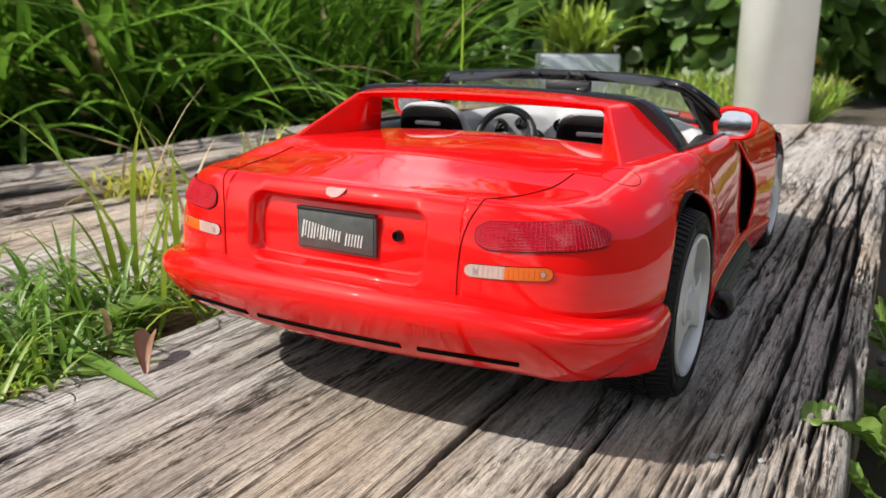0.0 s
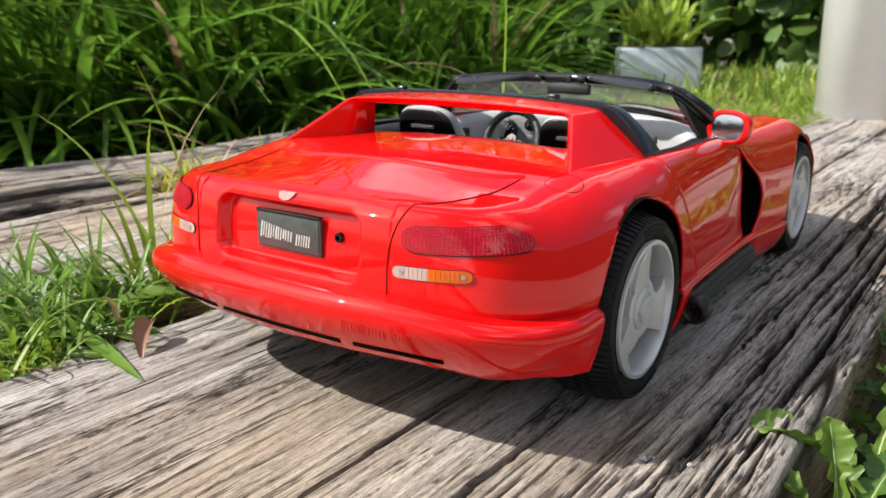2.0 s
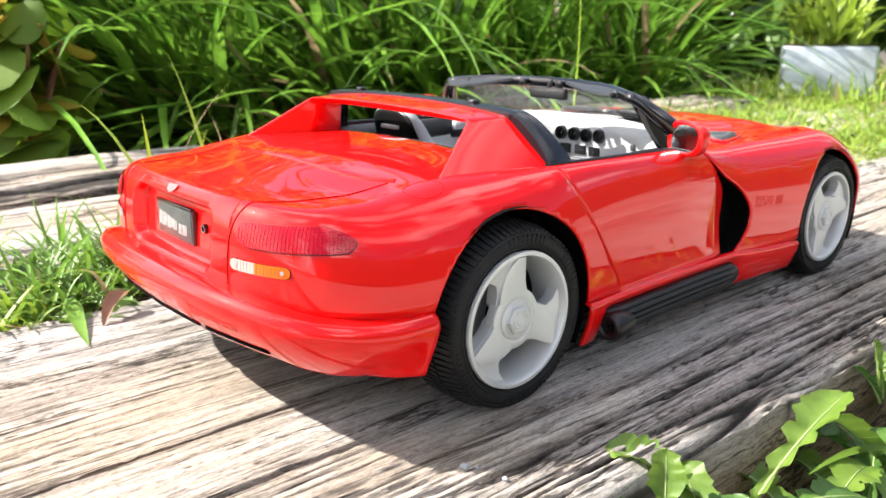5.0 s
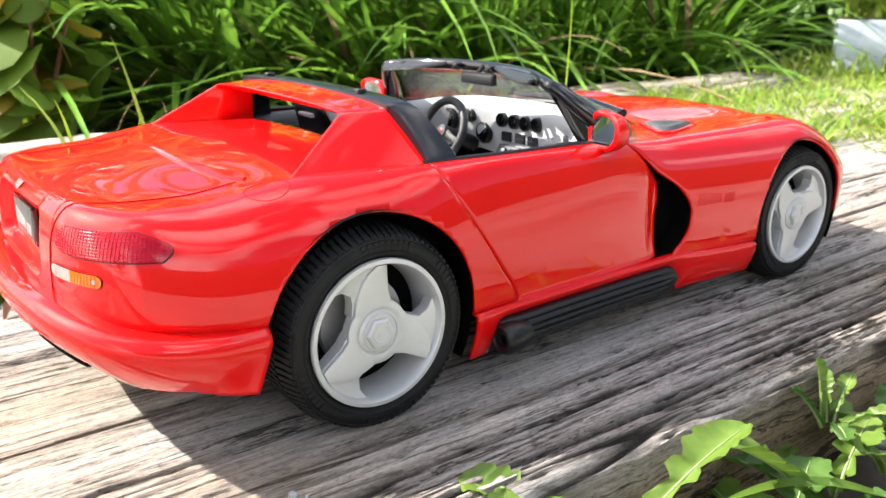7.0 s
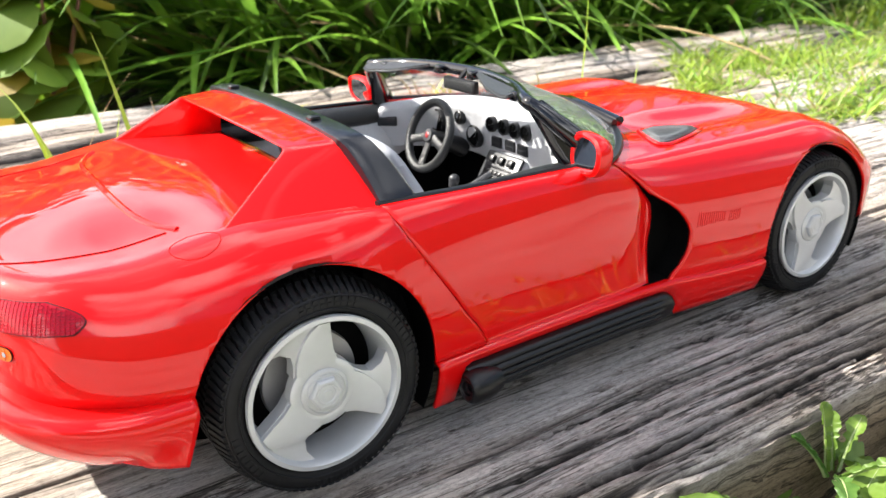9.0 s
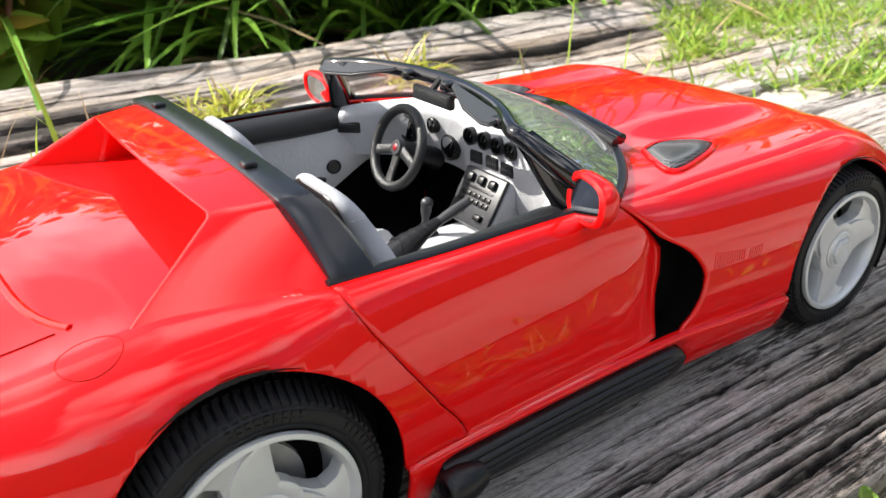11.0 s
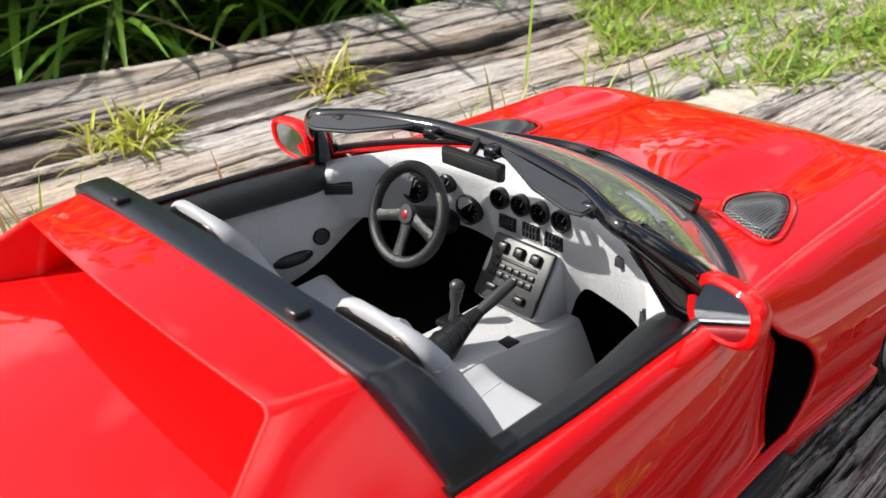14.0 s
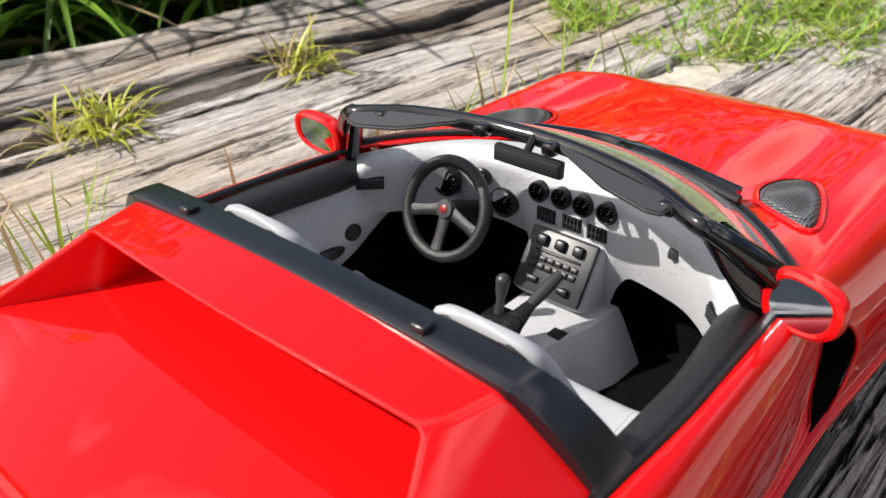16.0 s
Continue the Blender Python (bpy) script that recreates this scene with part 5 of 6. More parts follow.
# ---- seats ----
def seat(cx):
    ob = new("seat")
    ob.parent = car
    tagged(ob, "grey bucket seat with a black back shell")
    half = curve1((0, 12.0), (0.45, 12.6), (0.62, 11.6), (0.77, 9.8), (0.865, 9.1), (0.93, 8.2), (0.98, 5.6), (1, 0.02))

    def back(a, t, side):
        w = half(t)
        rim = math.sqrt(max(0.0, 1 - abs(a) ** 8)) * min(1.0, math.sqrt(max(0.0, 1 - t ** 8)))
        y = lerp(40.5, 27.4, t) + side * (2.4 * rim) + (2.6 * abs(a) ** 3 * (1 - t ** 4) * rim if side > 0 else 0)
        return (cx + a * w, y, lerp(20, 52.8, t))
    hs = [1 - (1 - k) ** 1.8 for k in steps(0, 1, 26)]
    front = sheet(lambda a, t: back(a, t, 1), steps(-1, 1, 25), hs)
    rear = sheet(lambda a, t: back(a, t, -1), steps(-1, 1, 25), hs)
    sb = part("seat_back", bm_of(*joined(front, rear), weld=0.05), SEATGREY, ob, "grey padded seat back", sharp=75)
    shell = sheet(lambda a, t: (lambda q: (q[0], q[1] - 0.5, q[2] - 0.6))(back(a * 0.96, t, -1)), steps(-1, 1, 21), [0.985 * k for k in hs])
    part("back_shell", bm_of(*shell), BLACK, ob, "black seat back shell", sharp=75)
    part("harness_slot", box_bm(cx - 3.4, cx + 3.4, 25.6, 27.4, 46.9, 47.9, 0.3), GREY, ob, "pale slot in the seat back")
    for k in (-0.5, 0.5):
        part("seat_seam", bm_of(*tube([back(k, t, 1) for t in steps(0.1, 0.9, 12)], 0.12, 6)), GREY, sb)
    part("seat_seam", bm_of(*tube([back(a, 0.86, 1) for a in steps(-0.98, 0.98, 15)] + [back(a, 0.86, -1) for a in steps(0.98, -0.98, 15)], 0.1, 6)), GREY, sb)

    def pad(a, t):
        drop = 6 * max(0.0, abs(a) - 0.93) / 0.07 + 4.5 * (max(0, t - 0.84) / 0.16) ** 2
        return (cx + a * 12.4, lerp(37, 60, t), lerp(21.6, 24.2, t) + 3.4 * abs(a) ** 4 * (1 - 0.4 * t) - drop)
    cush = part("seat_cushion", bm_of(*sheet(pad, steps(-1, 1, 31), steps(0, 1, 24))), SEATGREY, ob, "grey seat cushion")
    for k in (-0.55, 0.55):
        part("seat_seam", bm_of(*tube([Vector(pad(k, t)) for t in steps(0.05, 0.95, 10)], 0.1, 6)), GREY, cush)
    part("belt_buckle", box_bm(cx + (8.4 if cx < 0 else -11), cx + (10.2 if cx < 0 else -9.2), 36, 38, 25.0, 28.0, 0.3), REDBADGE, ob, "small dark red buckle")


seat(-22.2)
seat(20.4)

# the model stands on the slightly canted sleeper
car.rotation_euler = (0, radians(0.8), 0)
car.location.z = 0.0006

# ---- ground and timbers ----
SOIL = material("soil", (0.03, 0.023, 0.016), 0.95, second=(0.085, 0.068, 0.05), scale=18, bump=0.8, bump_scale=90)
v, f = sheet(lambda x, y: (x, y, -34.0 + (2.5 * noise.noise(Vector((x * 0.02, y * 0.02, 0))) if abs(x) < 900 and abs(y) < 1500 else 0)),
             [-40000, -6000, -1500] + steps(-800, 400, 61) + [1500, 6000, 40000], [-40000, -6000, -1500] + steps(-400, 1300, 81) + [2500, 6000, 40000])
tagged(mesh_object("ground", v, f, SOIL), "dark garden soil", "ground", kind="structure")

# plain dark wall, unseen, added to darken the reflections in the car's flank
WALL_DARK = material("dark_wall", (0.035, 0.04, 0.022), 0.8, second=(0.07, 0.065, 0.035), scale=3, bump=0.4, bump_scale=60)
wall_ob = part("reflection_wall", box_bm(1900, 1960, -2600, 4200, -36, 760, 6), WALL_DARK, None, "")
tagged(wall_ob, "plain dark wall added out of view to darken reflections", "wall", kind="structure")


def wood_material():
    """Grey, sun-bleached timber: fibres along y, tan heartwood; hollows hold black weathering and painted shade."""
    m = bpy.data.materials.new("weathered_timber")
    m.use_nodes = True
    nt = m.node_tree
    L = nt.links.new
    p = nt.nodes["Principled BSDF"]
    p.inputs["Roughness"].default_value = 0.78
    p.inputs["Specular IOR Level"].default_value = 0.3
    tc = nt.nodes.new("ShaderNodeTexCoord")

    def tex(sx, sy, sz, scale, detail=8, rough=0.65, dist=0.0):
        mp = nt.nodes.new("ShaderNodeMapping")
        mp.inputs["Scale"].default_value = (sx, sy, sz)
        L(tc.outputs["Object"], mp.inputs["Vector"])
        n = nt.nodes.new("ShaderNodeTexNoise")
        n.inputs["Scale"].default_value, n.inputs["Detail"].default_value = scale, detail
        n.inputs["Roughness"].default_value, n.inputs["Distortion"].default_value = rough, dist
        L(mp.outputs["Vector"], n.inputs["Vector"])
        return n.outputs["Fac"]

    def ramp(src, *stops):
        r = nt.nodes.new("ShaderNodeValToRGB")
        while len(r.color_ramp.elements) < len(stops):
            r.color_ramp.elements.new(0.5)
        for e, (at, c) in zip(r.color_ramp.elements, stops):
            e.position, e.color = at, (*c, 1)
        L(src, r.inputs["Fac"])
        return r.outputs["Color"]

    def mixed(kind, fac, a, b):
        x = nt.nodes.new("ShaderNodeMix")
        x.data_type, x.blend_type = "RGBA", kind
        if isinstance(fac, float):
            x.inputs["Factor"].default_value = fac
        else:
            L(fac, x.inputs["Factor"])
        L(a, x.inputs["A"])
        L(b, x.inputs["B"])
        return x.outputs["Result"]
    fibre = tex(1, 0.085, 1, 700, 10, 0.78, 0.3)
    band = tex(1, 0.08, 1, 90, 10, 0.7, 0.6)
    patch = tex(1, 0.35, 1, 14, 6, 0.6)
    spot = tex(1, 0.5, 1, 1500, 6, 0.75)
    grey = ramp(band, (0.26, (0.24, 0.22, 0.208)), (0.40, (0.52, 0.485, 0.46)), (0.55, (0.66, 0.62, 0.59)), (0.72, (0.82, 0.79, 0.76)))
    tan = ramp(band, (0.26, (0.25, 0.19, 0.15)), (0.40, (0.54, 0.46, 0.39)), (0.6, (0.64, 0.53, 0.41)), (0.75, (0.80, 0.70, 0.57)))
    pf = ramp(patch, (0.45, (0, 0, 0)), (0.62, (1, 1, 1)))
    base = mixed("MIX", pf, grey, tan)
    flank_att = nt.nodes.new("ShaderNodeAttribute")
    flank_att.attribute_name = "sawn_side"
    brown = ramp(band, (0.32, (0.16, 0.11, 0.07)), (0.5, (0.42, 0.32, 0.21)), (0.7, (0.62, 0.50, 0.35)))
    base = mixed("MIX", flank_att.outputs["Fac"], base, brown)
    blotch = ramp(tex(1, 0.16, 1, 45, 7, 0.66), (0.36, (0.68, 0.65, 0.63)), (0.55, (1, 1, 1)))
    base = mixed("MULTIPLY", 0.5, base, blotch)
    streak = ramp(fibre, (0.36, (0.12, 0.11, 0.10)), (0.46, (0.72, 0.70, 0.68)), (0.56, (1.0, 1.0, 1.0)), (0.7, (1.25, 1.25, 1.25)))
    base = mixed("MULTIPLY", 0.35, base, streak)
    speck = ramp(spot, (0.36, (0.45, 0.43, 0.41)), (0.5, (1, 1, 1)))
    base = mixed("MULTIPLY", 0.6, base, speck)
    def thin(src, w):
        """1 beside, dark on the line where the texture crosses its middle."""
        a, b = nt.nodes.new("ShaderNodeMath"), nt.nodes.new("ShaderNodeMath")
        a.operation, b.operation = "SUBTRACT", "ABSOLUTE"
        a.inputs[1].default_value = 0.5
        L(src, a.inputs[0])
        L(a.outputs[0], b.inputs[0])
        return ramp(b.outputs[0], (0.0, (0.05, 0.045, 0.04)), (w * 0.4, (0.30, 0.28, 0.26)), (w, (1, 1, 1)))
    base = mixed("MULTIPLY", 0.85, base, thin(tex(1, 0.03, 1, 110, 5, 0.6, 0.6), 0.016))
    base = mixed("MULTIPLY", 0.45, base, thin(tex(1, 0.05, 1, 480, 6, 0.66, 0.4), 0.025))
    # short dark strokes in clusters, where the soft wood has gone
    add = nt.nodes.new("ShaderNodeMath")
    add.operation = "MULTIPLY_ADD"
    L(tex(1, 0.22, 1, 60, 7, 0.68), add.inputs[0])
    add.inputs[1].default_value = 1.5
    L(tex(1, 0.13, 1, 1000, 5, 0.7, 0.3), add.inputs[2])
    halve = nt.nodes.new("ShaderNodeMath")
    halve.operation = "MULTIPLY"
    halve.inputs[1].default_value = 0.5
    L(add.outputs[0], halve.inputs[0])
    strokes = ramp(halve.outputs[0], (0.51, (0.06, 0.054, 0.048)), (0.545, (0.45, 0.42, 0.4)), (0.57, (1, 1, 1)))
    base = mixed("MULTIPLY", 0.9, base, strokes)
    hair = tex(1, 0.1, 1, 2600, 5, 0.75, 0.2)
    base = mixed("MULTIPLY", 0.55, base, ramp(hair, (0.34, (0.5, 0.48, 0.46)), (0.5, (1.0, 1.0, 1.0)), (0.66, (1.35, 1.35, 1.35))))
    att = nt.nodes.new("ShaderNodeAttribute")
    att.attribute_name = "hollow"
    # darkens by the mask: weathered wood, plus crevice shade put into the colour
    weather_shade = ramp(att.outputs["Fac"], (0.0, (1, 1, 1)), (0.40, (0.66, 0.63, 0.61)), (0.75, (0.16, 0.145, 0.135)), (1.0, (0.04, 0.036, 0.032)))
    base = mixed("MULTIPLY", 1.0, base, weather_shade)
    L(base, p.inputs["Base Color"])
    b = nt.nodes.new("ShaderNodeBump")
    b.inputs["Strength"].default_value, b.inputs["Distance"].default_value = 1.0, 0.0012
    L(fibre, b.inputs["Height"])
    b2 = nt.nodes.new("ShaderNodeBump")
    b2.inputs["Strength"].default_value, b2.inputs["Distance"].default_value = 0.8, 0.0025
    L(band, b2.inputs["Height"])
    L(b.outputs["Normal"], b2.inputs["Normal"])
    L(b2.outputs["Normal"], p.inputs["Normal"])
    return m


TIMBER = wood_material()


def nz(x, y, k=0.0):
    return noise.noise(Vector((x, y, k)))


CRACKS = [(21.5, -400, 700, 2.4, 0.5, 6.0), (41.5, -400, 15, 2.2, 0.5, 5.0), (-41, -400, -56, 1.9, 0.4, 5.0), (75, -20, 300, 2.4, 0.6, 4.5), (59.5, 10, 300, 2.4, 0.8, 4.5), (50, 60, 300, 1.8, 0.5, 3.0), (66, -40, 500, 2.2, 1.3, 4.5), (72, 60, 400, 2.4, 1.0, 4.5),
          (61, 110, 600, 1.5, 0.8, 4.0), (-50, 60, 500, 1.5, 0.5, 4.0), (-120, -100, 400, 2.0, 0.9, 5.0), (-160, 60, 500, 2.0, 0.9, 6.0), (-192, -300, 420, 2.6, 1.4, 7.0), (-6, 130, 600, 1.8, 0.8, 5.0),
          (-226, -300, 150, 14.0, 1.2, 9.0), (-241, -300, 130, 12.0, 1.6, 9.0), (-221, 150, 420, 13.0, 1.8, 8.0), (-254, 150, 900, 5.0, 1.6, 7.0), (-272, -200, 300, 4.0, 1.4, 7.0), (-140, 230, 520, 2.6, 1.4, 6.0)]


def timber_depth(x, y):
    """How far the weathered top lies below its plane, and how hollow it is (0 to 1)."""
    rough = 0.35 + 0.65 * min(max((x - 40) / 25, 0), 1) + 0.3 * min(max((-x - 140) / 40, 0), 1)
    d = rough * (0.4 + 0.35 * nz(x * 0.16, y * 0.008, 1.0) + 0.25 * nz(x * 0.45, y * 0.014, 4.0) + 0.18 * nz(x * 1.1, y * 0.03, 9.0))
    g = nz(x * 0.22 + 0.6 * nz(x * 0.02, y * 0.006, 3), y * 0.0045, 7.0)
    groove = max(0.0, 1 - abs(g) / 0.06) * rough
    g2 = nz(x * 0.6 + 0.5 * nz(x * 0.05, y * 0.012, 13), y * 0.011, 17.0)
    fine = max(0.0, 1 - abs(g2) / 0.10) * max(0.0, 0.35 + nz(x * 0.03, y * 0.012, 19.0)) * 1.4
    g3 = nz(x * 1.0 + 0.8 * nz(x * 0.07, y * 0.02, 43), y * 0.016, 47.0)
    hairline = max(0.0, 1 - abs(g3) / 0.065) * (0.25 + 0.75 * min(max((x - 44) / 12, 0), 1)) * max(0.0, 0.45 + nz(x * 0.05, y * 0.02, 49.0))
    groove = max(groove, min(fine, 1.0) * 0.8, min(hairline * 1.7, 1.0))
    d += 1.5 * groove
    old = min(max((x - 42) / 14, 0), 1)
    # broad dark patches start only beside the car, painted to deepen its shade
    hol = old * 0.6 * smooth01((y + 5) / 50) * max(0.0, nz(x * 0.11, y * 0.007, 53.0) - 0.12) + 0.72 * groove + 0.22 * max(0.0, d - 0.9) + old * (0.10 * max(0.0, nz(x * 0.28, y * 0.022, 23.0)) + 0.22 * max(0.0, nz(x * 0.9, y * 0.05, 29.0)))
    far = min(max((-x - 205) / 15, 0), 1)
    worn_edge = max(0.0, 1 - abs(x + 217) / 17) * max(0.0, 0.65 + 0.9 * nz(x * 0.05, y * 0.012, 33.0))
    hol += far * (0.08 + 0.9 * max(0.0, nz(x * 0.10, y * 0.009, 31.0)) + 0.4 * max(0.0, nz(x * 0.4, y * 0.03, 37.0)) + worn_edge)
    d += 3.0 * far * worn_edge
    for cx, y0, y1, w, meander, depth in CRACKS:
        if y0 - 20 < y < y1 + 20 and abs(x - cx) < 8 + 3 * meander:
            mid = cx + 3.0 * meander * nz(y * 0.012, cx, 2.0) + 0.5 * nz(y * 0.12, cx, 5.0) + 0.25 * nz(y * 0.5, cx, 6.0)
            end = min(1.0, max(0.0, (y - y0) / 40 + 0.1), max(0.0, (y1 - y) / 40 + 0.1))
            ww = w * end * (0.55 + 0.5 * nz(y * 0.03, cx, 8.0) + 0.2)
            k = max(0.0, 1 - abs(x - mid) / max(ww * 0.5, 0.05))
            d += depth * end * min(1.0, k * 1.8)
            # crack depths reach full black, their shade painted through the mask
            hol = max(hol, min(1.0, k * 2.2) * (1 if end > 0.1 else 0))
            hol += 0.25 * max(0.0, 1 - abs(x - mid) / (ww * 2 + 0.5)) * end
    return max(d, -0.25), min(hol, 1.0)


def timber(name, x0, x1, y0, y1, top, thick, xs, ys, label, turn=0.0, wave=0.0):
    """A sleeper with a carved top, ragged long edges and plain sides."""
    nx, ny = len(xs), len(ys)
    verts, hollow, side = [], [], []
    for x in xs:
        for y in ys:
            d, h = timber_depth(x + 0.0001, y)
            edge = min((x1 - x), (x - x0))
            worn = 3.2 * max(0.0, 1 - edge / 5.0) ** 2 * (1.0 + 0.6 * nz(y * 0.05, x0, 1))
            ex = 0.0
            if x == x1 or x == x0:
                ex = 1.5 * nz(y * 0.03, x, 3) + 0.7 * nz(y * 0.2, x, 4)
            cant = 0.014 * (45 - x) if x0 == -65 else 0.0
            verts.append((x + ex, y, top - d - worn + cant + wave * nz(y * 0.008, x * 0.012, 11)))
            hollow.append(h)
            side.append(0.0)
    faces = grid_faces(nx, ny)

    def skirt(ids):
        n = len(verts)
        for k in range(1, 5):
            for i in ids:
                q = verts[i]
                inx = 2.0 * nz(q[1] * 0.02, k * 3.0, 5) + 0.8 * nz(q[1] * 0.1, k * 9.0, 5)
                verts.append((q[0] + inx, q[1], lerp(q[2], top - thick, k / 4)))
                side.append(1.0)
                # side faces are coloured darker towards their foot
                hollow.append(0.06 + 0.16 * k / 4)
        m = len(ids)
        prev = list(ids)
        for k in range(4):
            cur = [n + k * m + j for j in range(m)]
            for j in range(m - 1):
                faces.append((prev[j], prev[j + 1], cur[j + 1], cur[j]))
            prev = cur
    skirt([(nx - 1) * ny + j for j in range(ny)])
    skirt([j for j in reversed(range(ny))])
    skirt([i * ny for i in range(nx)])
    skirt([i * ny + ny - 1 for i in reversed(range(nx))])
    ob = mesh_object(name, verts, faces, TIMBER)
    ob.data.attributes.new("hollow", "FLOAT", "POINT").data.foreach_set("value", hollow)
    ob.data.attributes.new("sawn_side", "FLOAT", "POINT").data.foreach_set("value", side)
    ob.data.set_sharp_from_angle(angle=radians(70))
    return tagged(ob, label, "timber")


xs = steps(-65, -50, 24) + steps(-49.5, 40, 180) + steps(40.35, 82, 120)
ys = steps(-300, -110, 40) + steps(-108, 130, 130) + steps(134, 620, 110)
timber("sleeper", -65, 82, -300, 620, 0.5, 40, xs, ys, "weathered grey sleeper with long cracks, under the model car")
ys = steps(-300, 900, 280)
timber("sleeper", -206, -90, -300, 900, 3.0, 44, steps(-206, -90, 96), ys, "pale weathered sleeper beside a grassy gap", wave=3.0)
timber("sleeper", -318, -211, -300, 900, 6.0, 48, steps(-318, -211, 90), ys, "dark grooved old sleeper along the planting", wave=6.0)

# ---- plants ----
LONG_LEAF = leafy("long_leaf", (0.05, 0.14, 0.014), (0.19, 0.34, 0.04), 0.7, 12, 0.34)
YELLOWISH = leafy("yellow_grass", (0.34, 0.38, 0.03), (0.50, 0.50, 0.08), 0.35, 25)
LAWN = leafy("lawn_blade", (0.16, 0.26, 0.022), (0.33, 0.42, 0.055), 0.35, 25)
WEED = leafy("weed_leaf", (0.09, 0.19, 0.025), (0.2, 0.34, 0.05), 0.4, 20)
DANDELION = leafy("dandelion_leaf", (0.075, 0.155, 0.018), (0.17, 0.26, 0.04), 0.25, 90)
# darker dandelion colour, paints every third leaf as if in shade
SHADED_LEAF = leafy("shaded_leaf", (0.035, 0.10, 0.016), (0.09, 0.18, 0.03), 0.25, 90)
ROUND = leafy("round_leaf", (0.09, 0.21, 0.012), (0.22, 0.33, 0.03), 0.4, 15, 0.7)
YELLOW = leafy("yellow_leaf", (0.35, 0.27, 0.03), (0.42, 0.30, 0.05), 0.25, 20)
STRAW = leafy("dry_blade", (0.30, 0.21, 0.11), (0.42, 0.32, 0.18), 0.3, 25)
RUST = leafy("dry_leaf", (0.22, 0.10, 0.06), (0.34, 0.20, 0.13), 0.3, 30)
BUSH = leafy("bush_leaf", (0.06, 0.14, 0.025), (0.14, 0.24, 0.045), 0.45, 15)
UNSEEN_LEAF = leafy("unseen_leaf", (0.04, 0.09, 0.018), (0.09, 0.16, 0.03), 0.45, 15)
STEM = material("stem", (0.16, 0.08, 0.05), 0.6, vary=0.3, scale=60)
rng = random.Random(7)


def blade(verts, faces, root, heading, rise, length, width, droop, n=8, fold=0.25, twist=0.0):
    """One grass blade: a folded ribbon that leaves the root at an angle and bends down."""
    x, y, z = root
    base = len(verts)
    for i in range(n + 1):
        t = i / n
        w = width * (0.55 + 0.45 * min(1, t * 4)) * (1 - t ** 2.6) + 0.04 * width
        a = heading + twist * t
        sx, sy = -math.sin(a), math.cos(a)
        lift = fold * w
        verts.append((x - sx * w / 2, y - sy * w / 2, z + lift))
        verts.append((x, y, z))
        verts.append((x + sx * w / 2, y + sy * w / 2, z + lift))
        step = length / n
        x += math.cos(a) * math.cos(rise) * step
        y += math.sin(a) * math.cos(rise) * step
        z += math.sin(rise) * step
        rise -= droop / n * (0.4 + 1.2 * t)
    for i in range(n):
        k = base + 3 * i
        faces.append((k, k + 1, k + 4, k + 3))
        faces.append((k + 1, k + 2, k + 5, k + 4))


def plant(name, verts, faces, mat, label, category, kind="", parent=None):
    ob = mesh_object(name, verts, faces, mat, parent)
    return tagged(ob, label, category, kind=kind) if not parent else tagged(ob, label)


def long_clump(cx, cy, count, size, bias, spread):
    """A clump of long arching strap leaves, leaning along bias (degrees)."""
    top = new("strap_leaf_clump")
    top.location = (cx * MM, cy * MM, -0.033)
    tagged(top, "clump of long arching dark green strap leaves", "plant", group="strap-leaf border")
    v, f, dv, df = [], [], [], []
    for _ in range(count):
        h = radians(rng.gauss(bias, spread))
        r = rng.uniform(0, 38)
        t = rng.uniform(0, 6.28)
        target = (dv, df) if rng.random() < 0.045 else (v, f)
        blade(*target, (r * math.cos(t), r * math.sin(t), 0), h, radians(rng.uniform(18, 78)), size * rng.uniform(0.5, 1.1), rng.uniform(5, 10.5), radians(rng.uniform(30, 100)), 11, 0.28, rng.uniform(-0.25, 0.25))
    plant("foliage", v, f, LONG_LEAF, "dark green strap leaves", "", parent=top)
    if dv:
        plant("dry_foliage", dv, df, STRAW, "straw-coloured dry strap leaves", "", parent=top)


for cx, cy, n, size, bias, spread in ((-455, 330, 150, 220, -100, 40), (-475, 450, 150, 250, -90, 55), (-450, 560, 130, 240, -80, 70), (-510, 250, 140, 290, -105, 40), (-500, 190, 110, 250, -70, 40),
                                      (-540, 380, 130, 380, -95, 55), (-560, 520, 130, 400, -80, 70), (-430, 690, 100, 320, -60, 80), (-560, 700, 100, 420, -60, 80), (-620, 250, 120, 420, -90, 60), (-640, 60, 110, 400, -80, 60),
                                      (-435, 220, 70, 165, -110, 30), (-700, 420, 110, 480, -80, 70), (-620, -120, 80, 300, -80, 60), (-720, 640, 100, 480, -70, 80), (-600, 860, 100, 420, -60, 90)):
    long_clump(cx, cy, n, size, bias, spread)


def tuft(name, cx, cy, cz, count, length, width, radius, mat, label, lean=(40, 85), droop=(20, 110), dry=0.1, group=""):
    """A small grass tuft."""
    top = new(name)
    top.location = (cx * MM, cy * MM, cz * MM)
    tagged(top, label, "grass", group=group)
    v, f, dv, df = [], [], [], []
    for _ in range(count):
        r, t = radius * math.sqrt(rng.random()), rng.uniform(0, 6.28)
        tgt = (dv, df) if rng.random() < dry else (v, f)
        blade(*tgt, (r * math.cos(t), r * math.sin(t), -1.5), rng.uniform(0, 6.28), radians(rng.uniform(*lean)), length * rng.uniform(0.45, 1.15), width * rng.uniform(0.6, 1.2), radians(rng.uniform(*droop)), 7, 0.25, rng.uniform(-0.3, 0.3))
    if v:
        plant("foliage", v, f, mat, "yellow-green grass blades", "", parent=top)
    if dv:
        plant("dry_foliage", dv, df, STRAW, "dry grass blades", "", parent=top)
    return top


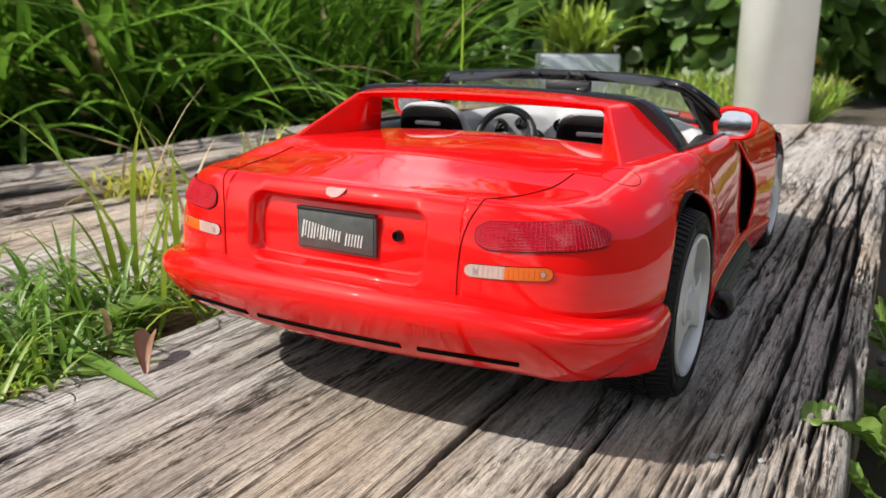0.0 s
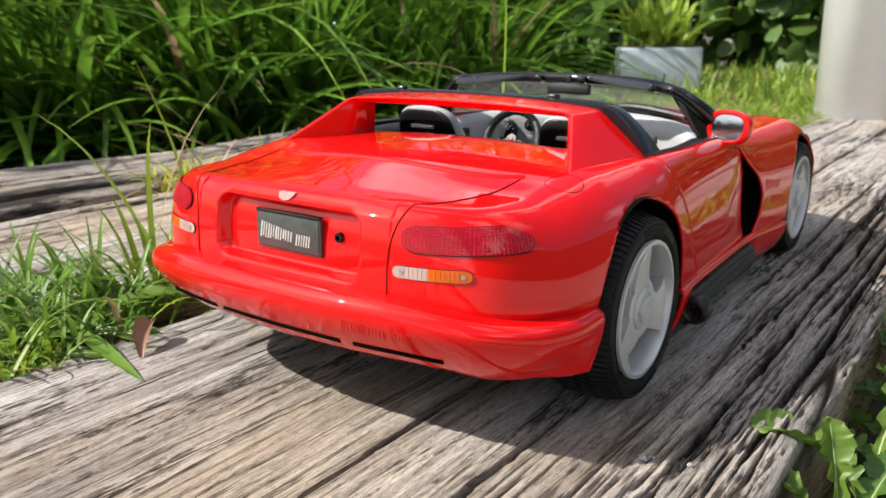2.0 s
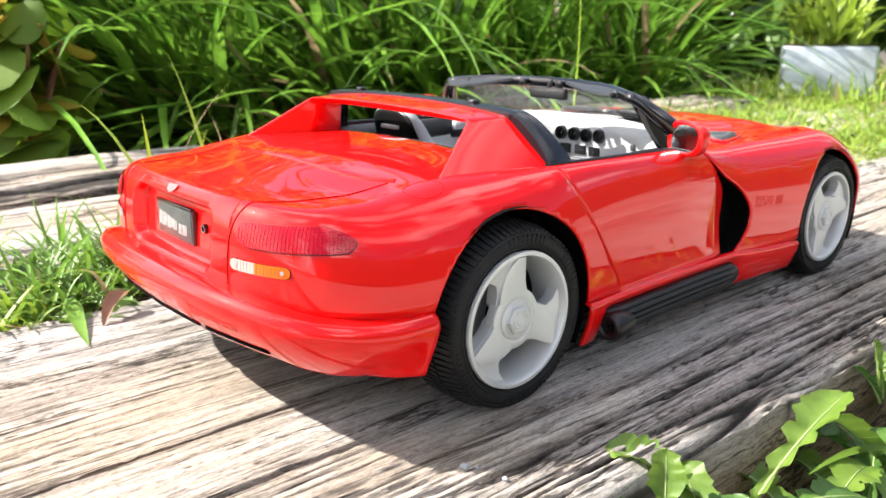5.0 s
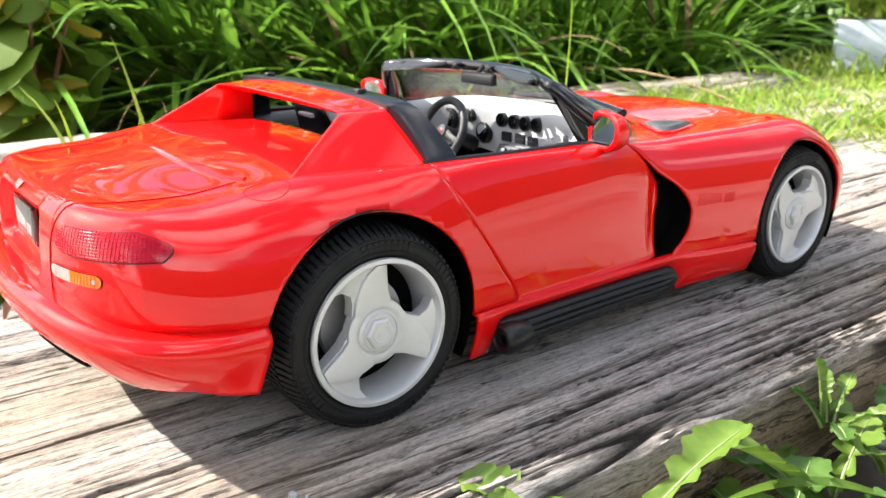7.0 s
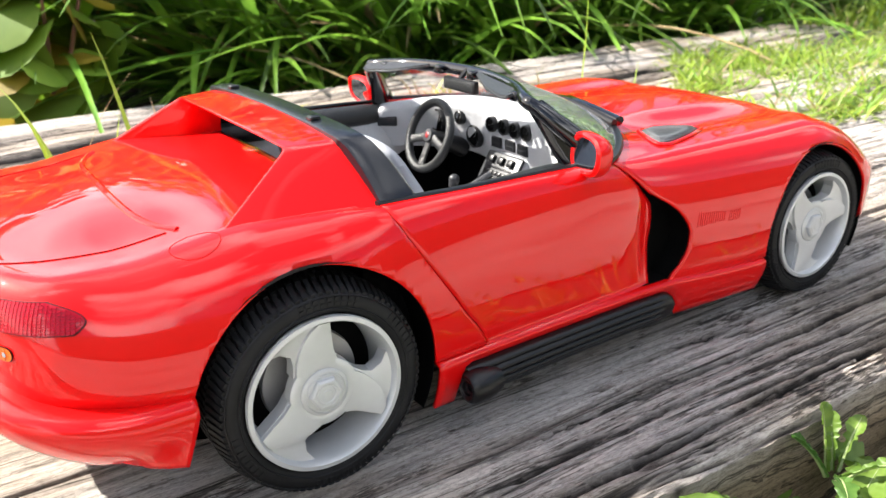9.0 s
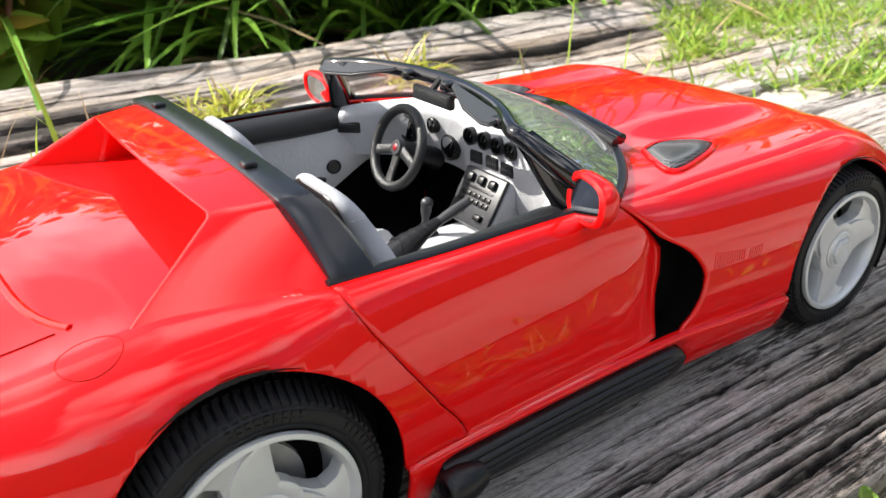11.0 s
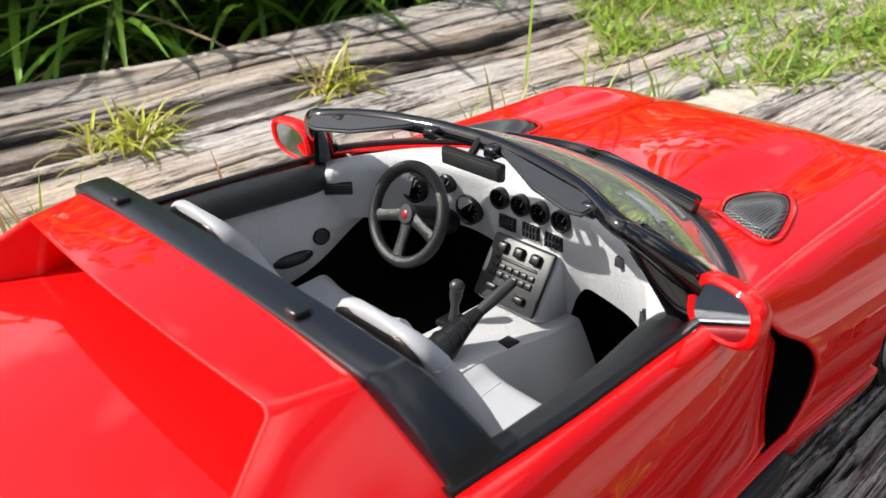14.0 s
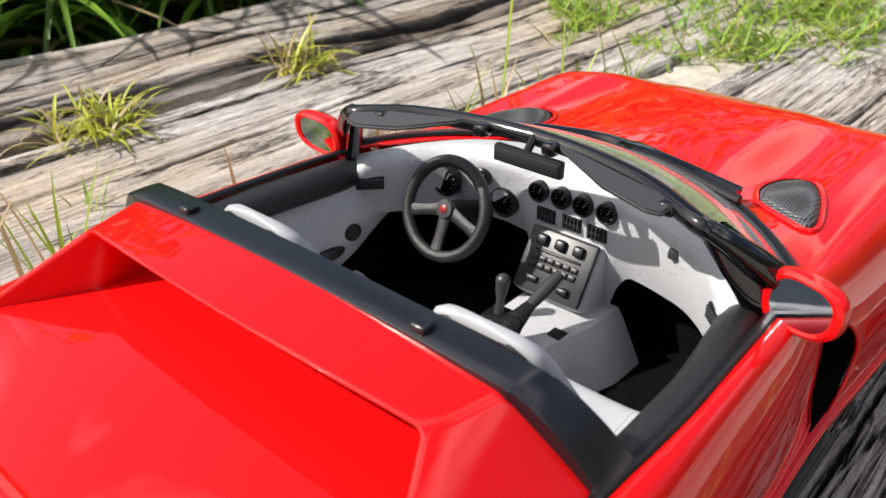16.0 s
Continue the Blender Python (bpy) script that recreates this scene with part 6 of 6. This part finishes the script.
tuft("grass_tuft", -207, 92, 2, 190, 26, 1.6, 15, YELLOWISH, "bright yellow-green grass tuft in a sleeper joint", dry=0.2, lean=(2, 72), droop=(50, 160), group="tufts in the joints")
tuft("grass_tuft", -209, 190, 3, 90, 30, 1.6, 11, YELLOWISH, "small pale green tuft in a sleeper joint", dry=0.35, lean=(5, 85), droop=(40, 130), group="tufts in the joints")
for cx, cy, n, ln in ((-78, 60, 8, 40), (-80, 160, 16, 40), (-80, 200, 10, 42), (-82, 245, 14, 32), (-118, 150, 10, 18), (-76, 20, 14, 45), (-84, 100, 8, 30), (-150, 60, 5, 22), (-76, 130, 8, 48)):
    tuft("grass_tuft", cx, cy, 0, n, ln, 1.3, 6, LAWN, "thin sparse grass in a sleeper gap", lean=(60, 88), droop=(5, 60), group="tufts in the joints")
# the tall single stalk behind the car
v, f = [], []
blade(v, f, (-100, 190, 2), radians(60), radians(84), 105, 2.2, radians(-12), 10)
plant("grass_stalk", v, f, LAWN, "single tall grass stalk by the sleeper", "grass")

# weeds in the gap beside the car's tail
for cx, cy, n, ln in ((-76, -46, 60, 25), (-88, -25, 60, 28), (-98, -52, 60, 26), (-112, -36, 50, 28), (-80, -5, 40, 36), (-70, -64, 40, 18), (-120, -64, 50, 24), (-140, -70, 40, 26)):
    tuft("grass_tuft", cx, cy, 0, int(n * 1.5), ln, 1.5, 13, WEED if n > 45 else LAWN, "mixed green grass growing in the gap", dry=0.05, lean=(12, 80), droop=(20, 120), group="grass in the gap")
for cx, cy, n, ln, he in ((-92, 6, 5, 62, 0), (-100, 26, 8, 50, 0), (-84, -14, 5, 58, 0), (-98, -8, 5, 50, 0)):
    tuft("grass_tuft", cx, cy, 2, n, ln, 1.7, 7, LAWN, "tall loose grass blades beside the car", lean=(62, 88), droop=(5, 70), dry=0.1, group="grass in the gap")


def leaf_width(t, seed):
    """Half-width share of a dandelion leaf: narrow stalk, backward teeth, a broad arrow-shaped end."""
    if t > 0.64:
        k = (t - 0.64) / 0.36
        end = (0.42 + 0.58 * min(1.0, k * 5)) * math.sqrt(max(0.0, 1 - k ** 2.2))
        return end * (1 - 0.22 * ((k * 4 + seed) % 1.0))
    ph = (t / 0.64 * 3.4 + 0.2 * seed) % 1.0
    lobe = 1.0 - 0.95 * ph if ph > 0.1 else 0.1 + 9.0 * ph
    env = 0.10 + 0.74 * (t / 0.64) ** 1.2
    return env * (0.16 + 0.84 * lobe)


def lobed_leaf(v, f, root, heading, rise, length, width, droop, n=64):
    """A dandelion leaf: toothed edge, sunk midrib, wavy blade, arching."""
    x, y, z = root
    base = len(v)
    seed = abs(root[0] * 1.7 + heading * 3.1 + length * 0.37) % 1.0
    for i in range(n + 1):
        t = i / n
        sx, sy = -math.sin(heading), math.cos(heading)
        for k in (-1, -0.66, -0.33, 0, 0.33, 0.66, 1):
            w = width * leaf_width(t, seed + (0.37 if k > 0 else 0.0)) + 0.35
            back = -0.20 * width * abs(k) ** 1.5 * (1.0 if t < 0.9 else 0.3)
            rip = 0.10 * width * abs(k) * noise.noise(Vector((t * 7, k * 1.3, seed * 20))) * 1.6
            vein = 0.018 * width * math.sin(t * 60 - abs(k) * 9) * min(1.0, abs(k) * 2)
            v.append((x + sx * w / 2 * k + math.cos(heading) * back, y + sy * w / 2 * k + math.sin(heading) * back, z + 0.16 * w * abs(k) ** 1.4 + rip + vein))
        st = length / n
        x += math.cos(heading) * math.cos(rise) * st
        y += math.sin(heading) * math.cos(rise) * st
        z += math.sin(rise) * st
        rise -= droop / n
    for i in range(n):
        for j in range(6):
            k = base + 7 * i + j
            f.append((k, k + 1, k + 8, k + 7))


def dandelion(cx, cy, cz, leaves, label):
    top = new("dandelion")
    top.location = (cx * MM, cy * MM, cz * MM)
    tagged(top, label, "weed", group="dandelions by the sleeper")
    for number, (heading, rise, length, width, droop) in enumerate(leaves):
        v, f = [], []
        lobed_leaf(v, f, (2 * math.cos(radians(heading)), 2 * math.sin(radians(heading)), 0), radians(heading), radians(rise), length, width, radians(droop))
        ob = plant("leaf", v, f, SHADED_LEAF if number % 3 == 1 else DANDELION, "toothed green dandelion leaf", "", parent=top)
        tube_pts = [Vector(v[7 * i + 3]) + Vector((0, 0, 0.1)) for i in range(0, 61, 6)]
        part("midrib", bm_of(*tube(tube_pts, [0.42 - 0.035 * i for i in range(len(tube_pts))], 5)), material_rib, ob)


material_rib = material("leaf_rib", (0.24, 0.30, 0.12), 0.5, vary=0.1)
WEEDS = "dandelion with jagged bright green leaves against the sleeper"
dandelion(92, 16, -13, [(84, 44, 36, 9.5, 30), (62, 24, 26, 9, 40), (215, 50, 26, 11, 40), (20, 40, 26, 10, 60)], WEEDS)
dandelion(92, -6, -15, [(130, 78, 22, 7, 14), (70, 62, 20, 8, 40), (-20, 50, 20, 7, 50), (190, 60, 17, 7, 30)], WEEDS)
dandelion(96, -28, -18, [(150, 66, 20, 7, 30), (95, 60, 19, 7, 40), (40, 46, 20, 8, 50), (-60, 50, 20, 8, 40), (-150, 66, 18, 7, 30)], WEEDS)
dandelion(98, 4, -20, [(150, 60, 24, 9, 35), (60, 52, 22, 9, 50), (-30, 44, 22, 8, 50), (-110, 50, 22, 8, 40)], WEEDS)
dandelion(96, 80, -26, [(-102, 52, 38, 12, 26), (-140, 44, 28, 12, 40), (-70, 40, 30, 12, 50), (170, 40, 24, 12, 50), (30, 40, 28, 12, 50), (100, 56, 24, 11, 40)], WEEDS)
dandelion(99, 58, -28, [(170, 40, 24, 12, 40), (110, 48, 26, 12, 40), (-90, 40, 28, 12, 50), (20, 40, 26, 11, 50)], WEEDS)
dandelion(88, 92, -14, [(180, 84, 15, 4, 10), (240, 66, 13, 4.5, 30), (100, 66, 13, 4, 40), (30, 48, 14, 5, 40), (-50, 50, 14, 5, 60), (140, 75, 12, 3.5, 20)], "small upright weed sprouting beside the sleeper")
dandelion(95, 108, -28, [(200, 62, 22, 10, 40), (120, 58, 22, 9, 40), (-80, 55, 26, 10, 40), (-130, 62, 24, 10, 30), (20, 50, 24, 9, 40)], WEEDS)
dandelion(99, 34, -22, [(95, 44, 27, 11, 60), (30, 40, 26, 11, 60), (-70, 46, 26, 11, 60), (170, 40, 24, 11, 40)], WEEDS)
v, f = [], []
blade(v, f, (104, 88, -22), radians(-112), radians(24), 46, 3.6, radians(42), 12, 0.3, 0.2)
plant("grass_strand", v, f, DANDELION, "long light green grass blade among dandelion leaves", "grass")
dandelion(-82, -44, -4, [(-30, 30, 32, 11, 60), (-80, 25, 28, 10, 50), (20, 40, 30, 10, 70), (70, 45, 34, 11, 60), (180, 40, 34, 11, 60)], "flat broad-leaved weed in the grassy gap")
dandelion(-72, -60, -2, [(-10, 22, 22, 9, 40), (-70, 30, 20, 9, 50), (40, 35, 22, 9, 60), (110, 40, 22, 9, 60)], "flat broad-leaved weed in the grassy gap")
dandelion(-100, -44, -2, [(-40, 30, 24, 10, 50), (-110, 25, 24, 10, 50), (30, 30, 26, 10, 60), (90, 45, 26, 10, 60), (200, 30, 24, 9, 50)], "flat broad-leaved weed in the grassy gap")
# fallen blade and withered leaf at the sleeper's edge
v, f = [], []
blade(v, f, (-70, -46, 3.5), radians(-14), radians(-2), 34, 4.2, radians(3), 10, 0.2, 0.1)
plant("fallen_blade", v, f, WEED, "long pale fallen blade on the sleeper", "grass")
v, f = [], []
blade(v, f, (-56, -36, 6.0), radians(-60), radians(-10), 14, 4.4, radians(40), 8, 0.6, 0.5)
plant("withered_leaf", v, f, RUST, "curled reddish brown dry leaf", "leaf")


# lawn that has grown over the sleepers beyond the car
def lawn(name, region, count, length, width, label, mats=(LAWN, WEED, STRAW), seed=3, rise=(35, 88)):
    r2 = random.Random(seed)
    sets = [([], []) for _ in mats]
    for _ in range(count):
        x, y, z = region(r2)
        k = r2.random()
        s = sets[0 if k < 0.66 else 1 if k < 0.92 else 2]
        blade(*s, (x, y, z), r2.uniform(0, 6.28), radians(r2.uniform(*rise)), length * r2.uniform(0.4, 1.15), width * r2.uniform(0.6, 1.3), radians(r2.uniform(15, 110)), 5, 0.25, r2.uniform(-0.3, 0.3))
    for s, m in zip(sets, mats):
        if s[0]:
            tagged(mesh_object(name, *s, m), label, "grass", kind="stuff")


def patch(r):
    while True:
        x, y = r.uniform(-270, -30), r.uniform(265, 760)
        edge = 285 + 60 * max(0.0, (x + 110) / 80) - 25 * noise.noise(Vector((x * 0.02, y * 0.02, 1)))
        if noise.noise(Vector((x * 0.035, y * 0.03, 5))) < -0.12 + 0.3 * r.random() - 0.3 * min(1.0, max(0.0, (y - 330) / 120)):
            continue
        if y > edge + (35 if x < -150 else 0) + max(0, -150 - x) * 0.9:
            return x, y, 0.5


lawn("grass", patch, 10000, 20, 1.4, "matted yellow-green grass grown over the sleepers", rise=(2, 55))
lawn("grass", lambda r: (r.uniform(-330, 20), r.uniform(640, 1100), -8), 3500, 40, 3.0, "green grass beyond the sleepers", seed=5)
lawn("grass", lambda r: (r.uniform(90, 128), r.uniform(300, 900), -33), 1100, 26, 2.2, "green grass beside the sleepers", seed=6)
lawn("grass", lambda r: (r.uniform(88, 150), r.uniform(-60, 250), -33), 300, 12, 1.5, "sparse low grass on the gravel", seed=8)


# round-leaved shrub
def round_leaf(v, f, c, normal, size):
    n = Vector(normal).normalized()
    a = n.orthogonal().normalized()
    b = n.cross(a)
    base = len(v)
    v.append(tuple(c))
    m = 12
    for i in range(m):
        t = 2 * math.pi * i / m
        r = size * (1 + 0.12 * math.cos(t) + 0.04 * math.cos(3 * t))
        v.append(tuple(Vector(c) + a * (r * math.cos(t)) + b * (r * 0.85 * math.sin(t)) - n * (0.22 * size * abs(math.sin(t)))))
    for i in range(m):
        f.append((base, base + 1 + i, base + 1 + (i + 1) % m))


def shrub(name, cx, cy, cz, rx, ry, rz, count, size, mat, label, yellow=0.0, seed=1):
    r2 = random.Random(seed)
    top = new(name)
    top.location = (cx * MM, cy * MM, cz * MM)
    tagged(top, label, "shrub")
    v, f, yv, yf = [], [], [], []
    for _ in range(count):
        d = Vector((r2.gauss(0, 1), r2.gauss(0, 1), r2.gauss(0, 1))).normalized() * (r2.random() ** 0.4)
        c = Vector((d.x * rx, d.y * ry, rz + d.z * rz))
        nrm = Vector((d.x + r2.gauss(0, 0.5), d.y + r2.gauss(0, 0.5), d.z + 0.6 + r2.gauss(0, 0.4)))
        round_leaf(*((yv, yf) if r2.random() < yellow else (v, f)), c, nrm, size * r2.uniform(0.6, 1.2))
    plant("foliage", v, f, mat, "", "", parent=top)
    if yv:
        plant("yellow_foliage", yv, yf, YELLOW, "yellowing leaves", "", parent=top)
    for k in range(7):
        a = 6.28 * k / 7
        pts = spline([(0, 0, 0), (rx * 0.25 * math.cos(a), ry * 0.25 * math.sin(a), rz * 0.7), (rx * 0.7 * math.cos(a), ry * 0.7 * math.sin(a), rz * 1.5)], 4)
        part("stem", bm_of(*tube(pts, [3.0 - 0.25 * i for i in range(len(pts))], 6)), STEM, top)


shrub("round_leaf_shrub", -388, 30, -34, 42, 40, 66, 60, 21, ROUND, "shrub with round green and yellowing leaves", 0.22, 4)
shrub("round_leaf_shrub", -545, 20, -34, 90, 100, 110, 150, 20, ROUND, "shrub with round green and yellowing leaves", 0.06, 5)
# the last five stand out of view, added to darken the paint's reflections
for k, (cx, cy, rx, ry, rz) in enumerate(((-900, 300, 260, 260, 260), (-950, 800, 300, 260, 280), (-600, 1150, 280, 200, 220), (-200, 1300, 260, 180, 200), (150, 1500, 260, 200, 220), (500, 1500, 300, 240, 260), (-900, -100, 260, 260, 250), (-1300, 500, 400, 400, 420), (-700, 1700, 500, 300, 420), (200, 2200, 600, 300, 420), (800, 2000, 500, 400, 420), (2600, -400, 500, 500, 620), (2800, 700, 600, 500, 760), (2500, 1700, 600, 500, 560), (2700, -1500, 500, 500, 500), (600, -2400, 600, 500, 620))):
    shrub("garden_shrub", cx, cy, -60, rx, ry, rz, 1500 if cx < 1500 else 800, 21 if cx < 1500 else 34, BUSH if cx < 1500 else UNSEEN_LEAF, "dense dark green garden shrub, the outermost ones added unseen", 0.01, 20 + k)

# ---- post, planter ----
POST = material("white_post", (0.82, 0.83, 0.84), 0.5, vary=0.08, scale=12, bump=0.15, bump_scale=120)
v, f = lathe([(-40, 0.1), (-40, 31), (900, 31), (900, 0.1)], 40, "z")
tagged(mesh_object("post", [(x - 14, y + 612, z) for x, y, z in v], f, POST), "smooth white round post at the sleeper's end", "post")
ZINC = material("galvanised", (0.36, 0.41, 0.46), 0.4, metal=0.5, second=(0.55, 0.6, 0.65), scale=35, bump=0.25, bump_scale=40)
planter = new("planter")
planter.location = (-0.236, 0.745, -0.008)
planter.scale = (0.8, 0.8, 0.78)
planter.rotation_euler = (0, 0, radians(30))
tagged(planter, "galvanised metal planter box filled with leafy plants", "planter")
part("planter_box", box_bm(-54, 54, -30, 30, -40, 78, 4, 3), ZINC, planter, "crumpled galvanised sides")
part("planter_soil", box_bm(-49, 49, -25, 25, 70, 80, 2), SOIL, planter)
v, f = [], []
for _ in range(90):
    blade(v, f, (rng.uniform(-45, 45), rng.uniform(-22, 22), 78), rng.uniform(0, 6.28), radians(rng.uniform(40, 85)), rng.uniform(40, 110), rng.uniform(6, 13), radians(rng.uniform(20, 100)), 6)
plant("planter_foliage", v, f, LAWN, "light green leaves", "", parent=planter)

# gravel beyond the sleeper's right side; its unseen width is added for bounce
GRAVEL = material("gravel", (0.16, 0.15, 0.13), 0.9, second=(0.52, 0.50, 0.46), scale=9, bump=1.0, bump_scale=260)
v, f = sheet(lambda x, y: (x, y, -31.0), [140, 1000, 2200], [-3000, 0, 4000])
tagged(mesh_object("bounce_gravel", v, f, GRAVEL), "grey gravel beside the sleepers, widened unseen for bounced light", "path", kind="structure")


# sand and litter that fill the joint between the sleepers
SAND = material("sandy_litter", (0.26, 0.23, 0.19), 0.95, second=(0.50, 0.45, 0.38), scale=130, bump=0.9, bump_scale=500)
v, f = sheet(lambda x, y: (x, y, -3.5 + 3.0 * smooth01((y - 40) / 60) + 1.6 * nz(x * 0.06, y * 0.04, 61.0) + 0.6 * nz(x * 0.3, y * 0.3, 62.0)), steps(-96, -62, 18), steps(30, 640, 160))
tagged(mesh_object("sand", v, f, SAND), "pale sandy litter filling the joint between two sleepers", "sand", kind="stuff")


# pale pebbles on the sleeper
PEBBLE = material("pebble", (0.16, 0.17, 0.18), 0.85, second=(0.42, 0.44, 0.45), scale=500, bump=0.4, bump_scale=700)
for k, (x, y, r) in enumerate(((42, -30, 0.5), (61, -22, 0.8), (71, -17, 0.8), (68.5, -19.5, 0.5), (62.5, -20.5, 0.4), (88, 118, 2.6), (91, 112, 2.0))):
    bm = bmesh.new()
    bmesh.ops.create_icosphere(bm, subdivisions=2, radius=r)
    z0 = 0.5 - timber_depth(x, y)[0] + 0.014 * (45 - x) if x < 80 else -28
    for q in bm.verts:
        q.co += q.co.normalized() * 0.35 * r * noise.noise(q.co * (0.9 / r) + Vector((k * 3, 0, 0)))
        q.co.z *= 0.7
        q.co += Vector((x, y, z0 + 0.5 * r))
    tagged(part("pebble", bm, PEBBLE, None), "small pale stone crumb on the weathered sleeper", "pebble", group="stone crumbs")
